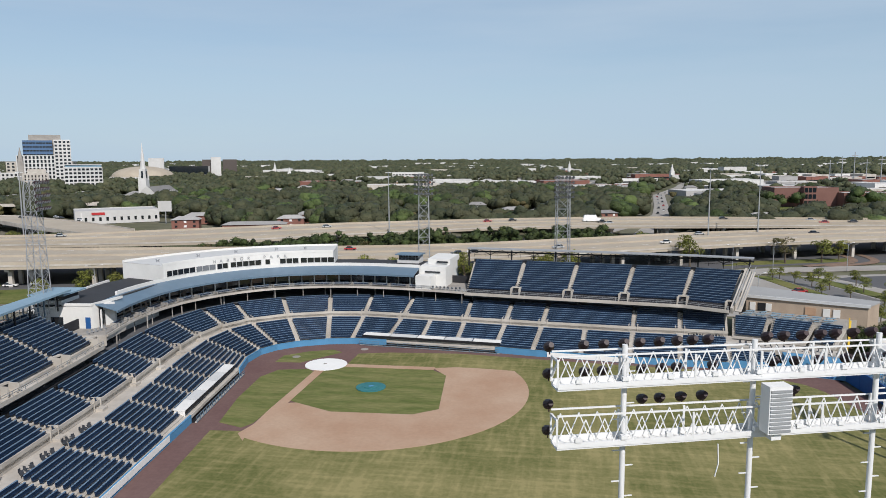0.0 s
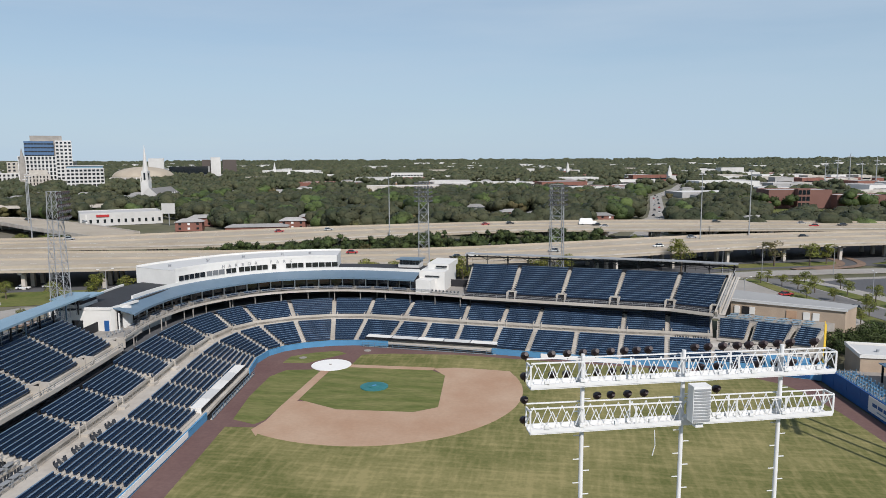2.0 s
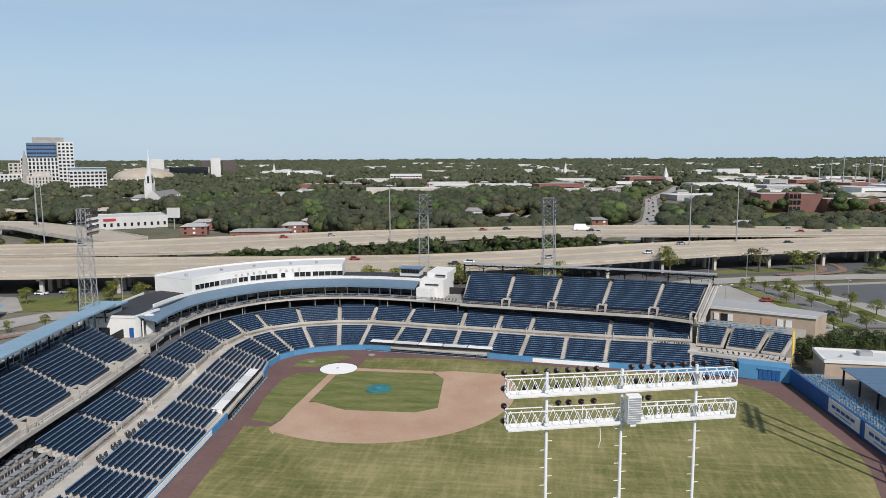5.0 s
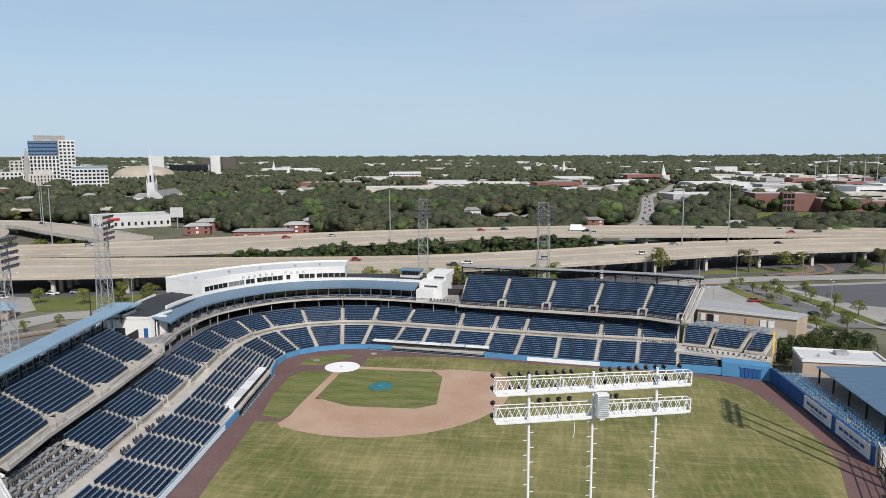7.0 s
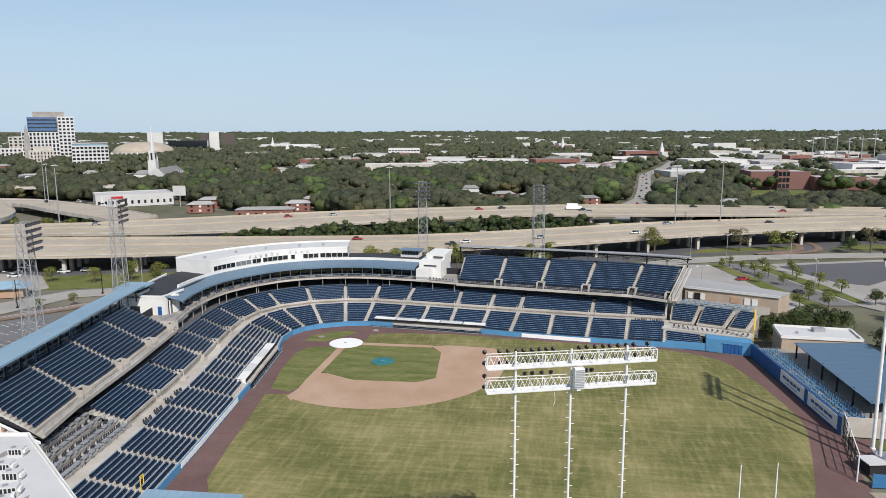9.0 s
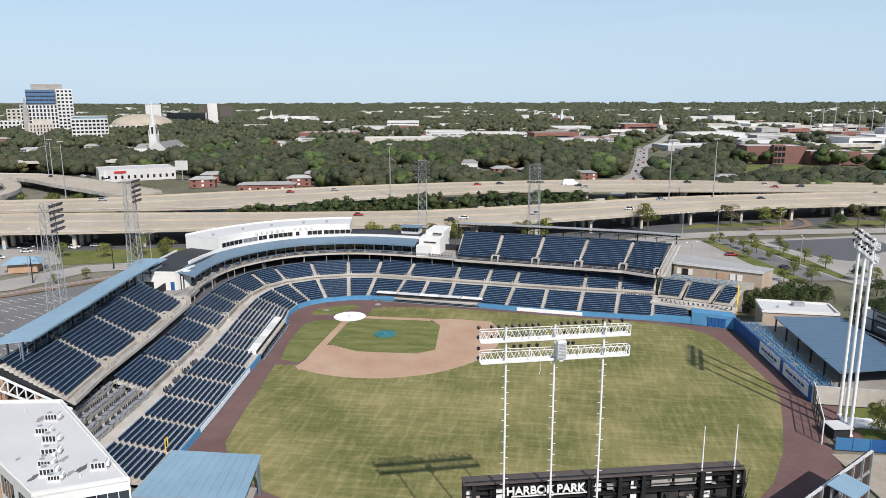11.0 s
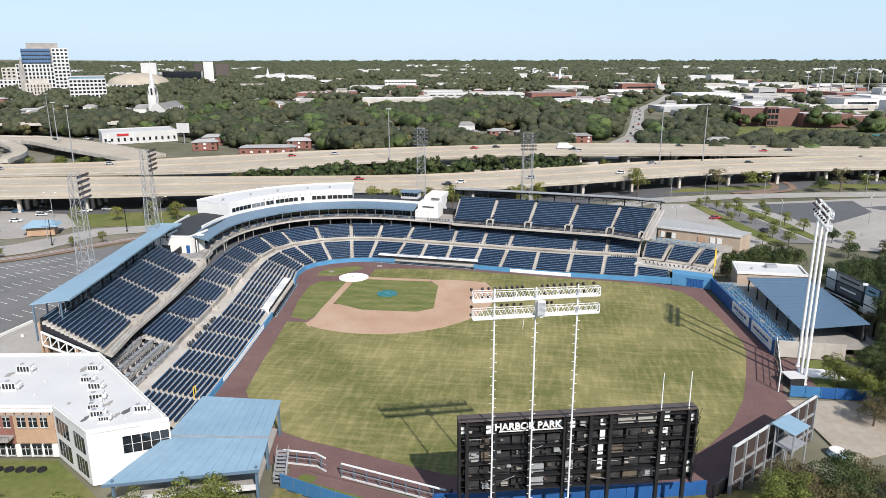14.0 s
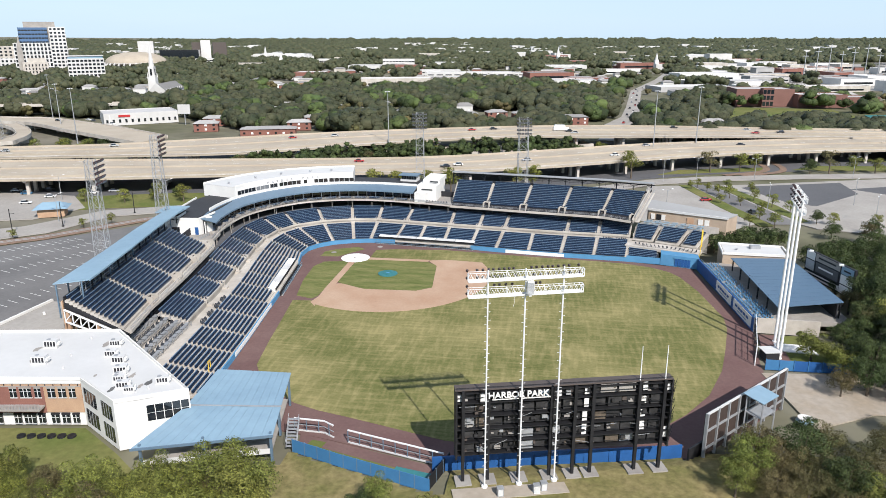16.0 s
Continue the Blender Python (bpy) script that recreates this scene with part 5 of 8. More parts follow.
# ---- light towers ----
def flood(g_head, g_glass, x, y, z, deg, tilt=-0.5, r=0.34):
    """A round floodlight head that looks along deg."""
    d = Vector((math.cos(radians(deg)), math.sin(radians(deg)), tilt)).normalized()
    c = Vector((x, y, z))
    g_head.tube(c - d * 0.24, c + d * 0.02, r * 0.55, r, 10)
    g_head.tube(c + d * 0.02, c + d * 0.2, r, r * 1.06, 10)
    g_glass.tube(c + d * 0.201, c + d * 0.212, r * 0.95, r * 0.95, 10)
    g_head.beam((x, y, z - 0.32), (x, y, z), 0.05)


def mast_tower(poles, over, zb, ztop, face, label, lamps, r=0.125):
    """White tubular poles carrying two trussed catwalks of floodlights."""
    tw = thing("light_tower", label, "light tower", "outfield light towers")
    a, b = Vector(poles[0]), Vector(poles[-1])
    u = (b - a).normalized()
    ang = math.degrees(math.atan2(u.y, u.x))
    nrm = Vector((math.cos(radians(face)), math.sin(radians(face))))
    for x, y in poles:
        p = part("pole", G().tube((x, y, zb), (x, y, ztop + 0.05), r, r * 0.85, 14), WHITESTEEL, tw)
        part("base_flange", G().tube((x, y, zb - 0.1), (x, y, zb + 0.3), 0.5, 0.45, 14), WHITESTEEL, tw)
        z = zb + 3
        rung = G()
        side = 1
        while z < ztop - 0.5:
            rung.beam((x, y, z), (x + u.x * 0.42 * side, y + u.y * 0.42 * side, z), 0.04)
            side, z = -side, z + 0.62
        tagged(part("climbing_steps", rung, WHITESTEEL, tw), kind="stuff")
    e0, e1 = a - u * over, b + u * over
    L = (e1 - e0).length

    def pt(s, d):
        c = e0 + u * (s * L) + nrm * d
        return (c.x, c.y)

    for lev, z in enumerate((ztop - 3.58, ztop - 1.32)):
        for d in (0.32, -0.45):
            tr = part("catwalk_truss", G().beam((*pt(0, d), z), (*pt(1, d), z), 0.06, 0.2), WHITESTEEL, tw)
            part("top_chord", G().beam((*pt(0, d), z + 1.15), (*pt(1, d), z + 0.98), 0.06), WHITESTEEL, tr)
            n = 22
            web = G()
            for k in range(n):
                s0, s1, sm = k / n, (k + 1) / n, (k + 0.5) / n
                web.beam((*pt(s0, d), z + 0.1), (*pt(sm, d), z + 0.96), 0.036).beam((*pt(sm, d), z + 0.96), (*pt(s1, d), z + 0.1), 0.038)
            tagged(part("web", web, WHITESTEEL, tr), kind="stuff")
            for k in range(7):
                part("upright", G().beam((*pt(k / 6, d), z), (*pt(k / 6, d), z + 1.0), 0.08), WHITESTEEL, tr)
        part("deck", G().hexa([(*pt(0, 0.32), z - 0.17), (*pt(1, 0.32), z - 0.17), (*pt(1, -0.45), z - 0.17), (*pt(0, -0.45), z - 0.17), (*pt(0, 0.32), z - 0.1), (*pt(1, 0.32), z - 0.1), (*pt(1, -0.45), z - 0.1), (*pt(0, -0.45), z - 0.1)]), WHITESTEEL, tw)
        for s in (0, 1):
            part("end_frame", G().beam((*pt(s, 0.3), z + 0.98), (*pt(s, -0.45), z + 0.98), 0.08).beam((*pt(s, 0.4), z + 0.1), (*pt(s, -0.45), z + 0.98), 0.06), WHITESTEEL, tw)
        for s in lamps[lev][0]:
            h, gl = G(), G()
            flood(h, gl, *pt(s, 0.6), z + 1.28, face, -0.5, 0.19)
            f = part("floodlight", h, LAMPHEAD, tw, "dark round floodlight")
            part("lens", gl, LAMPGLASS, f)
        for s in lamps[lev][1]:
            h, gl = G(), G()
            flood(h, gl, *pt(s, 0.7), z + 0.2, face, -0.5, 0.19)
            f = part("floodlight", h, LAMPHEAD, tw, "dark round floodlight")
            part("lens", gl, LAMPGLASS, f)
        for k in range(9):
            part("junction_box", G().box(*pt((k + 0.45) / 9, -0.45), z + 0.12, z + 0.28, 0.24, 0.16, ang), WHITESTEEL, tw)
    return tw, pt


UP = [0.0, 0.085, 0.135, 0.185, 0.225, 0.275, 0.32, 0.36, 0.40, 0.555, 0.60, 0.65, 0.70, 0.74, 0.79, 0.84, 0.885, 0.97]
DN = [0.0, 0.09, 0.135, 0.19, 0.235, 0.285, 0.325, 0.42, 0.58, 0.64, 0.70, 0.78, 0.84, 0.9, 0.98]
CF = [(49.96, -109.25), (54.95, -107.75), (60.07, -105.95)]
tw, pt = mast_tower(CF, 2.75, 1.1, 34.85, 108, "white three-pole light tower with two trussed lamp catwalks", (([0.0, 0.235, 0.28, 0.335, 0.39, 0.60, 0.635], [0.0]), (UP, DN)))
cab = part("cabinet", G().box(*pt(0.522, -0.95), 31.5, 33.35, 0.92, 0.6, 17), WHITESTEEL, tw, "pale louvred equipment cabinet")
for k in range(11):
    part("louvre", G().box(*pt(0.522, -1.27), 31.58 + 0.155 * k, 31.67 + 0.155 * k, 0.84, 0.06, 17), STEEL, cab)
part("bracket", G().box(*pt(0.522, -0.9), 31.2, 31.5, 0.4, 0.35, 17), WHITESTEEL, tw)
part("loose_cable", G().beam((*pt(0.385, -0.8), 31.1), (*pt(0.388, -0.8), 30.3), 0.035).beam((*pt(0.388, -0.8), 30.3), (*pt(0.38, -0.8), 29.8), 0.035), WHITESTEEL, tw)
mast_tower([(106.5, -54.6), (107.2, -50.2), (107.9, -45.8)], 2.4, 0.0, 35.2, 164, "white three-pole light tower beside the left-field deck", (([0.05, 0.2, 0.35, 0.5, 0.65, 0.8, 0.95], []), (UP[::2], DN[::2])), 0.30)


def lattice_tower(x, y, z0, z1, w0, w1, deg, label, lamps=True):
    """A galvanised lattice mast with racks of floodlights near its head."""
    t = thing("lattice_tower", label, "light tower", "lattice light towers")

    def cor(k, z):
        s = (z - z0) / (z1 - z0)
        w = (w0 + (w1 - w0) * s) / 2 * 1.414
        a = radians(deg + 45 + 90 * k)
        return (x + w * math.cos(a), y + w * math.sin(a), z)

    n = 13
    for k in range(4):
        part("leg", G().beam(cor(k, z0), cor(k, z1), 0.14), STEEL, t)
        g = G()
        for j in range(n):
            a, b = z0 + (z1 - z0) * j / n, z0 + (z1 - z0) * (j + 1) / n
            g.beam(cor(k, a), cor(k + 1, b), 0.06).beam(cor(k + 1, a), cor(k, b), 0.06).beam(cor(k, b), cor(k + 1, b), 0.06)
        tagged(part("bracing", g, STEEL, t), kind="stuff")
    if lamps:
        d = Vector((math.cos(radians(deg)), math.sin(radians(deg))))
        s = Vector((-d.y, d.x))
        for j in range(5):
            z = z1 - 0.6 - 1.25 * j
            part("rack", G().beam((x + d.x * 1.6 - s.x * 2.6, y + d.y * 1.6 - s.y * 2.6, z), (x + d.x * 1.6 + s.x * 2.6, y + d.y * 1.6 + s.y * 2.6, z), 0.16), STEEL, t)
            for q in (-2.3, -1.4, -0.5, 0.5, 1.4, 2.3):
                h, gl = G(), G()
                flood(h, gl, x + d.x * 1.9 + s.x * q, y + d.y * 1.9 + s.y * q, z + 0.3, deg, -0.6, 0.36)
                f = part("floodlight", h, LAMPHEAD, t)
                part("lens", gl, LAMPGLASS, f)
    part("maintenance_ladder", G().beam(cor(0, z0 + 1), cor(0, z1), 0.4, 0.06), STEEL, t)


lattice_tower(-52.4, -15.0, 0, 38.2, 3.6, 1.9, 12, "grey lattice light tower behind the first-base stand")
lattice_tower(-47.6, -51.0, 0, 37.4, 3.6, 1.9, 12, "grey lattice light tower behind the upper deck")
lattice_tower(9.6, 56.5, 0, 37.8, 3.4, 2.5, -80, "grey lattice light tower behind the press box")
lattice_tower(47.4, 52.0, 0, 37.2, 3.8, 3.0, -80, "grey lattice light tower behind the third-base deck")
lattice_tower(-262, 172, 0, 24, 5, 3.2, 0, "grey lattice power tower beside the ramps", False)

# ---- right-field bullpen ----
BP1 = [(16.0, -96.6), (21.4, -96.8), (23.4, -98.0)]
BP2 = [(26.2, -99.0), (43.0, -103.4)]
for ln in (BP1, BP2):
    f = thing("bullpen_fence", "mesh bullpen fence with a thick white top rail", "fence", "bullpen fences")
    for a, b in zip(ln, ln[1:]):
        part("top_rail", G().beam((*a, 2.35), (*b, 2.35), 0.2, 0.2), WHITESTEEL, f)
        part("mid_rail", G().beam((*a, 1.2), (*b, 1.2), 0.1), STEEL, f)
        part("foot_rail", G().beam((*a, 0.1), (*b, 0.1), 0.22), MEMBRANE, f)
    for x, y, a in along(ln, 2.2):
        part("post", G().box(x, y, 0, 2.3, 0.12, 0.12, a), STEELBLUE, f)
f = thing("bullpen_back_fence", "bright blue mesh fence round the bullpen", "fence")
ln = [(18.0, -103.0), (27.0, -106.0), (41.6, -110.2), (43.4, -104.2)]
for x, y, a in along(ln, 2.5):
    part("panel", G().box(x + 1.25 * math.cos(radians(a)), y + 1.25 * math.sin(radians(a)), 0.0, 2.3, 2.46, 0.12, a), MESHBLUE if a < 0 else BLACKSTEEL, f)
    part("post", G().box(x, y, 0, 2.4, 0.12, 0.16, a), STEELBLUE, f)
patch("bullpen_ground", [(17.5, -97.6), (43.0, -104.0), (41.4, -109.6), (27, -105.6), (18.4, -102.4)], 0.06, TRACK, "brown clay of the bullpen", "ground")
patch("bullpen_grass", [(22, -101.2), (36.5, -105.2), (36.0, -106.6), (24.4, -103.6)], 0.08, LAWN, "thin grass strip in the bullpen", "grass")
patch("bullpen_mat", [(35.6, -104.6), (41.6, -105.8), (40.6, -108.6), (35.0, -107.4)], 0.12, TEAL, "green-blue mound cover in the bullpen", "tarpaulin")
patch("bullpen_turf", [(20.0, -99.2), (22.6, -99.6), (22.2, -101.4), (19.6, -100.8)], 0.10, LAWN, "bright green practice mat", "mat")

# ---- right-field picnic pavilion ----
pv = thing("picnic_pavilion", "party pavilion with a folded pale blue metal roof", "pavilion")
for (a, b, c, d), (za, zb, zc, zd) in ((((-1.2, -88.6), (12.6, -88.0), (14.8, -98.8), (-1.0, -100.8)), (6.2, 6.2, 5.6, 5.6)), (((-1.0, -100.8), (14.8, -98.8), (16.4, -106.6), (-3.6, -113.6)), (5.5, 5.5, 4.9, 4.9))):
    n = 12
    for k in range(n):
        p, q, r, s = lerp((*a, za), (*b, zb), k / n), lerp((*a, za), (*b, zb), (k + 0.975) / n), lerp((*d, zd), (*c, zc), (k + 0.975) / n), lerp((*d, zd), (*c, zc), k / n)
        part("roof_panel", G().hexa([s, r, q, p, *[(x, y, z + 0.14) for x, y, z in (s, r, q, p)]]), BLUEROOF, pv)
part("ridge_cap", G().beam((-1.0, -100.8, 5.72), (14.8, -98.8, 5.72), 0.3, 0.12), STEEL, pv, "pale ridge cap")
for c in ((-0.8, -89), (12.2, -88.6), (14.2, -98.6), (15.8, -106.2), (6, -109.2), (-2.6, -112.6), (-0.6, -100.4)):
    part("post", G().box(*c, 0, 5.4, 0.35, 0.35), STEELBLUE, pv)
part("deck", G().prism([(-0.6, -89.4), (12.0, -89), (15.6, -105.8), (-2.6, -112.2)], 1.2, 1.5), GREYCONC, pv)
part("deck_railing", G().sweep([(-2.6, -112.4), (15.8, -106.2)], [(-2.6, -112.3), (15.8, -106.1)], 1.5, 2.4), MEMBRANE, pv)
part("fascia", G().sweep([(-3.6, -113.7), (16.4, -106.7)], [(-3.6, -113.5), (16.4, -106.5)], 4.7, 5.1), STEELBLUE, pv)
stt = thing("pavilion_stair", "grey steel stair beside the pavilion", "stairs")
for k in range(9):
    part("tread", G().box(16.6 + 0.12 * k, -98.0 - 0.55 * k, 3.0 - 0.3 * k, 3.08 - 0.3 * k, 1.8, 0.5, 8), STEEL, stt)
for s in (-0.9, 0.9):
    part("stringer", G().beam((16.6 + s, -98, 3.0), (17.6 + s, -102.6, 0.4), 0.12, 0.3), STEEL, stt)
    part("handrail", G().beam((16.6 + s, -98, 4.0), (17.6 + s, -102.6, 1.4), 0.08), STEEL, stt)

# ---- clubhouse office building ----
of_ = thing("office_building", "white and tan brick two-storey clubhouse with a flat roof", "building")
OB = [(0.0, -101.3), (-10.0, -107.0), (-20.4, -100.4), (-34.0, -102.4), (-60.0, -106.5), (-72.0, -88.0), (-49.0, -84.2), (-25.8, -80.0)]
part("body", G().prism(OB, 0, 8.6), WHITE, of_)
part("roof", G().prism([(0.0 - 0.6, -101.2), (-10.0, -106.4), (-20.3, -99.8), (-34, -102.4), (-59.6, -105.9), (-71, -88.4), (-49, -84.8), (-25.9, -80.6)], 8.55, 8.7), MEMBRANE, of_)
ln = OB + OB[:1]
part("parapet", G().sweep([(x, y) for x, y in ln], [(x + (-33 - x) * 0.012, y + (-93 - y) * 0.03) for x, y in ln], 8.5, 9.1), WHITE, of_)


def on_wall(p, q, s0, s1, z0, z1, name, material, parent, d=0.06, label=""):
    a, b = lerp(p, q, s0), lerp(p, q, s1)
    return part(name, G().sweep(off([a, b], d), off([a, b], -0.05), z0, z1), material, parent, label)


W1, W2, W3 = (OB[0], OB[1]), (OB[1], OB[2]), (OB[2], OB[4])
for k in range(5):
    for r in range(2):
        on_wall(*W1, 0.02 + 0.115 * k, 0.125 + 0.115 * k, 4.5 + 1.45 * r, 5.85 + 1.45 * r, "pane", WINDOW, of_)
on_wall(*W1, 0.17, 0.25, 1.0, 3.2, "door", DARK, of_, 0.09)
for s0, s1 in ((0.08, 0.38), (0.55, 0.92)):
    for z0, z1 in ((4.9, 7.6), (1.0, 3.7)):
        w = on_wall(*W2, s0, s1, z0, z1, "window", WINDOW, of_, 0.08)
        for k in range(4):
            on_wall(*W2, s0 + (s1 - s0) * (k + 0.9) / 4, s0 + (s1 - s0) * (k + 1) / 4, z0, z1, "mullion", STEEL, w, 0.12)
on_wall(*W3, 0.0, 1.0, 2.5, 8.0, "brick_facing", TANBRICK, of_, 0.12, "tan brick facing")
on_wall(*W3, 0.162, 1.0, 2.5, 7.5, "brick_bay", REDBRICK, of_, 0.2, "red brick bay")
on_wall(*W3, 0.0, 1.0, 8.0, 8.2, "cornice", MEMBRANE, of_, 0.25)
on_wall(*W3, 0.0, 1.0, 7.45, 7.6, "string_course", GREYCONC, of_, 0.22)
for s0, s1 in ((0.026, 0.053), (0.067, 0.099), (0.113, 0.145), (0.174, 0.201), (0.215, 0.264), (0.278, 0.307), (0.36, 0.39), (0.42, 0.47), (0.5, 0.53), (0.6, 0.64), (0.68, 0.72), (0.76, 0.8)):
    for z0, z1 in ((5.45, 7.1), (0.5, 2.1)):
        w = on_wall(*W3, s0, s1, z0, z1, "window", WINDOW, of_, 0.24)
        on_wall(*W3, s0 - 0.002, s1 + 0.002, z1, z1 + 0.28, "lintel", DARK if z1 < 3 else GREYCONC, w, 0.27)
        on_wall(*W3, s0 - 0.002, s1 + 0.002, z0 - 0.15, z0, "sill", MEMBRANE, w, 0.3)
        for k in range(1, 2 if s1 - s0 < 0.04 else 3):
            m = s0 + (s1 - s0) * k / (2 if s1 - s0 < 0.04 else 3)
            on_wall(*W3, m - 0.0015, m + 0.0015, z0, z1, "mullion", MEMBRANE, w, 0.27)
        on_wall(*W3, s0, s1, z0 + 1.05, z0 + 1.13, "transom", MEMBRANE, w, 0.265)
bal = part("balcony", G().sweep(off([lerp(*W3, 0.165), lerp(*W3, 0.46)], 2.0), off([lerp(*W3, 0.165), lerp(*W3, 0.46)], 0.0), 3.7, 4.0), GREYCONC, of_)
ln = off([lerp(*W3, 0.165), lerp(*W3, 0.46)], 1.95)
part("railing", G().sweep(ln, off(ln, -0.06), 4.9, 5.0), STEEL, bal)
for k in range(22):
    c = lerp(ln[0], ln[1], k / 21)
    part("baluster", G().box(*c, 4.0, 4.9, 0.05, 0.05), STEEL, bal)
for k in range(11):
    on_wall(*W3, 0.01 + 0.035 * k, 0.012 + 0.035 * k, 7.65, 7.95, "wall_lamp", DARK, of_, 0.3)


def roof_unit(x, y, deg, big=1.0):
    u = thing("roof_unit", "grey rooftop air-conditioning unit", "air conditioner", "rooftop units")
    u.matrix_basis = pose(x, y, 8.7, 0, 0, deg)
    part("casing", G().box(0, 0, 0.25, 1.25 * big, 2.0 * big, 1.3 * big), MEMBRANE, u)
    for k in range(4):
        part("grille", G().box((k - 1.5) * 0.45 * big, -0.66 * big, 0.4, 1.1 * big, 0.3 * big, 0.04), DARK, u, "dark side grille")
    part("curb", G().box(0, 0, 0, 0.25, 2.2 * big, 1.5 * big), MEMBRANE, u)
    part("fan", G().tube((-0.45, 0, 1.25 * big), (-0.45, 0, 1.33 * big), 0.36, 0.36, 14), STEEL, u)
    part("hood", G().box(1.15 * big, 0, 0.5, 1.0, 0.4, 1.0), WHITE, u)


for x, y, d, b in ((-5.8, -99.2, 20, 1.0), (-11.5, -101.8, 20, 1.0), (-13.4, -99.8, 15, 0.9), (-15.0, -96.8, 20, 1.1), (-17.6, -93.2, 10, 1.1), (-20.6, -91.0, 12, 1.0), (-22.4, -86.6, 12, 1.0), (-31.5, -95.5, 10, 1.2), (-34.0, -89.0, 10, 1.2), (-47.0, -93.5, 10, 2.0), (-9.6, -103.0, 20, 0.8), (-14.2, -98.4, 30, 0.7)):
    roof_unit(x, y, d, b)
rs_ = random.Random(77)
for x, y, r in ((-8.2, -99.6, 1.1), (-8.9, -101.0, 0.8), (-13.0, -102.6, 0.9), (-12.4, -97.6, 1.0), (-16.6, -95.4, 0.9), (-21.8, -89.2, 1.0), (-24.6, -86.4, 1.2), (-33.6, -94.8, 0.9), (-36.0, -90.4, 1.1), (-18.8, -98.6, 0.6)):
    ring_ = []
    for k in range(11):
        a = k / 11 * math.tau
        q = r * rs_.uniform(0.55, 1.2)
        ring_.append((x + q * 0.55 * math.cos(a), y + q * 1.2 * math.sin(a)))
    part("roof_stain", G().prism(ring_, 8.69, 8.705), GREYCONC if rs_.random() < 0.7 else SOOT, of_, "dark water stain")
for x, y in ((-28, -92), (-26, -97), (-40, -96), (-41, -99), (-52, -97), (-29, -84.5), (-7, -101.6)):
    part("roof_vent", G().tube((x, y, 8.7), (x, y, 9.15), 0.16, 0.16, 10), MEMBRANE, of_)
for k in range(6):
    t = thing("scrap_tyre", "black scrap tyre lying on the grass by the wall", "tyre", "old tyres")
    part("tread", G().tube((-20.5 - 1.7 * k, -104.4 - 0.25 * k, 0.0), (-20.5 - 1.7 * k, -104.4 - 0.25 * k, 0.35), 0.75, 0.7, 14), BLACKSTEEL, t)
patch("clubhouse_lawn", [(-62, -108), (-20, -101.5), (-10, -108), (-2, -114), (-30, -126), (-70, -122)], 0.06, LAWN, "rough lawn below the clubhouse", "grass")
bank = G()
for i in range(118):
    for j in range(54):
        x, y = 2 + 0.9 * i, -142 + 0.9 * j
        if (y < 0.27 * (x - 46) - 103.4 or x <= 43.4) and (x > 43.4 or y < (-103.95 - 0.31 * (x - 18) if x > 16.5 else -107.6 + 0.35 * (x - 16.4))) and y < 0.9 * (x - 83) - 94.6 + (400 if x < 80 else 0):
            bank.face(*[(u, v, height(u, v) + 0.04 + 0.10 * noise.noise((u * 0.4, v * 0.4, 0))) for u, v in ((x, y), (x + 0.9, y), (x + 0.9, y + 0.9), (x, y + 0.9))])
setting("bank_grass", bank, ROUGHGRASS, "dry uneven grass bank behind the fence", "grass")
patch("tower_pad", [(45.2, -110.6), (61.6, -106.2), (62.4, -108.6), (46.0, -113.4)], 1.16, SANDY, "worn concrete pad round the light tower", "pavement")
patch("access_road", [(101, -62), (122, -60), (150, -66), (150, -78), (117, -76), (104.5, -83)], 0.08, SANDY, "pale dusty service road", "road")
for x, y, m in ((52.4, -110.9, STEEL), (57.6, -109.4, WHITE), (58.6, -108.6, STEEL)):
    u = thing("transformer_box", "grey electrical cabinet beside the light tower", "cabinet", "electrical cabinets")
    part("body", G().box(x, y, 1.16, 2.4, 0.9, 0.8, 17), m, u)
    part("lid", G().box(x, y, 2.4, 2.5, 1.0, 0.9, 17), STEEL, u)
    part("door", G().box(x + 0.12, y - 0.42, 1.3, 2.3, 0.7, 0.05, 17), MEMBRANE, u)
hz_ = thing("hatch_dome", "teal plastic dinghy hull lying in the grass", "dinghy")
part("hull", G().tube((103.4, -80.6, 0.1), (103.4, -80.6, 0.8), 1.5, 1.1, 16), BLUEROOF, hz_)
part("rim", G().tube((103.4, -80.6, 0.75), (103.4, -80.6, 0.9), 1.2, 1.2, 16), WHITE, hz_)


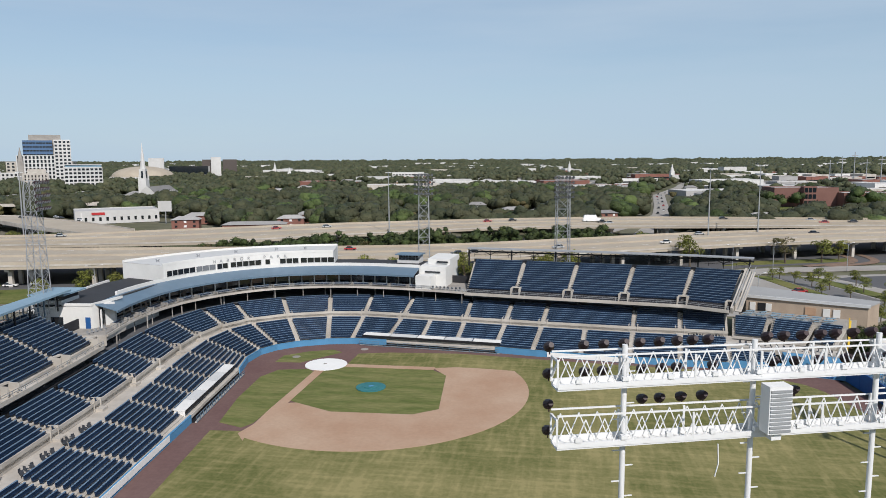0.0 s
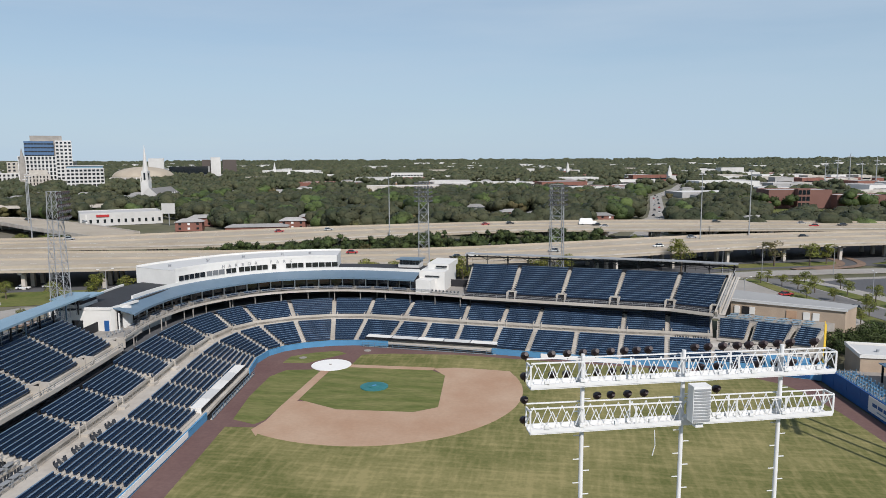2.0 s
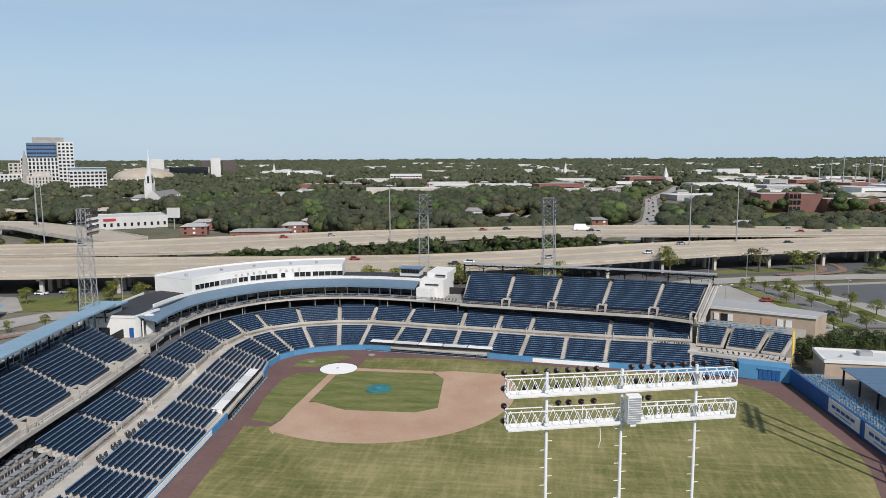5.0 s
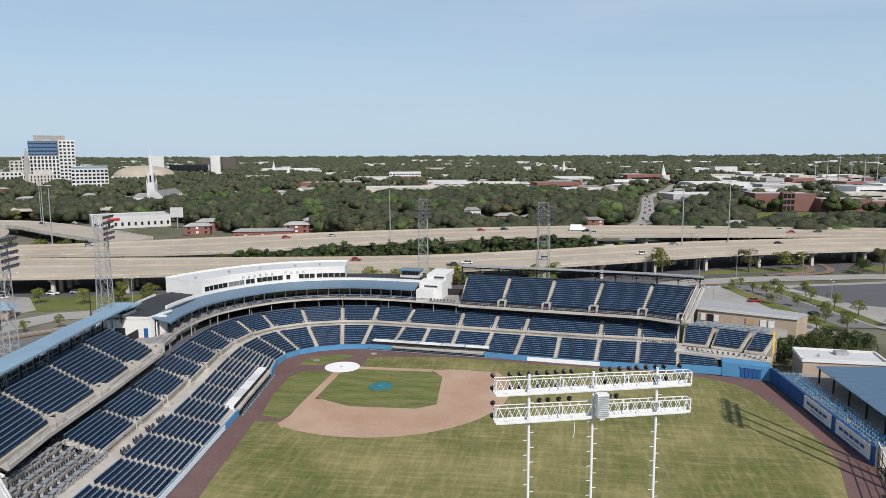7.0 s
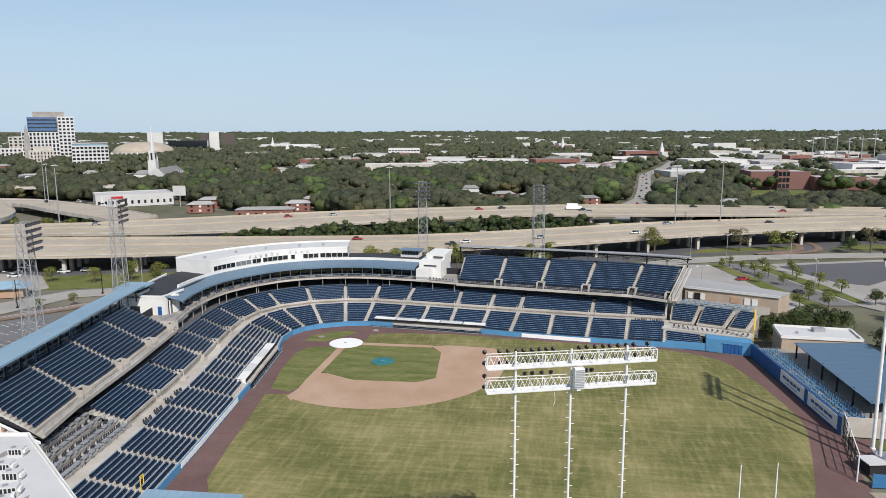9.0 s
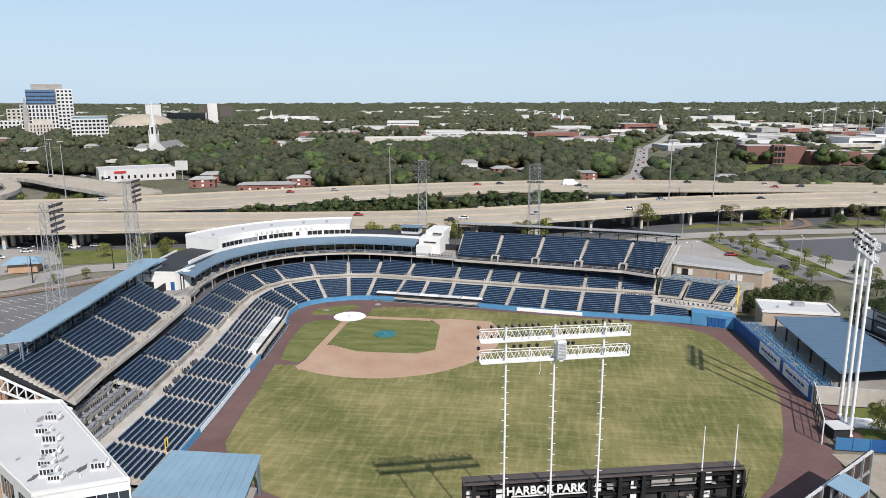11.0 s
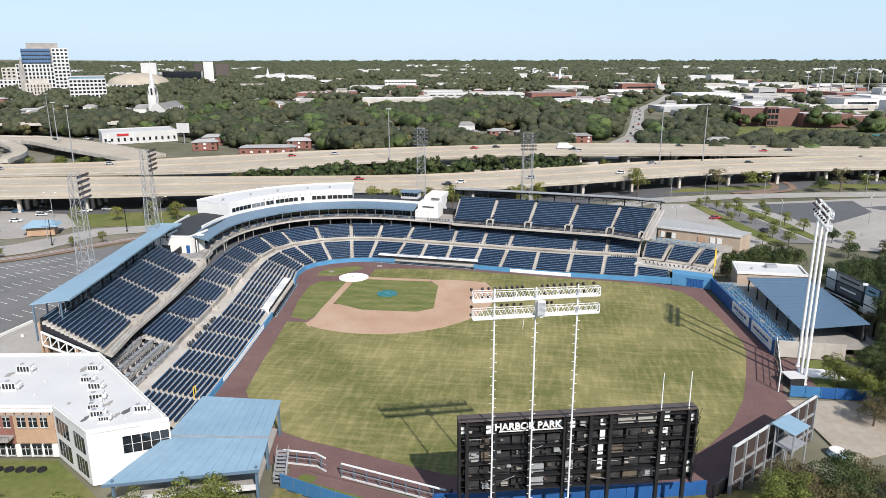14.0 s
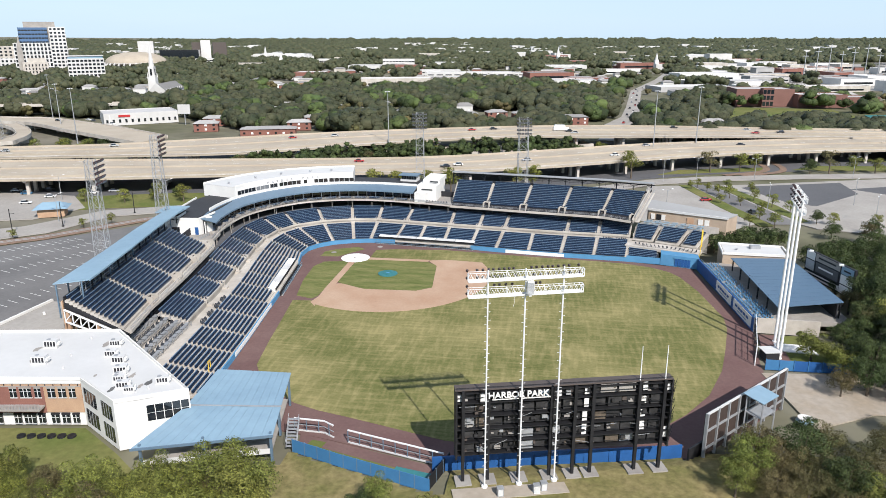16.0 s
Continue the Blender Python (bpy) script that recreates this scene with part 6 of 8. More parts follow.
# ---- elevated highways ----
def highway(name, near, far, z, label):
    """A viaduct between two edge lines: deck slab, parapets, joints and column bents."""
    h = tagged(new(name), label, "highway", kind="structure")
    part("deck", G().sweep(near, far, z - 1.7, z), ROADWAY, h)
    part("girder_face", G().sweep(off(near, -0.12), near, z - 0.75, z - 0.15), CONC, h, "pale outer girder")
    for ln, s in ((near, 1), (far, -1)):
        part("parapet", G().sweep(off(ln, -0.02 * s), off(ln, 0.35 * s), z - 0.1, z + 0.85), ROADWAY, h)
    mid = [lerp(a, b, 0.5) for a, b in zip(near, far)]
    part("median_barrier", G().sweep(off(mid, -0.15), off(mid, 0.15), z, z + 0.7), ROADWAY, h)
    for f in (0.06, 0.28, 0.72, 0.94):
        ln = [lerp(a, b, f) for a, b in zip(near, far)]
        g = G()
        for x, y, a in along(ln, 12.0):
            g.box(x, y, z - 0.01, z + 0.012, 3.0, 0.18, a)
        tagged(part("lane_paint", g, PAINT, h), kind="stuff")
    la, fa = along(near, 27.0), along(far, 27.0)
    for x, y, a in la:
        n = Vector((-math.sin(radians(a)), math.cos(radians(a))))
        for d in (3.5, 10, 17, 24):
            part("column", G().box(x + n.x * d, y + n.y * d, 0, z - 2.5, 1.3, 1.3, a), CONC, h)
        part("bent_cap", G().box(x + n.x * 13.5, y + n.y * 13.5, z - 2.6, z - 1.6, 1.5, 25, a), CONC, h)
    return h


N1 = smooth([(-420, -10), (-300, 28), (-168.6, 60.6), (-124, 71), (-80, 84), (14.4, 107), (63.7, 129), (118.5, 160.6), (178, 184), (240, 200), (420, 232)], 3)
N2 = smooth([(-440, 28), (-318, 64), (-190, 97), (-146, 106), (-94, 114.5), (-10, 132), (48, 160), (106, 193), (175, 218), (246, 238), (430, 270)], 3)
highway("highway_near", N1, N2, 8.0, "tan concrete elevated highway")
M1 = smooth([(-430, 30), (-310, 70), (-202.8, 104), (-153, 117), (-96, 134), (-27, 180.5), (32.4, 211), (96.5, 221), (192, 234), (260, 240), (430, 272)], 3)
M2 = smooth([(-440, 52), (-330, 90), (-221, 126), (-172, 143), (-135, 166), (-60, 210), (29.6, 247), (100, 262), (201, 263), (280, 268), (440, 300)], 3)
highway("highway_far", M1, M2, 9.2, "second tan concrete elevated highway behind the first")


def ramp(name, a, b, z, label):
    h = tagged(new(name), label, "ramp", kind="structure")
    part("deck", G().sweep(a, b, z - 1.2, z), ROADWAY, h)
    part("parapet", G().sweep(off(a, -0.3), a, z - 1.4, z + 0.8), CONC, h)
    part("parapet", G().sweep(b, off(b, 0.3), z - 1.4, z + 0.8), CONC, h)
    for x, y, g in along([lerp(p, q, 0.5) for p, q in zip(a, b)], 30):
        part("column", G().box(x, y, 0, z - 1.2, 1.2, 5.0, g), CONC, h)


ramp("ramp_left", smooth([(-420, 268), (-327, 253), (-298, 246), (-256, 220), (-222, 200), (-175, 172)], 3), smooth([(-430, 292), (-346, 277), (-305, 275), (-257, 252), (-224, 234), (-172, 200)], 3), 6.0, "tan concrete highway ramp")
ramp("ramp_loop", smooth([(-300, 130), (-252, 160), (-250, 172), (-258, 192), (-277, 217), (-308, 245)], 3), smooth([(-308, 142), (-268, 170), (-264, 180), (-270, 196), (-290, 218), (-316, 238)], 3), 6.0, "curved tan loop ramp")
ramp("ramp_between", smooth([(-60, 184), (-30, 182), (3.9, 180), (48.9, 198), (81, 224)], 3), smooth([(-64, 200), (-34, 200), (0.6, 198), (45, 214), (76, 236)], 3), 3.0, "pale lower road between the highways")
ramp("flyover", [(-430, 318), (-362, 334), (-300, 352)], [(-434, 328), (-366, 344), (-304, 362)], 9.5, "grey flyover bridge in the distance")

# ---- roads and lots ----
# dark layer that paints the viaducts' shade onto the ground
patch("ground_under_highways", [(-420, -40), (-160, 52), (-80, 76), (20, 98), (70, 122), (130, 155), (240, 190), (430, 225), (430, 300), (200, 262), (100, 258), (0, 236), (-100, 200), (-180, 140), (-420, 90)], -0.02, ASPHALTSHADE, "ground beneath the highways with their shade painted dark", "ground")
patch("lawn_left", [(-260, 20), (-140, 64), (-100, 78), (-60, 84), (-60, 62), (-110, 50), (-180, 20)], 0.05, LAWN, "mown verge beside the highway", "grass")
patch("lot_far_left", [(-260, 52), (-176, 68), (-140, 66), (-122, 47), (-130, 28), (-180, 10), (-260, 0)], 0.09, PALEPAVE, "pale parking lot beside the highway", "parking lot")
patch("road_left", [(-260, -60), (-150, 2), (-126, 18), (-112, 44), (-60, 70), (60, 96), (60, 88), (-55, 62), (-104, 36), (-112, 12), (-140, -14), (-250, -80)], 0.13, PALEPAVE, "pale road behind the stadium", "road")
patch("railway_left", [(-240, -84), (-140, -16), (-112, 8), (-90, 36), (-40, 60), (-38, 57), (-86, 33), (-107, 5), (-136, -20), (-236, -90)], 0.17, RAILBED, "brown railway bed with track", "railway")
for d in (0.0, 1.45):
    ln = off([(-238, -87), (-138, -18), (-109.5, 6.5), (-88, 34.5), (-39, 58.5)], d - 0.7)
    setting("rail_track", G().sweep(ln, off(ln, 0.14), 0.15, 0.32), STEEL, "steel rail", "rail")
patch("lot_left", [(-200, -70), (-136, -24), (-108, 2), (-84, 28), (-60, 40), (-56, -20), (-50, -80), (-120, -110)], 0.07, ASPHALT, "dark asphalt parking lot with white bays", "parking lot")
bays = G()
for r in range(5):
    p, q = lerp((-80, -60), (-132, -30), r / 4.0), lerp((-58, 4), (-96, 6), r / 4.0)
    for k in range(24):
        c = lerp(p, q, k / 23)
        bays.box(c[0], c[1], 0.0, 0.085, 4.6, 0.13, -19)
tagged(part("bay_lines", bays, PAINT), "white parking bay lines", "markings", kind="stuff")
patch("lot_right", [(88, 60), (96, 100), (100, 122), (140, 130), (215, 156), (300, 150), (300, 20), (150, 56), (140, 70), (118, 48)], 0.07, PALEPAVE, "large pale parking lot", "parking lot")
patch("lot_right_dark", [(140, 124), (146, 128), (187, 142), (186, 118), (161, 92), (152, 96)], 0.11, ASPHALTSHADE, "darker repaved part of the parking lot", "parking lot")
patch("lot_right_dark", [(186, 128), (215, 140), (240, 130), (205, 112)], 0.11, ASPHALTSHADE, "darker repaved part of the parking lot", "parking lot")
patch("road_right", [(60, 104), (103, 137), (130, 148), (171, 159), (217, 169), (320, 180), (320, 168), (217, 158), (172, 149), (132, 138), (104, 126), (66, 94)], 0.14, PALEPAVE, "pale road beyond the parking lot", "road")
patch("drive_right", [(120, 128), (128, 128), (139, 86), (146, 62), (136, 60), (129, 84)], 0.15, ASPHALT, "grey drive through the parking lot", "road")
patch("verge_right", [(114, 126), (119, 126), (129, 84), (136, 58), (131, 57), (123, 84)], 0.19, LAWN, "narrow planted verge", "grass")
patch("verge_right", [(129, 126), (135, 124), (146, 90), (150, 66), (147, 64), (140, 88)], 0.19, LAWN, "narrow planted verge", "grass")
patch("lawn_right", [(108, 150), (160, 168), (165, 178), (120, 164)], 0.10, LAWN, "green verge below the highway", "grass")
patch("lawn_right", [(175, 172), (320, 186), (320, 200), (190, 186)], 0.10, LAWN, "green verge below the highway", "grass")
for cx in (160, 168):
    ln = smooth([(cx - 20, 152), (cx, 164), (cx + 6, 178), (cx + 4, 200)], 6)
    setting("tram_track", G().sweep(ln, off(ln, 3.2), 0.0, 0.18), RAILBED, "brown tram track bed", "railway")
STREET = [(85, 262), (104, 345), (122, 480), (145, 680), (198, 890), (262, 1200), (350, 1700)]
setting("road_street", G().sweep(STREET, [(x + 11 + 0.002 * y, y) for x, y in STREET], -0.1, 0.12), PALEPAVE, "long town street lined with trees", "road")
street = [(60, 258), (90, 330), (130, 460), (160, 540)]
setting("road_street_side", G().sweep(street, [(x + 9, y) for x, y in street], -0.1, 0.14), PALEPAVE, "narrow town street", "road")
patch("school_lawn", [(188, 330), (250, 372), (300, 400), (300, 486), (222, 494), (196, 420)], 0.08, LAWN, "green playing field by the school", "grass")
patch("park_lawn", [(190, 620), (260, 640), (280, 740), (205, 730)], 0.08, LAWN, "green park lawn", "grass")
patch("sports_court", [(300, 380), (380, 395), (390, 450), (310, 440)], 0.12, TEAL, "faded green sports court", "court")
patch("yard_industrial", [(300, 700), (800, 760), (1000, 1500), (420, 1500), (330, 1050)], 0.03, PALEPAVE, "pale industrial yards", "ground")


def street_x(y):
    return float(np.interp(y, [q[1] for q in STREET], [q[0] for q in STREET])) + 6


# ---- vehicles ----
CARS = {}


def car(kind, paint):
    """A parked car or lorry at the origin, heading along +x."""
    long, wide, high = {"car": (4.5, 1.8, 1.45), "van": (5.6, 2.0, 2.3), "truck": (9.0, 2.5, 3.4)}[kind]
    name = {"car": "car", "van": "van", "truck": "box_truck"}[kind]
    c = thing(name, f"{paint[0]} {name.replace('_', ' ')} on the pavement", name.replace("_", " "), name + "s on the roads")
    m = CARS.setdefault(paint[0], mat(paint[0] + " car paint", paint[1], 0.35, 0.03, spec=0.6))
    h1 = high * 0.55
    g = G().prism([(-long / 2, -wide / 2), (long / 2 - 0.3, -wide / 2), (long / 2, -wide / 3), (long / 2, wide / 3), (long / 2 - 0.3, wide / 2), (-long / 2, wide / 2)], 0.35, h1)
    part("body", g, m, c)
    x0, x1 = (-long * 0.40, long * 0.22) if kind == "car" else (-long / 2 + 0.1, long * 0.30)
    w = wide / 2 - 0.1
    cab = G().hexa([(x0, -w, h1), (x1, -w, h1), (x1, w, h1), (x0, w, h1), (x0 + 0.5, -w + 0.2, high), (x1 - 0.7, -w + 0.2, high), (x1 - 0.7, w - 0.2, high), (x0 + 0.5, w - 0.2, high)])
    part("cabin", cab, WINDOW if kind == "car" else m, c)
    part("roof", G().box((x0 + x1 - 0.2) / 2, 0, high, high + 0.05, x1 - x0 - 1.3, wide - 0.65), m, c)
    for sx in (-0.31, 0.31):
        for sy in (-1, 1):
            part("wheel", G().tube((long * sx, sy * (wide / 2 - 0.22), 0.33), (long * sx, sy * (wide / 2 + 0.01), 0.33), 0.33, 0.33, 12), BLACKSTEEL, c)
    return c


PAINTS = [("white", (0.75, 0.75, 0.74)), ("dark grey", (0.05, 0.05, 0.055)), ("red", (0.42, 0.03, 0.03)), ("silver", (0.42, 0.43, 0.44)), ("black", (0.02, 0.02, 0.02)), ("blue", (0.03, 0.13, 0.25))]
FLEET = {}
rng = random.Random(21)


def park(kind, k, x, y, z, deg):
    if (kind, k) not in FLEET:
        FLEET[kind, k] = car(kind, PAINTS[k])
        FLEET[kind, k].matrix_basis = pose(x, y, z, 0, 0, deg)
    else:
        copy_thing(FLEET[kind, k], pose(x, y, z, 0, 0, deg))


for near, far, z in ((N1, N2, 8.0), (M1, M2, 9.2)):
    for f in (0.18, 0.38, 0.62, 0.83):
        ln = [lerp(a, b, f) for a, b in zip(near, far)]
        for x, y, a in along(ln, 41.0):
            if -260 < x < 300 and rng.random() < 0.19:
                kind = rng.choice(["car", "car", "car", "van"])
                park(kind, rng.randrange(5), x + rng.uniform(-12, 12) * math.cos(radians(a)), y + rng.uniform(-12, 12) * math.sin(radians(a)) * 0.2, z + 0.01, a + (180 if f < 0.5 else 0))
park("truck", 0, 62, 236, 9.21, 8)
park("car", 2, 119.9, 95.4, 0.1, 15)
park("car", 1, 133, 76, 0.2, 100)
for x, y, k in ((-148, 62, 0), (-162, 66, 5), (-170, 70, 3), (-150, 50, 0), (-135, 72, 0), (-128, 76, 3), (-158, 75, 4)):
    park("car", k, x, y, 0.1, 15)
for x, y, k in ((-270, 268, 0), (-262, 262, 1), (-240, 250, 0), (-290, 262, 4)):
    park("car", k, x, y, 6.02, -25)
for k in range(16):
    park("car", k % 5, street_x(300 + 28 * k) - 2 + 4 * (k % 2), 300 + 28 * k, 0.14, 80)


# ---- street furniture ----
def lamp_post(x, y, z, h, deg, arms=2, label="grey street lamp with two arms"):
    l = thing("street_lamp", label, "street lamp", "street lamps")
    part("pole", G().tube((x, y, z), (x, y, z + h), 0.14, 0.08, 8), STEEL, l)
    d = Vector((math.cos(radians(deg)), math.sin(radians(deg))))
    for s in (1, -1)[:arms]:
        part("arm", G().tube((x, y, z + h - 0.1), (x + d.x * 1.8 * s, y + d.y * 1.8 * s, z + h + 0.5), 0.06, 0.05, 6), STEEL, l)
        part("lamp", G().box(x + d.x * 2.1 * s, y + d.y * 2.1 * s, z + h + 0.42, z + h + 0.58, 0.8, 0.35, deg), WHITESTEEL, l)


for x, y, d in ((-118, 26, 40), (-92, 56, 40), (-140, 58, 20), (-66, 66, 30), (108, 132, 20), (140, 82, 80), (176, 96, 60), (150, 142, 20), (196, 152, 20), (172, 66, 60), (100, 66, 30), (124, 140, 20), (212, 110, 30)):
    lamp_post(x, y, 0, 10, d)
for x, y, h in ((134.2, 203, 38), (109.8, 187, 37), (-276, 246, 33), (-203, 160, 37), (-30, 176, 36), (240, 205, 36), (-345, 330, 34)):
    l = thing("high_mast_lamp", "tall grey high-mast highway lamp", "street lamp", "high-mast lamps")
    part("pole", G().tube((x, y, 0), (x, y, h), 0.36, 0.16, 10), STEEL, l)
    part("ring", G().tube((x, y, h - 0.3), (x, y, h), 0.9, 0.9, 12), STEEL, l)
    for k in range(6):
        a = radians(60 * k)
        part("lamp", G().box(x + 1.2 * math.cos(a), y + 1.2 * math.sin(a), h - 0.5, h - 0.2, 0.5, 0.5, 60 * k), WHITESTEEL, l)
for x, y in ((-112, 20), (-98, 42), (-122, 8)):
    l = thing("tram_pole", "black catenary pole beside the railway", "pole", "catenary poles")
    part("pole", G().tube((x, y, 0), (x, y, 9), 0.16, 0.12, 8), BLACKSTEEL, l)
    part("arm", G().beam((x, y, 7.6), (x + 3, y - 1.5, 7.9), 0.1), BLACKSTEEL, l)
    part("base", G().box(x, y, 0, 0.5, 0.6, 0.6), BLACKSTEEL, l)
kio = thing("station_kiosk", "small tan brick kiosk with a hipped pale blue roof", "kiosk")
part("body", G().box(-126.5, 34.5, 0, 3.2, 9.0, 6.0, 25), TANBRICK, kio)
c, s = math.cos(radians(25)), math.sin(radians(25))
q = [(-126.5 + x * c - y * s, 34.5 + x * s + y * c) for x, y in ((-6, -4.4), (6, -4.4), (6, 4.4), (-6, 4.4), (-3, 0), (3, 0))]
g = G()
g.face((*q[0], 3.2), (*q[1], 3.2), (*q[5], 5.2), (*q[4], 5.2)).face((*q[1], 3.2), (*q[2], 3.2), (*q[5], 5.2)).face((*q[2], 3.2), (*q[3], 3.2), (*q[4], 5.2), (*q[5], 5.2)).face((*q[3], 3.2), (*q[0], 3.2), (*q[4], 5.2)).face(*[(*p, 3.2) for p in q[:4]])
part("roof", g, BLUEROOF, kio)
for k in range(4):
    part("window", G().box(-129 + 1.9 * k, 30.2 + 0.9 * k, 1.0, 2.4, 1.1, 0.1, 25), WINDOW, kio)


# ---- town buildings ----
def block(name, label, cat, x, y, w, d, h, deg, wall, roof, floors=0, bays=0, side=0, glass=WINDOW, group="", z0=0.0, frac=(0.5, 0.55)):
    """A flat-roofed building with windows on its front (-y) and right (+x) faces."""
    b = thing(name, label, cat, group)
    b.matrix_basis = pose(x, y, z0, 0, 0, deg)
    part("wall", G().box(0, 0, 0, h, w, d), wall, b)
    part("roof", G().box(0, 0, h, h + 0.3, w - 1.0, d - 1.0), roof, b)
    part("parapet", G().box(0, -d / 2 + 0.2, h, h + 0.8, w, 0.4).box(0, d / 2 - 0.2, h, h + 0.8, w, 0.4).box(-w / 2 + 0.2, 0, h, h + 0.8, 0.4, d - 0.8).box(w / 2 - 0.2, 0, h, h + 0.8, 0.4, d - 0.8), wall, b)
    fh = h / max(floors, 1)
    pane_f = G().box(0, 0, 0, fh * frac[1], w / max(bays, 1) * frac[0], 0.3).mesh("window")
    pane_s = G().box(0, 0, 0, fh * frac[1], 0.3, d / max(side, 1) * frac[0]).mesh("window")
    for f in range(floors):
        z = fh * (f + 0.25)
        for k in range(bays):
            o = part("window", pane_f, glass, b)
            o.location = (w * ((k + 0.5) / bays - 0.5), -d / 2, z)
        for k in range(side):
            o = part("window", pane_s, glass, b)
            o.location = (w / 2, d * ((k + 0.5) / side - 0.5), z)
    return b


block("office_tower", "tall white office tower with a grid of large windows", "tower", -770, 930, 24, 40, 75, 38, CITYWHITE, CITYROOF, 13, 4, 6, frac=(0.62, 0.55))
block("tower_penthouse", "grey rooftop storey of the office tower", "tower", -790, 916, 46, 16, 83, 38, GREYCONC, CITYROOF, 0, 0, 0)
block("glass_tower", "blue glass office block beside the white tower", "tower", -795, 905, 42, 18, 74, 38, BLUEGLASS, CITYROOF, 12, 9, 4, glass=WINDOW, frac=(0.9, 0.35))
block("tower_podium", "white office block with a grid of tall windows", "building", -792, 895, 54, 14, 50, 38, CITYWHITE, CITYROOF, 8, 10, 4, frac=(0.55, 0.7))
hb = block("hotel_block", "pale concrete hotel block with deep window openings", "building", -566, 701, 44, 26, 33, 36, CITYWHITE, CITYROOF, 7, 9, 5, frac=(0.68, 0.55))
part("glazed_storey", G().box(0, 0, 33.0, 36.5, 42, 24), BLUEROOF, hb, "turquoise glazed top storey")
part("flat_roof", G().box(0, 0, 36.5, 37.3, 44, 26), CITYWHITE, hb)
block("red_podium", "red brick building below the hotel", "building", -562, 686, 42, 8, 8, 36, REDBRICK, CITYROOF, 2, 8, 2)
sp_ = thing("spired_hall", "pinkish stone hall with a slim dark spire", "building")
sp_.matrix_basis = pose(-722, 806, 0, 0, 0, 38)
part("hall", G().box(0, 0, 0, 24, 34, 22), CONC, sp_)
part("stepped_top", G().box(2, 0, 24, 30, 24, 16), CONC, sp_)
part("tower", G().box(-18, 2, 0, 40, 8, 8), GREYCONC, sp_)
part("spire", G().tube((-18, 2, 40), (-18, 2, 62), 4.4, 0.2, 8), GREYCONC, sp_)
for f_ in range(4):
    for k_ in range(7):
        part("window", G().box(-13 + 4.4 * k_, -11.05, 3 + 5 * f_, 6.2 + 5 * f_, 1.6, 0.2), WINDOW, sp_)
block("civic_building", "long pale civic building", "building", -930, 1040, 120, 30, 20, 34, CITYWHITE, CITYROOF, 3, 18, 4)
block("civic_building", "long pale office building", "building", -1010, 1180, 120, 50, 40, 28, CONC, CITYROOF, 6, 14, 4)
block("brown_tower", "dark brown slab tower", "tower", -860, 1590, 28, 34, 42, 28, DARKBROWN, CITYROOF, 0, 0, 0)
block("white_core", "white concrete tower core", "tower", -834, 1582, 24, 34, 48, 28, CITYWHITE, CITYROOF, 0, 0, 0)
block("brown_tower", "dark brown slab tower", "tower", -806, 1602, 34, 34, 42, 28, DARKBROWN, CITYROOF, 0, 0, 0)
block("white_slab", "white slab block beyond the church", "building", -950, 1500, 36, 20, 46, 28, CITYWHITE, CITYROOF, 0, 0, 0)
block("glass_office", "dark glass office building", "building", -850, 1480, 90, 30, 26, 20, WINDOW, CITYROOF, 0, 0, 0)
# domed arena
dome = thing("arena", "round arena with a shallow tan concrete dome", "arena")
ax_, ay_ = -776, 1166
for k in range(10):
    r0, r1 = 58 * math.cos(k / 10 * math.pi / 2), 58 * math.cos((k + 1) / 10 * math.pi / 2)
    part("dome_ring", G().tube((ax_, ay_, 10 + 20 * math.sin(k / 10 * math.pi / 2)), (ax_, ay_, 10 + 20 * math.sin((k + 1) / 10 * math.pi / 2)), r0, max(r1, 0.5), 48), ROADWAY, dome)
part("drum", G().tube((ax_, ay_, 0), (ax_, ay_, 9), 50, 50, 48), GREYCONC, dome)
for k in range(36):
    a = radians(10 * k)
    part("buttress", G().beam((ax_ + 58 * math.cos(a), ay_ + 58 * math.sin(a), 10), (ax_ + 70 * math.cos(a), ay_ + 70 * math.sin(a), 0), 2.2), CITYWHITE, dome)
part("eave", G().tube((ax_, ay_, 8.4), (ax_, ay_, 10.5), 60, 60, 48), CONC, dome)
# church with a tall white steeple
ch = thing("church", "white church with a tall slender steeple and grey roof", "church")
ch.matrix_basis = pose(-322, 470, 0, 0, 0, 100)
part("nave", G().box(28, 10, 0, 10.5, 56, 16), CITYWHITE, ch)
part("aisle", G().box(28, 1.2, 0, 6.5, 50, 2.4).box(28, 18.8, 0, 6.5, 50, 2.4), CITYWHITE, ch)
part("roof", G().hexa([(-0.5, 1.4, 10.5), (56.5, 1.4, 10.5), (56.5, 18.6, 10.5), (-0.5, 18.6, 10.5), (-0.5, 9.6, 17.5), (54, 9.6, 17.5), (54, 10.4, 17.5), (-0.5, 10.4, 17.5)]), SHINGLE, ch, "dark grey slate roof")
part("gable", G().prism([(-1.0, 1.6), (-0.2, 1.6), (-0.2, 18.4), (-1.0, 18.4)], 0, 10.6).hexa([(-1.0, 1.6, 10.6), (-0.2, 1.6, 10.6), (-0.2, 18.4, 10.6), (-1.0, 18.4, 10.6), (-1.0, 9.6, 18.2), (-0.2, 9.6, 18.2), (-0.2, 10.4, 18.2), (-1.0, 10.4, 18.2)]), CITYWHITE, ch)
part("tower", G().box(6, 15, 0, 24, 7.5, 7.5), CITYWHITE, ch)
part("belfry", G().box(6, 15, 24, 34, 5.6, 5.6), CITYWHITE, ch)
part("spire", G().tube((6, 15, 34), (6, 15, 58), 2.7, 0.1, 8), CITYWHITE, ch)
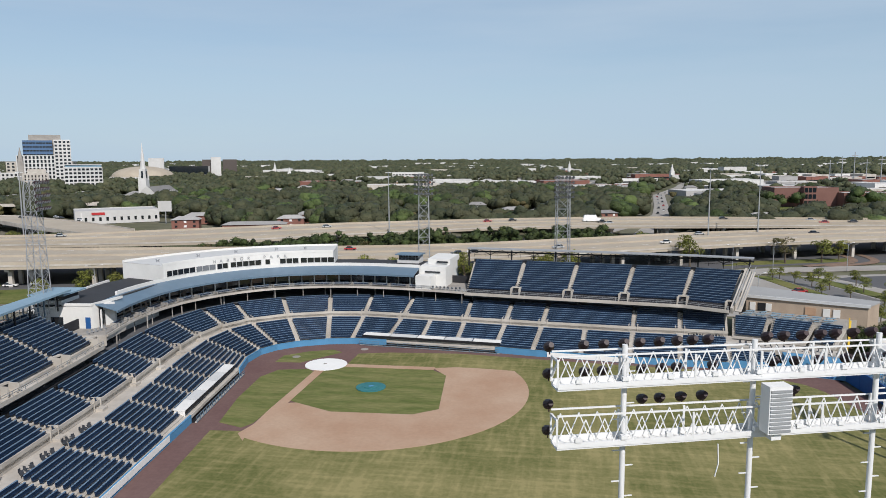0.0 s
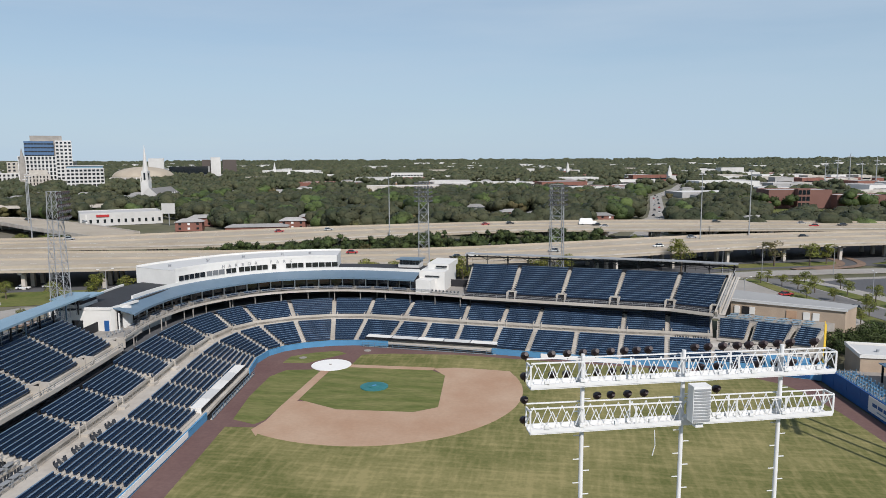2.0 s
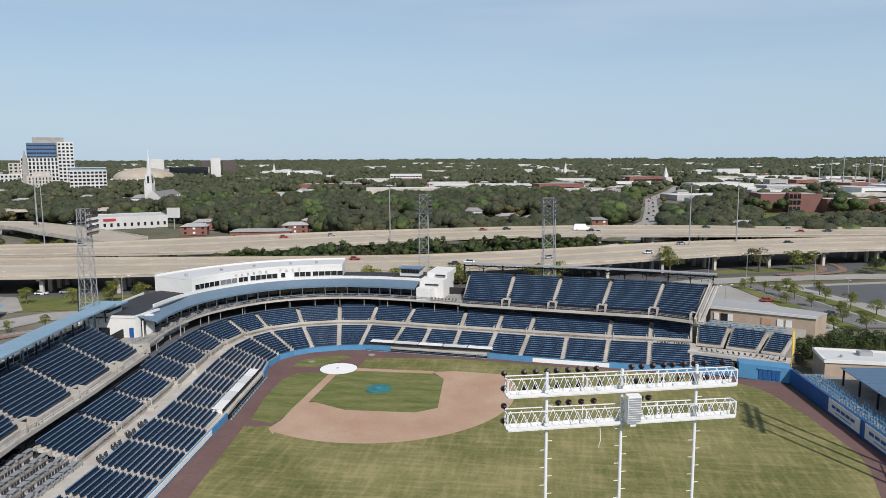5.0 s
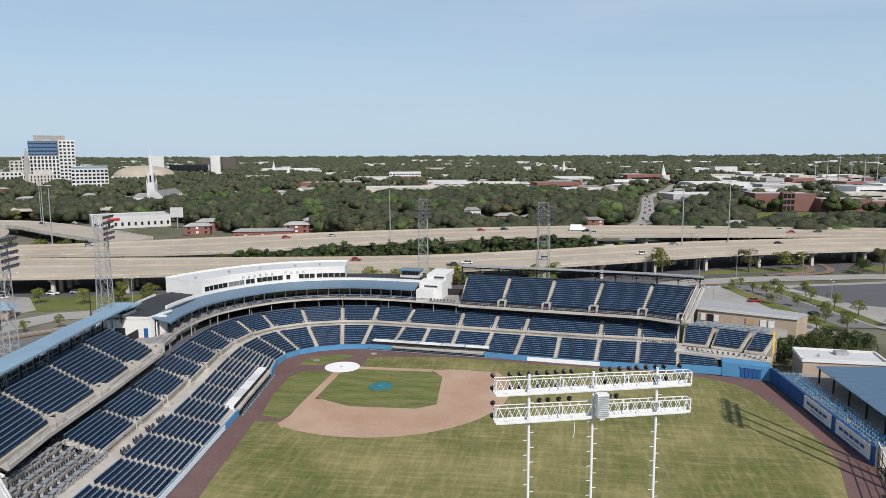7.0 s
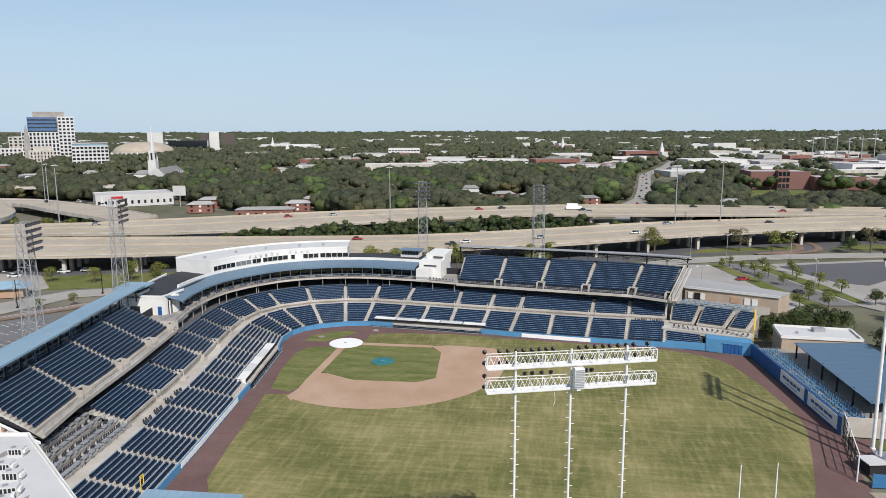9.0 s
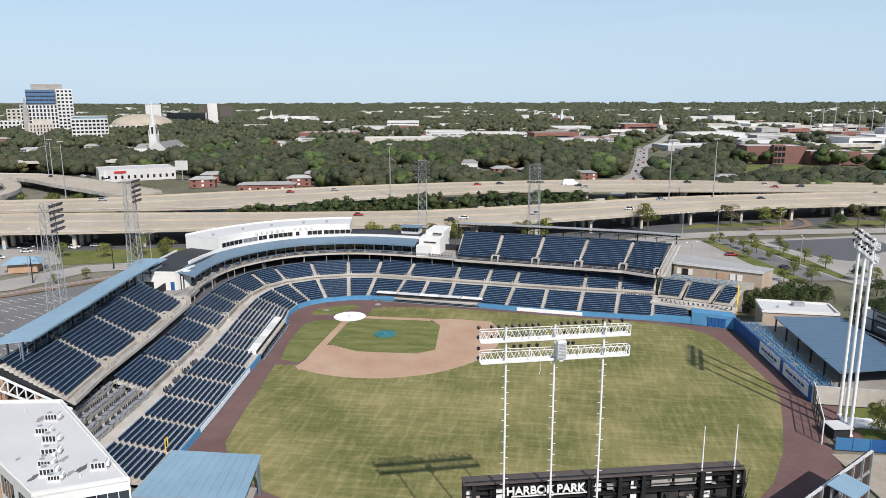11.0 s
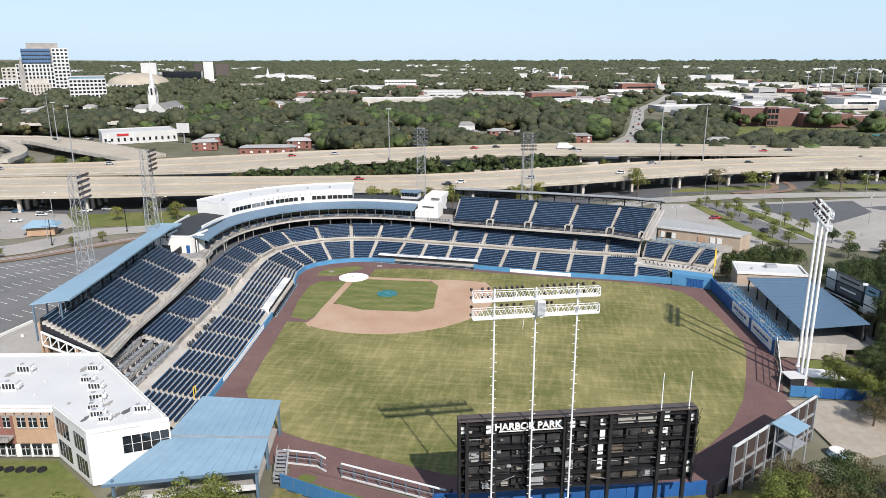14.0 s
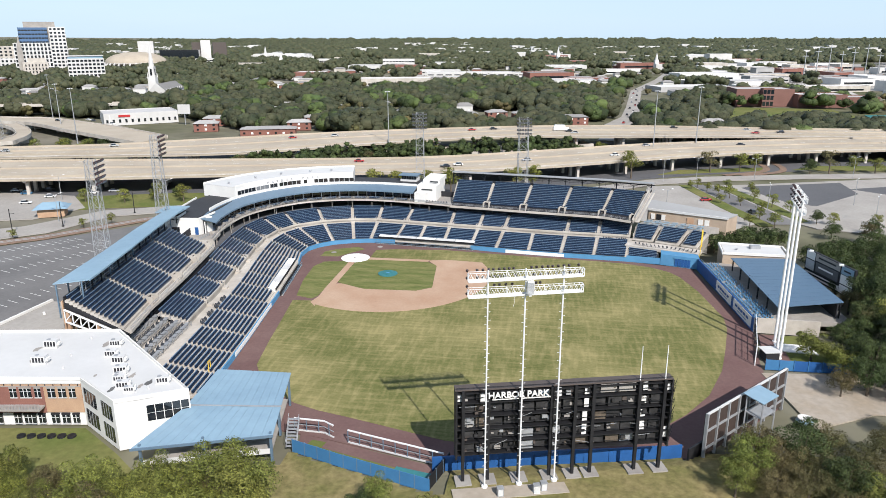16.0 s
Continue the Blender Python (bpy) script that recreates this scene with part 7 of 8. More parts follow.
for k in range(9):
    part("window", G().box(6 + 5.4 * k, 1.98, 7.0, 9.8, 1.6, 0.2), WINDOW, ch)
    part("aisle_window", G().box(6 + 5.4 * k, -0.03, 1.6, 5.2, 1.8, 0.2), WINDOW, ch)
    part("buttress", G().box(3.3 + 5.6 * k, -0.5, 0, 6.8, 0.9, 1.0), CITYWHITE, ch)
    part("pinnacle", G().tube((3.3 + 5.6 * k, 1.9, 10.5), (3.3 + 5.6 * k, 1.9, 13.2), 0.5, 0.1, 6), CITYWHITE, ch)
for u_, w_ in ((2.2, 15), (6, 11.2)):
    part("belfry_opening", G().box(u_ + 0.9, w_, 25.5, 32, 0.2, 1.8) if w_ == 15 else G().box(u_, w_ + 0.95, 25.5, 32, 1.8, 0.2), WINDOW, ch)
for u_, w_ in ((2.6, 11.6), (9.4, 11.6), (2.6, 18.4), (9.4, 18.4)):
    part("corner_pinnacle", G().tube((u_, w_, 24), (u_, w_, 29), 0.6, 0.1, 6), CITYWHITE, ch)
for x, y, h in ((-640, 1500, 36), (240, 1210, 30), (60, 1620, 34), (-520, 1290, 26)):
    b = thing("chapel", "small white chapel with a pointed spire", "church", "distant chapels")
    part("nave", G().box(x + 10, y, 0, 10, 26, 14, 15), CITYWHITE, b)
    part("tower", G().box(x, y, 0, h * 0.55, 7, 7, 15), CITYWHITE, b)
    part("spire", G().tube((x, y, h * 0.55), (x, y, h), 3.6, 0.1, 8), CITYWHITE, b)
# white retail building
rt = block("retail_building", "low white retail building with a red sign", "building", -258, 312, 52, 32, 8, 38, CITYWHITE, CITYROOF, 1, 12, 5, frac=(0.35, 0.3))
part("sign_panel", G().box(-12, -16.3, 6.0, 7.6, 8, 0.3), CARS["red"], rt, "red sign panel")
part("pillar", G().box(-22, -16.2, 0, 8, 1, 0.6), CITYWHITE, rt)
bbd = thing("billboard", "white roadside billboard on a post", "billboard")
part("face", G().box(-214, 300, 8, 15, 9, 0.5, 10), CITYWHITE, bbd)
part("post", G().tube((-214, 300.5, 0), (-214, 300.5, 9), 0.35, 0.35, 8), STEEL, bbd)
# school
block("school_building", "red brick school with tall window bays", "school", 247, 520, 52, 30, 15, 5, SCHOOLBRICK, CITYROOF, 0, 0, 0)
block("school_tower", "glazed brick stair bay of the school", "school", 249, 502.5, 10, 8, 16, 5, SCHOOLBRICK, CITYROOF, 3, 3, 0, frac=(0.8, 0.7))
block("school_wing", "long low red brick school wing", "school", 295, 512, 44, 24, 11, 8, SCHOOLBRICK, CITYROOF, 0, 0, 0)
block("school_wing", "low red brick school wing", "school", 330, 524, 40, 22, 8, 8, SCHOOLBRICK, CITYROOF, 0, 0, 0)


def house(w, d, h, wall, roof_h, label, windows=True):
    b = thing("house", label, "house", "town houses")
    part("wall", G().box(0, 0, 0, h, w, d), wall, b)
    e = 0.7
    g = G()
    lo = [(-w / 2 - e, -d / 2 - e, h), (w / 2 + e, -d / 2 - e, h), (w / 2 + e, d / 2 + e, h), (-w / 2 - e, d / 2 + e, h)]
    r0, r1 = (-w / 2 + d * 0.35, 0, h + roof_h), (w / 2 - d * 0.35, 0, h + roof_h)
    g.face(lo[0], lo[1], r1, r0).face(lo[1], lo[2], r1).face(lo[2], lo[3], r0, r1).face(lo[3], lo[0], r0).face(*lo)
    part("roof", g, SHINGLE, b)
    n = max(2, int(w / 5))
    for f in range(int(h / 2.8) if windows else 0):
        for k in range(n):
            part("window", G().box(w * ((k + 0.5) / n - 0.5), -d / 2, 1.0 + 2.8 * f, 2.3 + 2.8 * f, 1.5, 0.12), WHITESTEEL if k % 2 else WINDOW, b)
    return b


HOUSES = [house(36, 11, 4.2, REDBRICK, 1.6, "long low red brick row house with a grey roof"), house(16, 10, 5.6, REDBRICK, 2.0, "red brick house with a grey hipped roof"),
          house(14, 9, 5.4, CITYWHITE, 2.4, "white house with a grey hipped roof"), house(20, 10, 5.6, REDBRICK, 1.8, "two-storey red brick house with a pale roof"), house(13, 9, 3.6, TANBRICK, 2.0, "tan bungalow with a grey roof")]
FAR = [house(16, 10, 5.6, REDBRICK, 2.0, "distant red brick house with a grey roof", False), house(14, 9, 5.4, CITYWHITE, 2.4, "distant white house with a grey roof", False), house(20, 10, 5.6, CONC, 1.8, "distant beige house with a pale roof", False), house(13, 9, 3.6, TANBRICK, 2.0, "distant tan bungalow with a grey roof", False), house(34, 12, 5.0, CITYWHITE, 1.5, "distant long white house with a grey roof", False)]
HOUSES += FAR
fixed = [(0, -132, 259, 16), (1, -182, 270, 20), (1, -120, 286, 15), (3, -118, 318, 15), (1, -88, 330, 10), (3, -12, 358, 12), (1, 12, 372, 20), (0, 42, 384, 14), (3, -45, 392, 12), (1, -60, 366, 10), (2, -95, 372, 5), (3, 20, 300, 20), (1, -190, 300, 18)]
used = set()
spots = []


def place(k, x, y, deg):
    m = pose(x, y, 0, 0, 0, deg)
    if k in used:
        copy_thing(HOUSES[k], m)
    else:
        HOUSES[k].matrix_basis = m
        used.add(k)
    spots.append((x, y, 13 if k else 22))


for k, x, y, d in fixed:
    place(k, x, y, d)


def polar(a, dist):
    """A place at a bearing, in degrees right of the view's middle line, and a distance from the eye."""
    t = radians(90 + 9.2 - a)
    return 55 + dist * math.cos(t), -180 + dist * math.sin(t)


rng = random.Random(5)
for _ in range(400):
    a, dist = rng.uniform(-36, 36), 480 + 1100 * rng.random() ** 1.2
    x, y = polar(a, dist)
    if y < 300 or abs(x - street_x(y)) < 26 or any((x - u) ** 2 + (y - v) ** 2 < 26 ** 2 for u, v, _ in spots) or (180 < x < 400 and 300 < y < 560) or (-430 < x < -200 and y < 560):
        continue
    place(rng.choice([0, 1, 2, 3, 4] if dist < 620 else [5, 6, 6, 7, 8, 9]), x, y, rng.choice([8, 15, 98, 12]))
big = []
for _ in range(260):
    a, dist = rng.uniform(-36, 36), 850 + 2600 * rng.random() ** 1.2
    if rng.random() < 0.45:
        a, dist = rng.uniform(14, 36), rng.uniform(880, 1700)
    x, y = polar(a, dist)
    w, d, h = rng.uniform(25, 90), rng.uniform(18, 45), rng.uniform(5, 11)
    if any((x - u) ** 2 + (y - v) ** 2 < (r + w * 0.5) ** 2 for u, v, r in big) or abs(x - street_x(y)) < 50 or (x < -330 and y < 1000):
        continue
    big.append((x, y, w * 0.6))
    m = rng.choice([CITYWHITE, CITYWHITE, CITYWHITE, CONC, CONC, REDBRICK, CITYROOF])
    block("commercial_building", {"weathered white render": "low white flat-roofed commercial building", "pale concrete": "low beige flat-roofed warehouse", "red brick": "low red brick commercial building"}.get(m.name, "low grey flat-roofed warehouse"), "building", x, y, w, d, h, rng.choice([5, 12, 20, 15]), m, rng.choice([CITYROOF, CITYROOF, CITYWHITE, SHINGLE]), 1, 1, 0, frac=(0.8, 0.3), group="distant commercial buildings", z0=height(x, y))
for x, y, w, d, h in ((-262, 1275, 64, 24, 14), (-70, 890, 130, 34, 9), (20, 912, 70, 30, 8), (-120, 930, 60, 26, 10)):
    block("commercial_building", "long white flat-roofed commercial building", "building", x, y, w, d, h, 10, CITYWHITE, CITYROOF, 2, 10, 2, frac=(0.7, 0.3), group="distant commercial buildings")
    big.append((x, y, w * 0.55))
pale = G()
fr_ = random.Random(83)
for c_ in range(34):
    ca, cd = fr_.uniform(-36, 36), fr_.uniform(1700, 3900)
    for _ in range(10):
        x, y = polar(ca + fr_.uniform(-2.2, 2.2), cd + fr_.uniform(-120, 120))
        z = height(x, y)
        pale.box(x, y, z - 1, z + fr_.uniform(9, 19), fr_.uniform(14, 60), fr_.uniform(12, 30), fr_.choice((5, 14, 22, 98)))
tagged(part("far_town_blocks", pale, CITYWHITE), "pale town buildings far off among the woods", "buildings", kind="stuff")
for k in range(11):
    x, y = polar(27 + 0.75 * k, 1250 + 40 * (k % 4))
    l = thing("power_pylon", "thin grey transmission pole with cross arms", "pylon", "distant pylons")
    part("mast", G().tube((x, y, 0), (x, y, 36 + 6 * (k % 3)), 0.9, 0.5, 6), STEEL, l)
    part("arm", G().box(x, y, 30 + 6 * (k % 3), 31 + 6 * (k % 3), 9, 0.5), STEEL, l)


# ---- trees ----
def crown_cards(rs, blobs, n, size, flat=0.75, soft=0.0):
    """Leaf cards over a set of blobs (x, y, z, r): arrays of corners."""
    b = blobs[rs.integers(0, len(blobs), n)]
    u = rs.normal(size=(n, 3))
    u /= np.linalg.norm(u, axis=1)[:, None]
    u[:, 2] = np.where(u[:, 2] < -0.35, -u[:, 2], u[:, 2])
    c = b[:, :3] + u * b[:, 3:4] * rs.uniform(0.72, 1.08, (n, 1)) * np.array([1, 1, flat])
    nr = u + rs.normal(size=(n, 3)) * 0.55
    nr /= np.linalg.norm(nr, axis=1)[:, None]
    t = np.cross(nr, rs.normal(size=(n, 3)))
    t /= np.linalg.norm(t, axis=1)[:, None] + 1e-9
    s = np.cross(nr, t)
    k = size * rs.uniform(0.55, 1.25, (n, 1))
    q = np.stack([c - t * k, c - s * k * 0.6, c + t * k, c + s * k * 0.6], 1)
    if soft <= 0:
        return q
    # rounded clumps: the leaves' shading follows the clump and the crown
    mid = blobs[:, :3].mean(axis=0)
    out = c - mid
    out /= np.linalg.norm(out, axis=1)[:, None] + 1e-9
    nn = (u * 0.6 + out * 0.4) * soft + nr * (1 - soft)
    nn /= np.linalg.norm(nn, axis=1)[:, None] + 1e-9
    geo = np.cross(q[:, 2] - q[:, 0], q[:, 3] - q[:, 1])
    flip = (geo * nn).sum(axis=1) < 0
    q[flip] = q[flip][:, ::-1]
    return q, nn


def cards_mesh(name, quads, normals=None):
    n = len(quads)
    me = bpy.data.meshes.new(name)
    me.vertices.add(4 * n)
    me.vertices.foreach_set("co", np.ascontiguousarray(quads, dtype=np.float32).ravel())
    me.loops.add(4 * n)
    me.loops.foreach_set("vertex_index", np.arange(4 * n, dtype=np.int32))
    me.polygons.add(n)
    me.polygons.foreach_set("loop_start", np.arange(0, 4 * n, 4, dtype=np.int32))
    me.update(calc_edges=True)
    if normals is not None:
        me.polygons.foreach_set("use_smooth", np.ones(n, dtype=bool))
        me.normals_split_custom_set(np.repeat(normals, 4, axis=0))
    return me


def blobs_of(rs, r, h, k):
    """Blobs of one crown of radius r between 0.3 h and h."""
    a = rs.uniform(0, 2 * np.pi, k)
    d = r * 0.7 * np.sqrt(rs.uniform(0, 1, k))
    z = rs.uniform(0.38, 0.84, k) * h
    return np.stack([d * np.cos(a), d * np.sin(a), z, r * rs.uniform(0.34, 0.6, k) * (1.15 - 0.35 * z / h)], 1)


def tree_kind(seed, r, h, cards, size, leaf, label, group, trunk_r=None, clumps=12):
    """A tree at the origin: tapered trunk with limbs, and a crown of leaf cards."""
    rs = np.random.default_rng(seed)
    t = thing("tree", label, "tree", group)
    bl = blobs_of(rs, r, h, clumps)
    bl[:, 3] *= (12.0 / clumps) ** 0.45
    tr = trunk_r or 0.035 * h
    g = G().tube((0, 0, 0), (0, 0, h * 0.35), tr, tr * 0.7, 8).tube((0, 0, h * 0.35), (0.1 * r, 0.05 * r, h * 0.8), tr * 0.7, tr * 0.15, 7)
    for x, y, z, q in bl[:8]:
        g.tube((0, 0, h * 0.32 + 0.1 * z), (x, y, z), tr * 0.35, tr * 0.08, 5)
    part("trunk", g, BARK, t)
    part("crown", cards_mesh("crown", *crown_cards(rs, bl, cards, size, 0.75, 0.4)), leaf, t)
    return t


def grove(kinds, spots_, rs):
    made = set()
    for k, x, y, s in spots_:
        m = pose(x, y, height(x, y) - 0.1, 0, 0, rs.uniform(0, 360)) @ Matrix.Diagonal((s, s, s * rs.uniform(0.9, 1.1), 1))
        base = kinds[k]
        if k in made:
            o = copy_thing(base, Matrix())
            o.matrix_basis = m
        else:
            base.matrix_basis = m
            made.add(k)


rs = random.Random(9)
# large trees and scrub at the edge of the bank, close to the camera's end
NEAR = [tree_kind(1, 4.2, 8.0, 7000, 0.13, LEAF, "leafy olive-green tree on the bank", "bank trees", clumps=34), tree_kind(2, 3.8, 6.6, 6600, 0.13, LEAFYELLOW, "yellow-green bushy tree on the bank", "bank trees", clumps=34),
        tree_kind(3, 4.0, 7.0, 6000, 0.12, LEAFBROWN, "brownish autumn tree on the bank", "bank trees", clumps=34), tree_kind(4, 4.4, 8.6, 7000, 0.14, LEAFDARK, "dark green tree on the bank", "bank trees", clumps=34)]
sp = []
for k in range(34):
    sp.append((rs.choice([0, 1, 1, 0, 2]), rs.uniform(-64, 22), rs.uniform(-127, -118.5), rs.uniform(0.7, 1.05)))
for k in range(32):
    sp.append((rs.choice([3, 3, 0, 3, 2]), rs.uniform(126, 168), rs.uniform(-100, -10), rs.uniform(0.9, 1.35)))
for k in range(24):
    sp.append((rs.choice([2, 3, 3, 3, 0]), rs.uniform(88, 150), rs.uniform(-132, -104), rs.uniform(0.8, 1.15)))
for k, x, y, s in ((0, 12, -116.5, 1.1), (1, 8.5, -121, 1.0), (0, 17, -119, 1.0), (1, 14, -124, 0.95), (3, 1, -119.5, 0.75), (0, -5, -121, 0.8), (2, -8, -127, 0.8), (1, -17, -124, 0.7), (0, -24, -122, 0.75), (2, -12, -121, 0.6), (0, -31, -119, 0.8), (3, -38, -122, 0.8), (1, -30, -126, 0.8), (2, -2, -127, 0.8), (0, 4, -127, 0.9), (0, -46, -118, 0.9), (3, -52, -116, 0.9),
                   (0, 35.2, -115.2, 0.5), (3, 33.4, -117.4, 0.45), (0, 43.0, -117, 0.4), (2, 40, -122, 0.5),
                   (0, 91, -97, 0.85), (2, 93.5, -101, 0.95), (0, 97, -99, 0.95), (2, 101, -95.5, 0.85), (0, 88.5, -102.5, 0.8), (1, 95.5, -107, 0.8), (3, 91, -108, 0.8), (2, 100, -104, 0.95), (0, 105, -100, 0.95), (2, 110, -97, 0.9), (0, 104.5, -109, 0.9), (3, 99, -112, 0.9), (2, 115, -103, 0.95), (0, 112, -92, 0.7), (2, 120, -95, 0.9), (1, 109, -106, 0.5), (0, 86, -106, 0.6), (0, 118, -84, 0.8), (3, 124, -88, 0.9), (2, 126, -80, 0.9), (0, 130, -92, 1.0),
                   (1, 112.6, -54.5, 0.9), (1, 116, -57, 0.7), (0, 122, -55, 0.7), (2, 127, -60, 1.0), (3, 131, -52, 1.2), (0, 134, -44, 1.2), (3, 134, -38, 1.2), (3, 133, -30, 1.25), (3, 132, -45, 1.1), (0, 138, -36, 1.2), (3, 136, -22, 1.3), (3, 141, -12, 1.3), (3, 134, -12, 1.1), (3, 140, -26, 1.3), (0, 147, -20, 1.2), (3, 149, -4, 1.3), (3, 143, 2, 1.2), (0, 152, 8, 1.1), (3, 150, -34, 1.2), (0, 136, -60, 1.0), (2, 141, -50, 1.1), (0, 147, -62, 1.1), (3, 152, -48, 1.2), (3, 157, -14, 1.3), (0, 136, -2, 0.9), (3, 158, 12, 1.2), (0, 118.6, -66.5, 0.35), (3, 121, -57.5, 0.85), (3, 125, -56, 0.8), (3, 128.5, -56, 1.05), (3, 132, -62, 0.9), (2, 113, -70, 0.7), (3, 118, -69, 0.85), (2, 123, -72, 0.9), (0, 116, -62, 0.75), (3, 121, -63, 0.95), (3, 127, -67, 1.0), (3, 131, -70, 1.0), (3, 120, -50, 0.7), (3, 125, -46, 0.8), (3, 129, -40, 1.0), (3, 131, -20, 1.0), (3, 133, -6, 1.1), (3, 131, 4, 1.0), (3, 138, 8, 1.1), (3, 146, 14, 1.1), (3, 154, 20, 1.1)):
    k = (3 if k == 0 and x > 60 and rs.random() < 0.3 else (1 if k == 3 and x < 30 else k))
    if x > 60 and y < -75:
        k = {0: rs.choice((2, 2, 0)), 1: 2, 3: rs.choice((2, 3))}.get(k, k)
    sp.append((k, x, y, s * (1.3 if x < 60 else 1.15) * rs.uniform(0.9, 1.08)))
grove(NEAR, sp, rs)
# clipped dark trees by the concession building, and young street trees
MID = [tree_kind(11, 4.0, 6.6, 1900, 0.24, LEAFDARK, "dense dark green evergreen oak", "park trees"), tree_kind(12, 3.4, 8.0, 1500, 0.22, LEAF, "young olive-green street tree", "park trees"), tree_kind(13, 3.4, 8.4, 1400, 0.22, LEAFYELLOW, "yellow-green street tree in thin leaf", "park trees"), tree_kind(14, 3.6, 8.4, 800, 0.26, LEAFBROWN, "thin brown autumn tree", "park trees")]
sp = []
for x, y in ((108.5, 22), (112.5, 23.4), (116.5, 24.6), (120.6, 25.4), (124.6, 26.6), (128.2, 28), (114, 27.4), (119, 29.6), (124, 31.6), (110, 17.6), (128.4, 33)):
    sp.append((0, x, y, rs.uniform(0.85, 1.05)))
for k, x, y, s in ((2, 16.0, 92, 1.35), (1, -17.7, 94, 1.2), (1, -8.1, 95, 1.2), (1, 0.5, 96, 1.1), (2, 6.5, 96, 1.15), (1, 41.8, 106, 1.25), (2, 48.9, 110, 1.3), (2, 94.4, 139, 1.5), (3, 134, 160.5, 1.4), (1, 148.6, 164, 1.2), (2, 157, 170, 1.1), (0, 181, 163.9, 1.1), (3, 190, 165, 1.3), (1, 202, 167, 1.1), (1, 212, 168.5, 1.1), (0, 226, 171, 1.2), (1, 240, 176, 1.2),
                   (1, 127.7, 57.6, 0.6), (1, 135.2, 55, 0.75), (0, 151.6, 63, 0.75), (1, 156.8, 62, 0.6), (1, 172, 64, 0.6), (1, 180, 60, 0.6), (0, 165, 50, 0.9), (0, 172, 44, 1.0), (0, 180, 40, 1.0), (3, 160, 40, 0.9), (0, 150, 44, 0.9),
                   (1, -88.7, 62, 0.95), (2, -100, 62, 1.0), (1, -112, 58, 0.8), (1, -78, 66, 0.8), (1, -70, 70, 0.9), (2, -60, 74, 0.95), (1, -128, 56, 0.8), (1, -97, 26, 0.5), (1, -104, 20, 0.45), (1, -118, 3, 0.45), (0, -96, 70, 0.6), (0, -104, 66, 0.6), (1, -140, 20, 0.6), (1, -70, 30, 0.4)):
    sp.append((k, x, y, s))
for k, (x, y) in enumerate(((121.1, 121.3), (123.7, 113.4), (127, 107.2), (130.3, 101.2), (131.7, 88.3), (133.3, 120.7), (141.4, 110.4), (143, 87.1), (125, 92), (136, 76), (139, 98), (147, 78), (118, 118), (133, 66))):
    sp.append((1 if k % 3 else 2, x, y, 0.55 + 0.05 * (k % 4)))
for k in range(14):
    x, y = lerp((-92, 132), (2, 182), k / 13)
    sp.append((0 if k % 4 else (1 if k % 8 else 3), x + rs.uniform(-2, 2), y + rs.uniform(-3, 3) - 8, rs.uniform(0.85, 1.2)))
for k in range(20):
    x, y = lerp((60, 196), (132, 214), k / 19)
    sp.append((rs.choice([0, 1, 3, 0]), x + rs.uniform(-4, 4), y + rs.uniform(-4, 4), rs.uniform(0.6, 1.0)))
for k in range(16):
    sp.append((rs.choice([0, 1, 1]), rs.uniform(-240, -195), rs.uniform(150, 190), rs.uniform(0.7, 1.1)))
for k in range(12):
    sp.append((rs.choice([1, 3, 2]), rs.uniform(185, 330), rs.uniform(280, 320), rs.uniform(0.8, 1.3)))
grove(MID, sp, rs)


def ico(fine):
    bm = bmesh.new()
    bmesh.ops.create_icosphere(bm, subdivisions=fine, radius=1.0)
    v, f = np.array([q.co[:] for q in bm.verts]), np.array([[q.index for q in p.verts] for p in bm.faces])
    bm.free()
    return v, f


def woods(name, pts, cards, size, leaf, label, seed, blobs=6, fine=1, swell=1.0):
    """Many trees in one mesh: uneven leafy clumps with leaf cards standing proud of them."""
    g = np.random.default_rng(seed)
    quads, nrm, allb = [], [], []
    for x, y, r, h in pts:
        o = np.array([x, y, height(x, y)])
        bl = blobs_of(g, r, h, blobs)
        bl[:, 3] *= 1.22
        q, nn = crown_cards(g, bl, cards, size, 0.85, 0.75)
        quads.append(q + o)
        nrm.append(nn)
        bl = bl.copy()
        bl[:, :3] += o
        allb.append(np.vstack([bl, [[x, y, o[2] + 0.38 * h, 0.5 * r]]]))
    w = tagged(part(name, cards_mesh(name, np.concatenate(quads), np.concatenate(nrm)), leaf), label, "trees", kind="stuff")
    b = np.concatenate(allb)
    iv, jf = ico(fine)
    n, m = len(b), len(iv)
    v = b[:, None, :3] + iv[None] * b[:, None, 3:4] * g.uniform(0.72, 1.06, (n, m, 1)) * np.array([swell, swell, 0.82 * swell])
    f = (jf[None] + (np.arange(n) * m)[:, None, None]).reshape(-1, 3)
    me = bpy.data.meshes.new("clumps")
    me.vertices.add(n * m)
    me.vertices.foreach_set("co", np.ascontiguousarray(v, dtype=np.float32).ravel())
    me.loops.add(3 * len(f))
    me.loops.foreach_set("vertex_index", f.astype(np.int32).ravel())
    me.polygons.add(len(f))
    me.polygons.foreach_set("loop_start", np.arange(0, 3 * len(f), 3, dtype=np.int32))
    me.polygons.foreach_set("use_smooth", np.ones(len(f), dtype=bool))
    me.update(calc_edges=True)
    tagged(part("clumps", me, leaf, w), "rounded leafy clumps", kind="stuff")


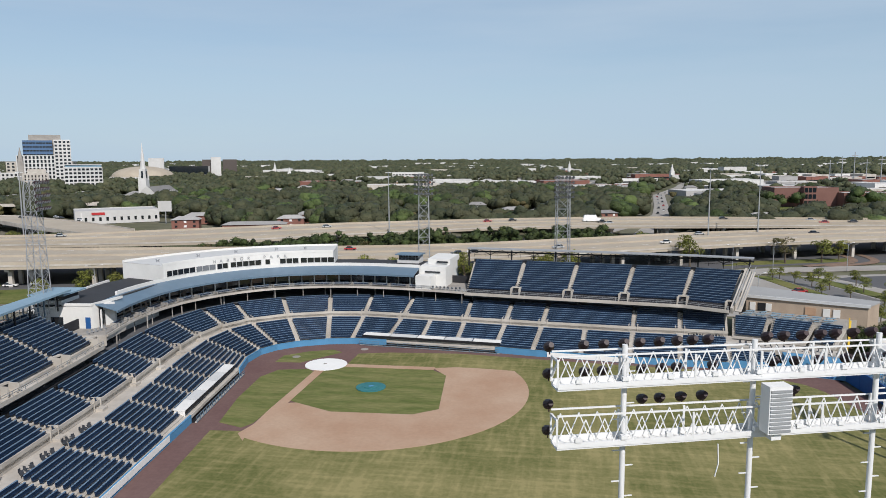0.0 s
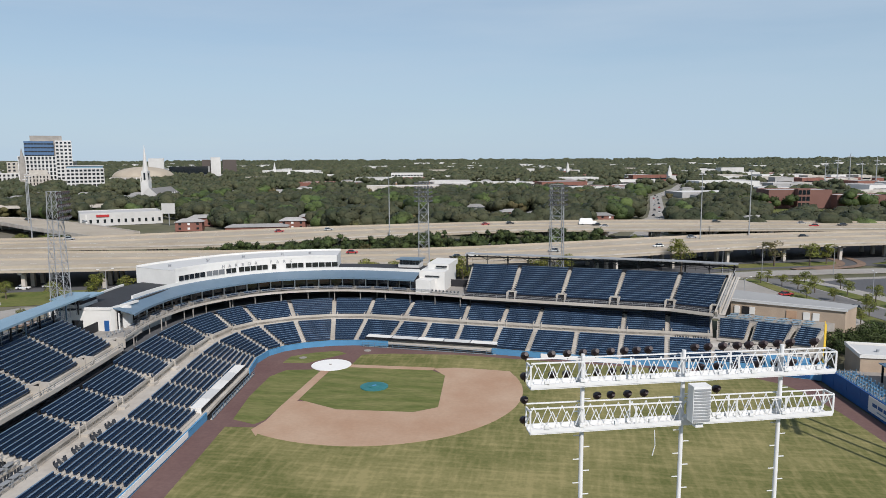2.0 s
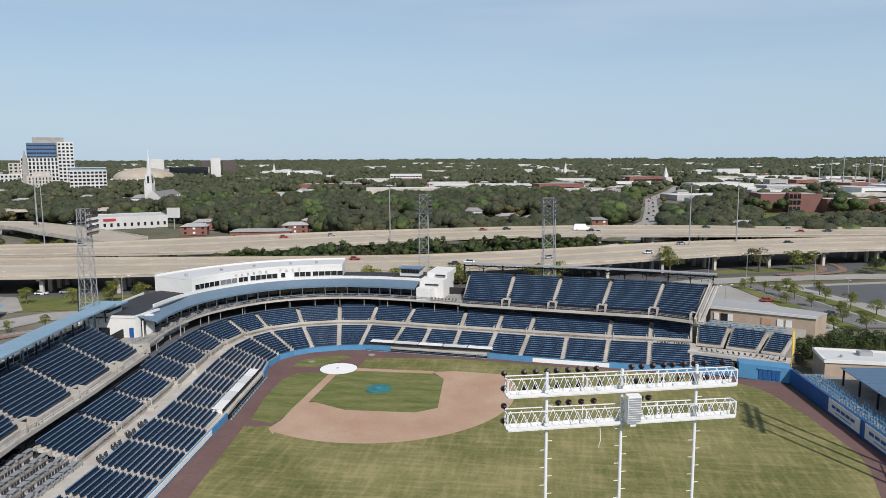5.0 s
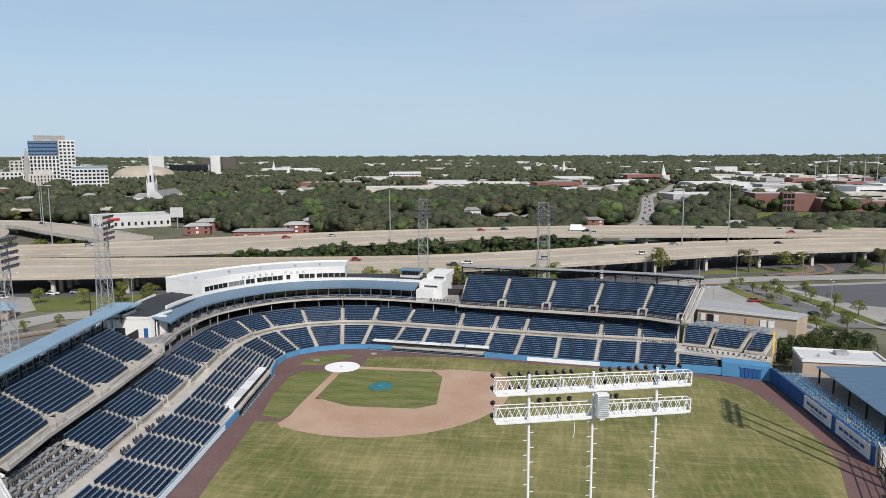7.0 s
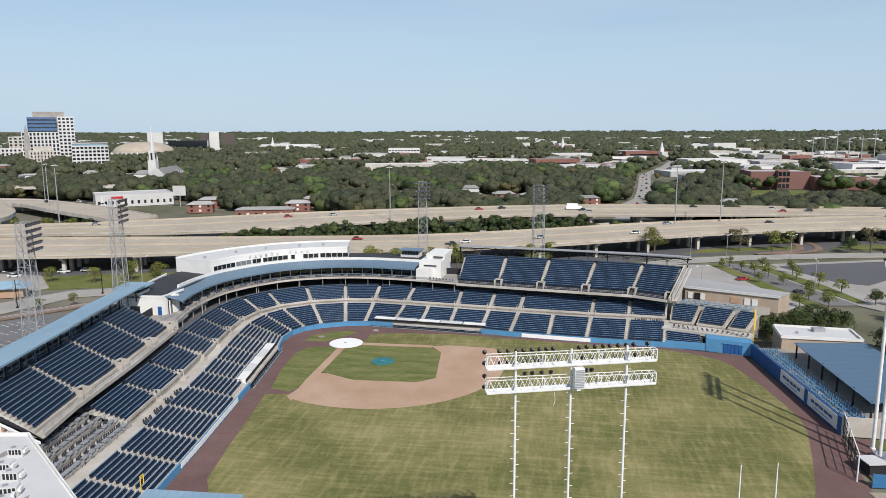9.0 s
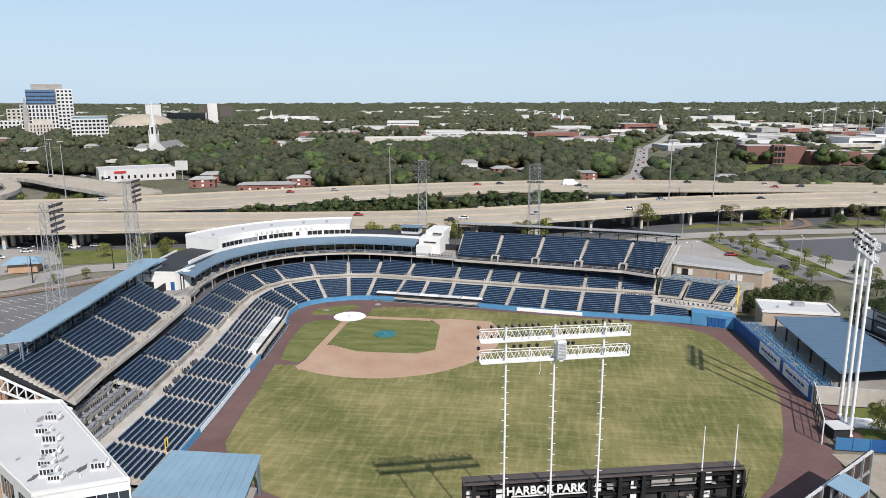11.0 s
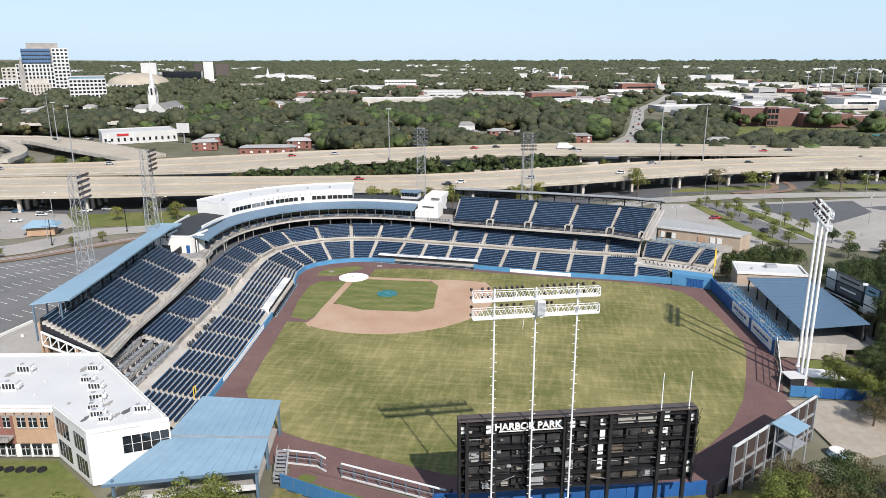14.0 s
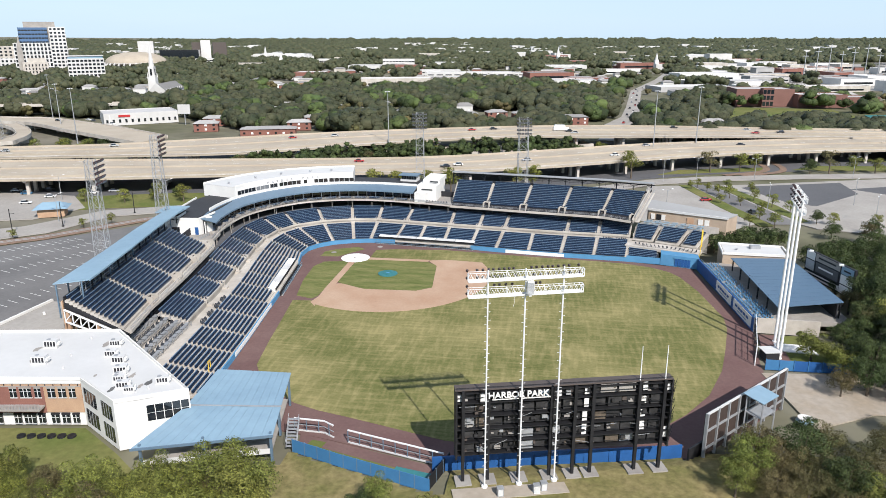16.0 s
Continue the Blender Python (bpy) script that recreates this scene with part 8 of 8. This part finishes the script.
def clear(x, y, r):
    """Whether a tree of that radius may stand here."""
    if y < 262 + 0.02 * abs(x) and x > -250:
        return False
    if abs(x - street_x(y)) < 9 + r and y < 1000:
        return False
    if 60 - r < x - 0.35 * (y - 258) < 78 + r and y < 545:
        return False
    if 186 < x < 305 and 325 < y < 500 or 215 < x < 355 and 495 < y < 545 or 300 < x < 392 and 375 < y < 455 or 190 < x < 282 and 620 < y < 742:
        return False
    if x < -195 and y < 330 and x + y < 110:
        return False
    if (x + 262) ** 2 + (y - 305) ** 2 < 46 ** 2 or (x + 335) ** 2 + (y - 495) ** 2 < 38 ** 2 or (x + 318) ** 2 + (y - 452) ** 2 < 26 ** 2:
        return False
    if x > 300 and 700 < y < 1500 and x > 300 + 0.15 * (y - 700) and noise.noise((x * 0.02, y * 0.02, 3.0)) < 0.22:
        return False
    return True


def sow(a0, a1, d0, d1, n, r0, r1, hs, seed, gap):
    r = random.Random(seed)
    out = []
    for _ in range(n):
        dist = math.sqrt(r.uniform(d0 * d0, d1 * d1))
        x, y = polar(r.uniform(a0, a1), dist)
        rad = r.uniform(r0, r1)
        if not clear(x, y, rad * 0.7) or noise.noise((x * 0.011, y * 0.011, 0.5)) < gap:
            continue
        if any((x - u) ** 2 + (y - v) ** 2 < (q * 0.75 + rad * 0.55) ** 2 for u, v, q in (spots if dist < 1300 else ())):
            continue
        if any((x - u) ** 2 + (y - v) ** 2 < (q + rad * 0.6) ** 2 for u, v, q in big):
            continue
        out.append((x, y, rad, rad * r.uniform(*hs)))
    return out


woods("town_trees", sow(-38, 38, 440, 780, 2900, 5.5, 10.5, (1.2, 1.5), 31, -0.2), 330, 0.52, LEAFMIX, "dense broad-leaved trees between the houses", 41, 9, 2)
woods("town_trees_dark", sow(-38, 38, 440, 900, 520, 6.5, 11.0, (1.1, 1.4), 38, -0.3), 330, 0.52, LEAFDARK, "broad dark evergreen oaks between the houses", 48, 9, 2)
woods("town_trees_autumn", sow(-38, 38, 440, 900, 420, 4.0, 7.0, (1.4, 1.7), 37, -0.4), 240, 0.5, LEAFBROWN, "scattered olive and brown autumn trees", 47, 7, 2)
woods("distant_trees", sow(-38, 38, 780, 1900, 6000, 7.0, 12.0, (1.0, 1.35), 32, -0.08), 60, 0.8, LEAFMIX, "dense distant trees across the town", 42, 6, 1)
woods("far_woods", sow(-38, 38, 1900, 4850, 9500, 13, 24, (0.50, 0.66), 33, -0.26), 8, 2.4, LEAFMIX, "far wooded plain to the horizon", 43, 5, 1, 1.15)
hr = random.Random(61)
hedge = []
while len(hedge) < 150:
    x = hr.uniform(-96, 70)
    lo, hi = np.interp(x, [p[0] for p in N2], [p[1] for p in N2]) + 3.5, np.interp(x, [p[0] for p in M1], [p[1] for p in M1]) - 3.5
    if hi - lo > 1:
        hedge.append((x, hr.uniform(lo + 0.4 * (hi - lo), hi), hr.uniform(2.6, 4.0), hr.uniform(8.0, 12.0)))
woods("roadside_hedge", hedge, 260, 0.34, LEAFDARK, "dense dark green shrubs between the highways", 51)
row = []
for k in range(46):
    row.append((hr.uniform(96, 330), hr.uniform(272, 322), hr.uniform(2.6, 4.4), hr.uniform(5.5, 9.0)))
woods("roadside_trees", [p for p in row if not 84 < p[0] - 0.207 * (p[1] - 262) < 104], 240, 0.4, LEAFMIX, "loose row of trees beyond the highway", 52)
school = [(238, 496, 7, 13), (286, 490, 11, 16), (297, 491, 10, 15), (334, 498, 9, 14), (312, 492, 7, 9), (215, 500, 7, 12), (224, 494, 6, 10), (205, 508, 7, 13), (196, 500, 6, 11)]
woods("school_trees", school, 420, 0.55, LEAFDARK, "broad dark trees in front of the school", 53)
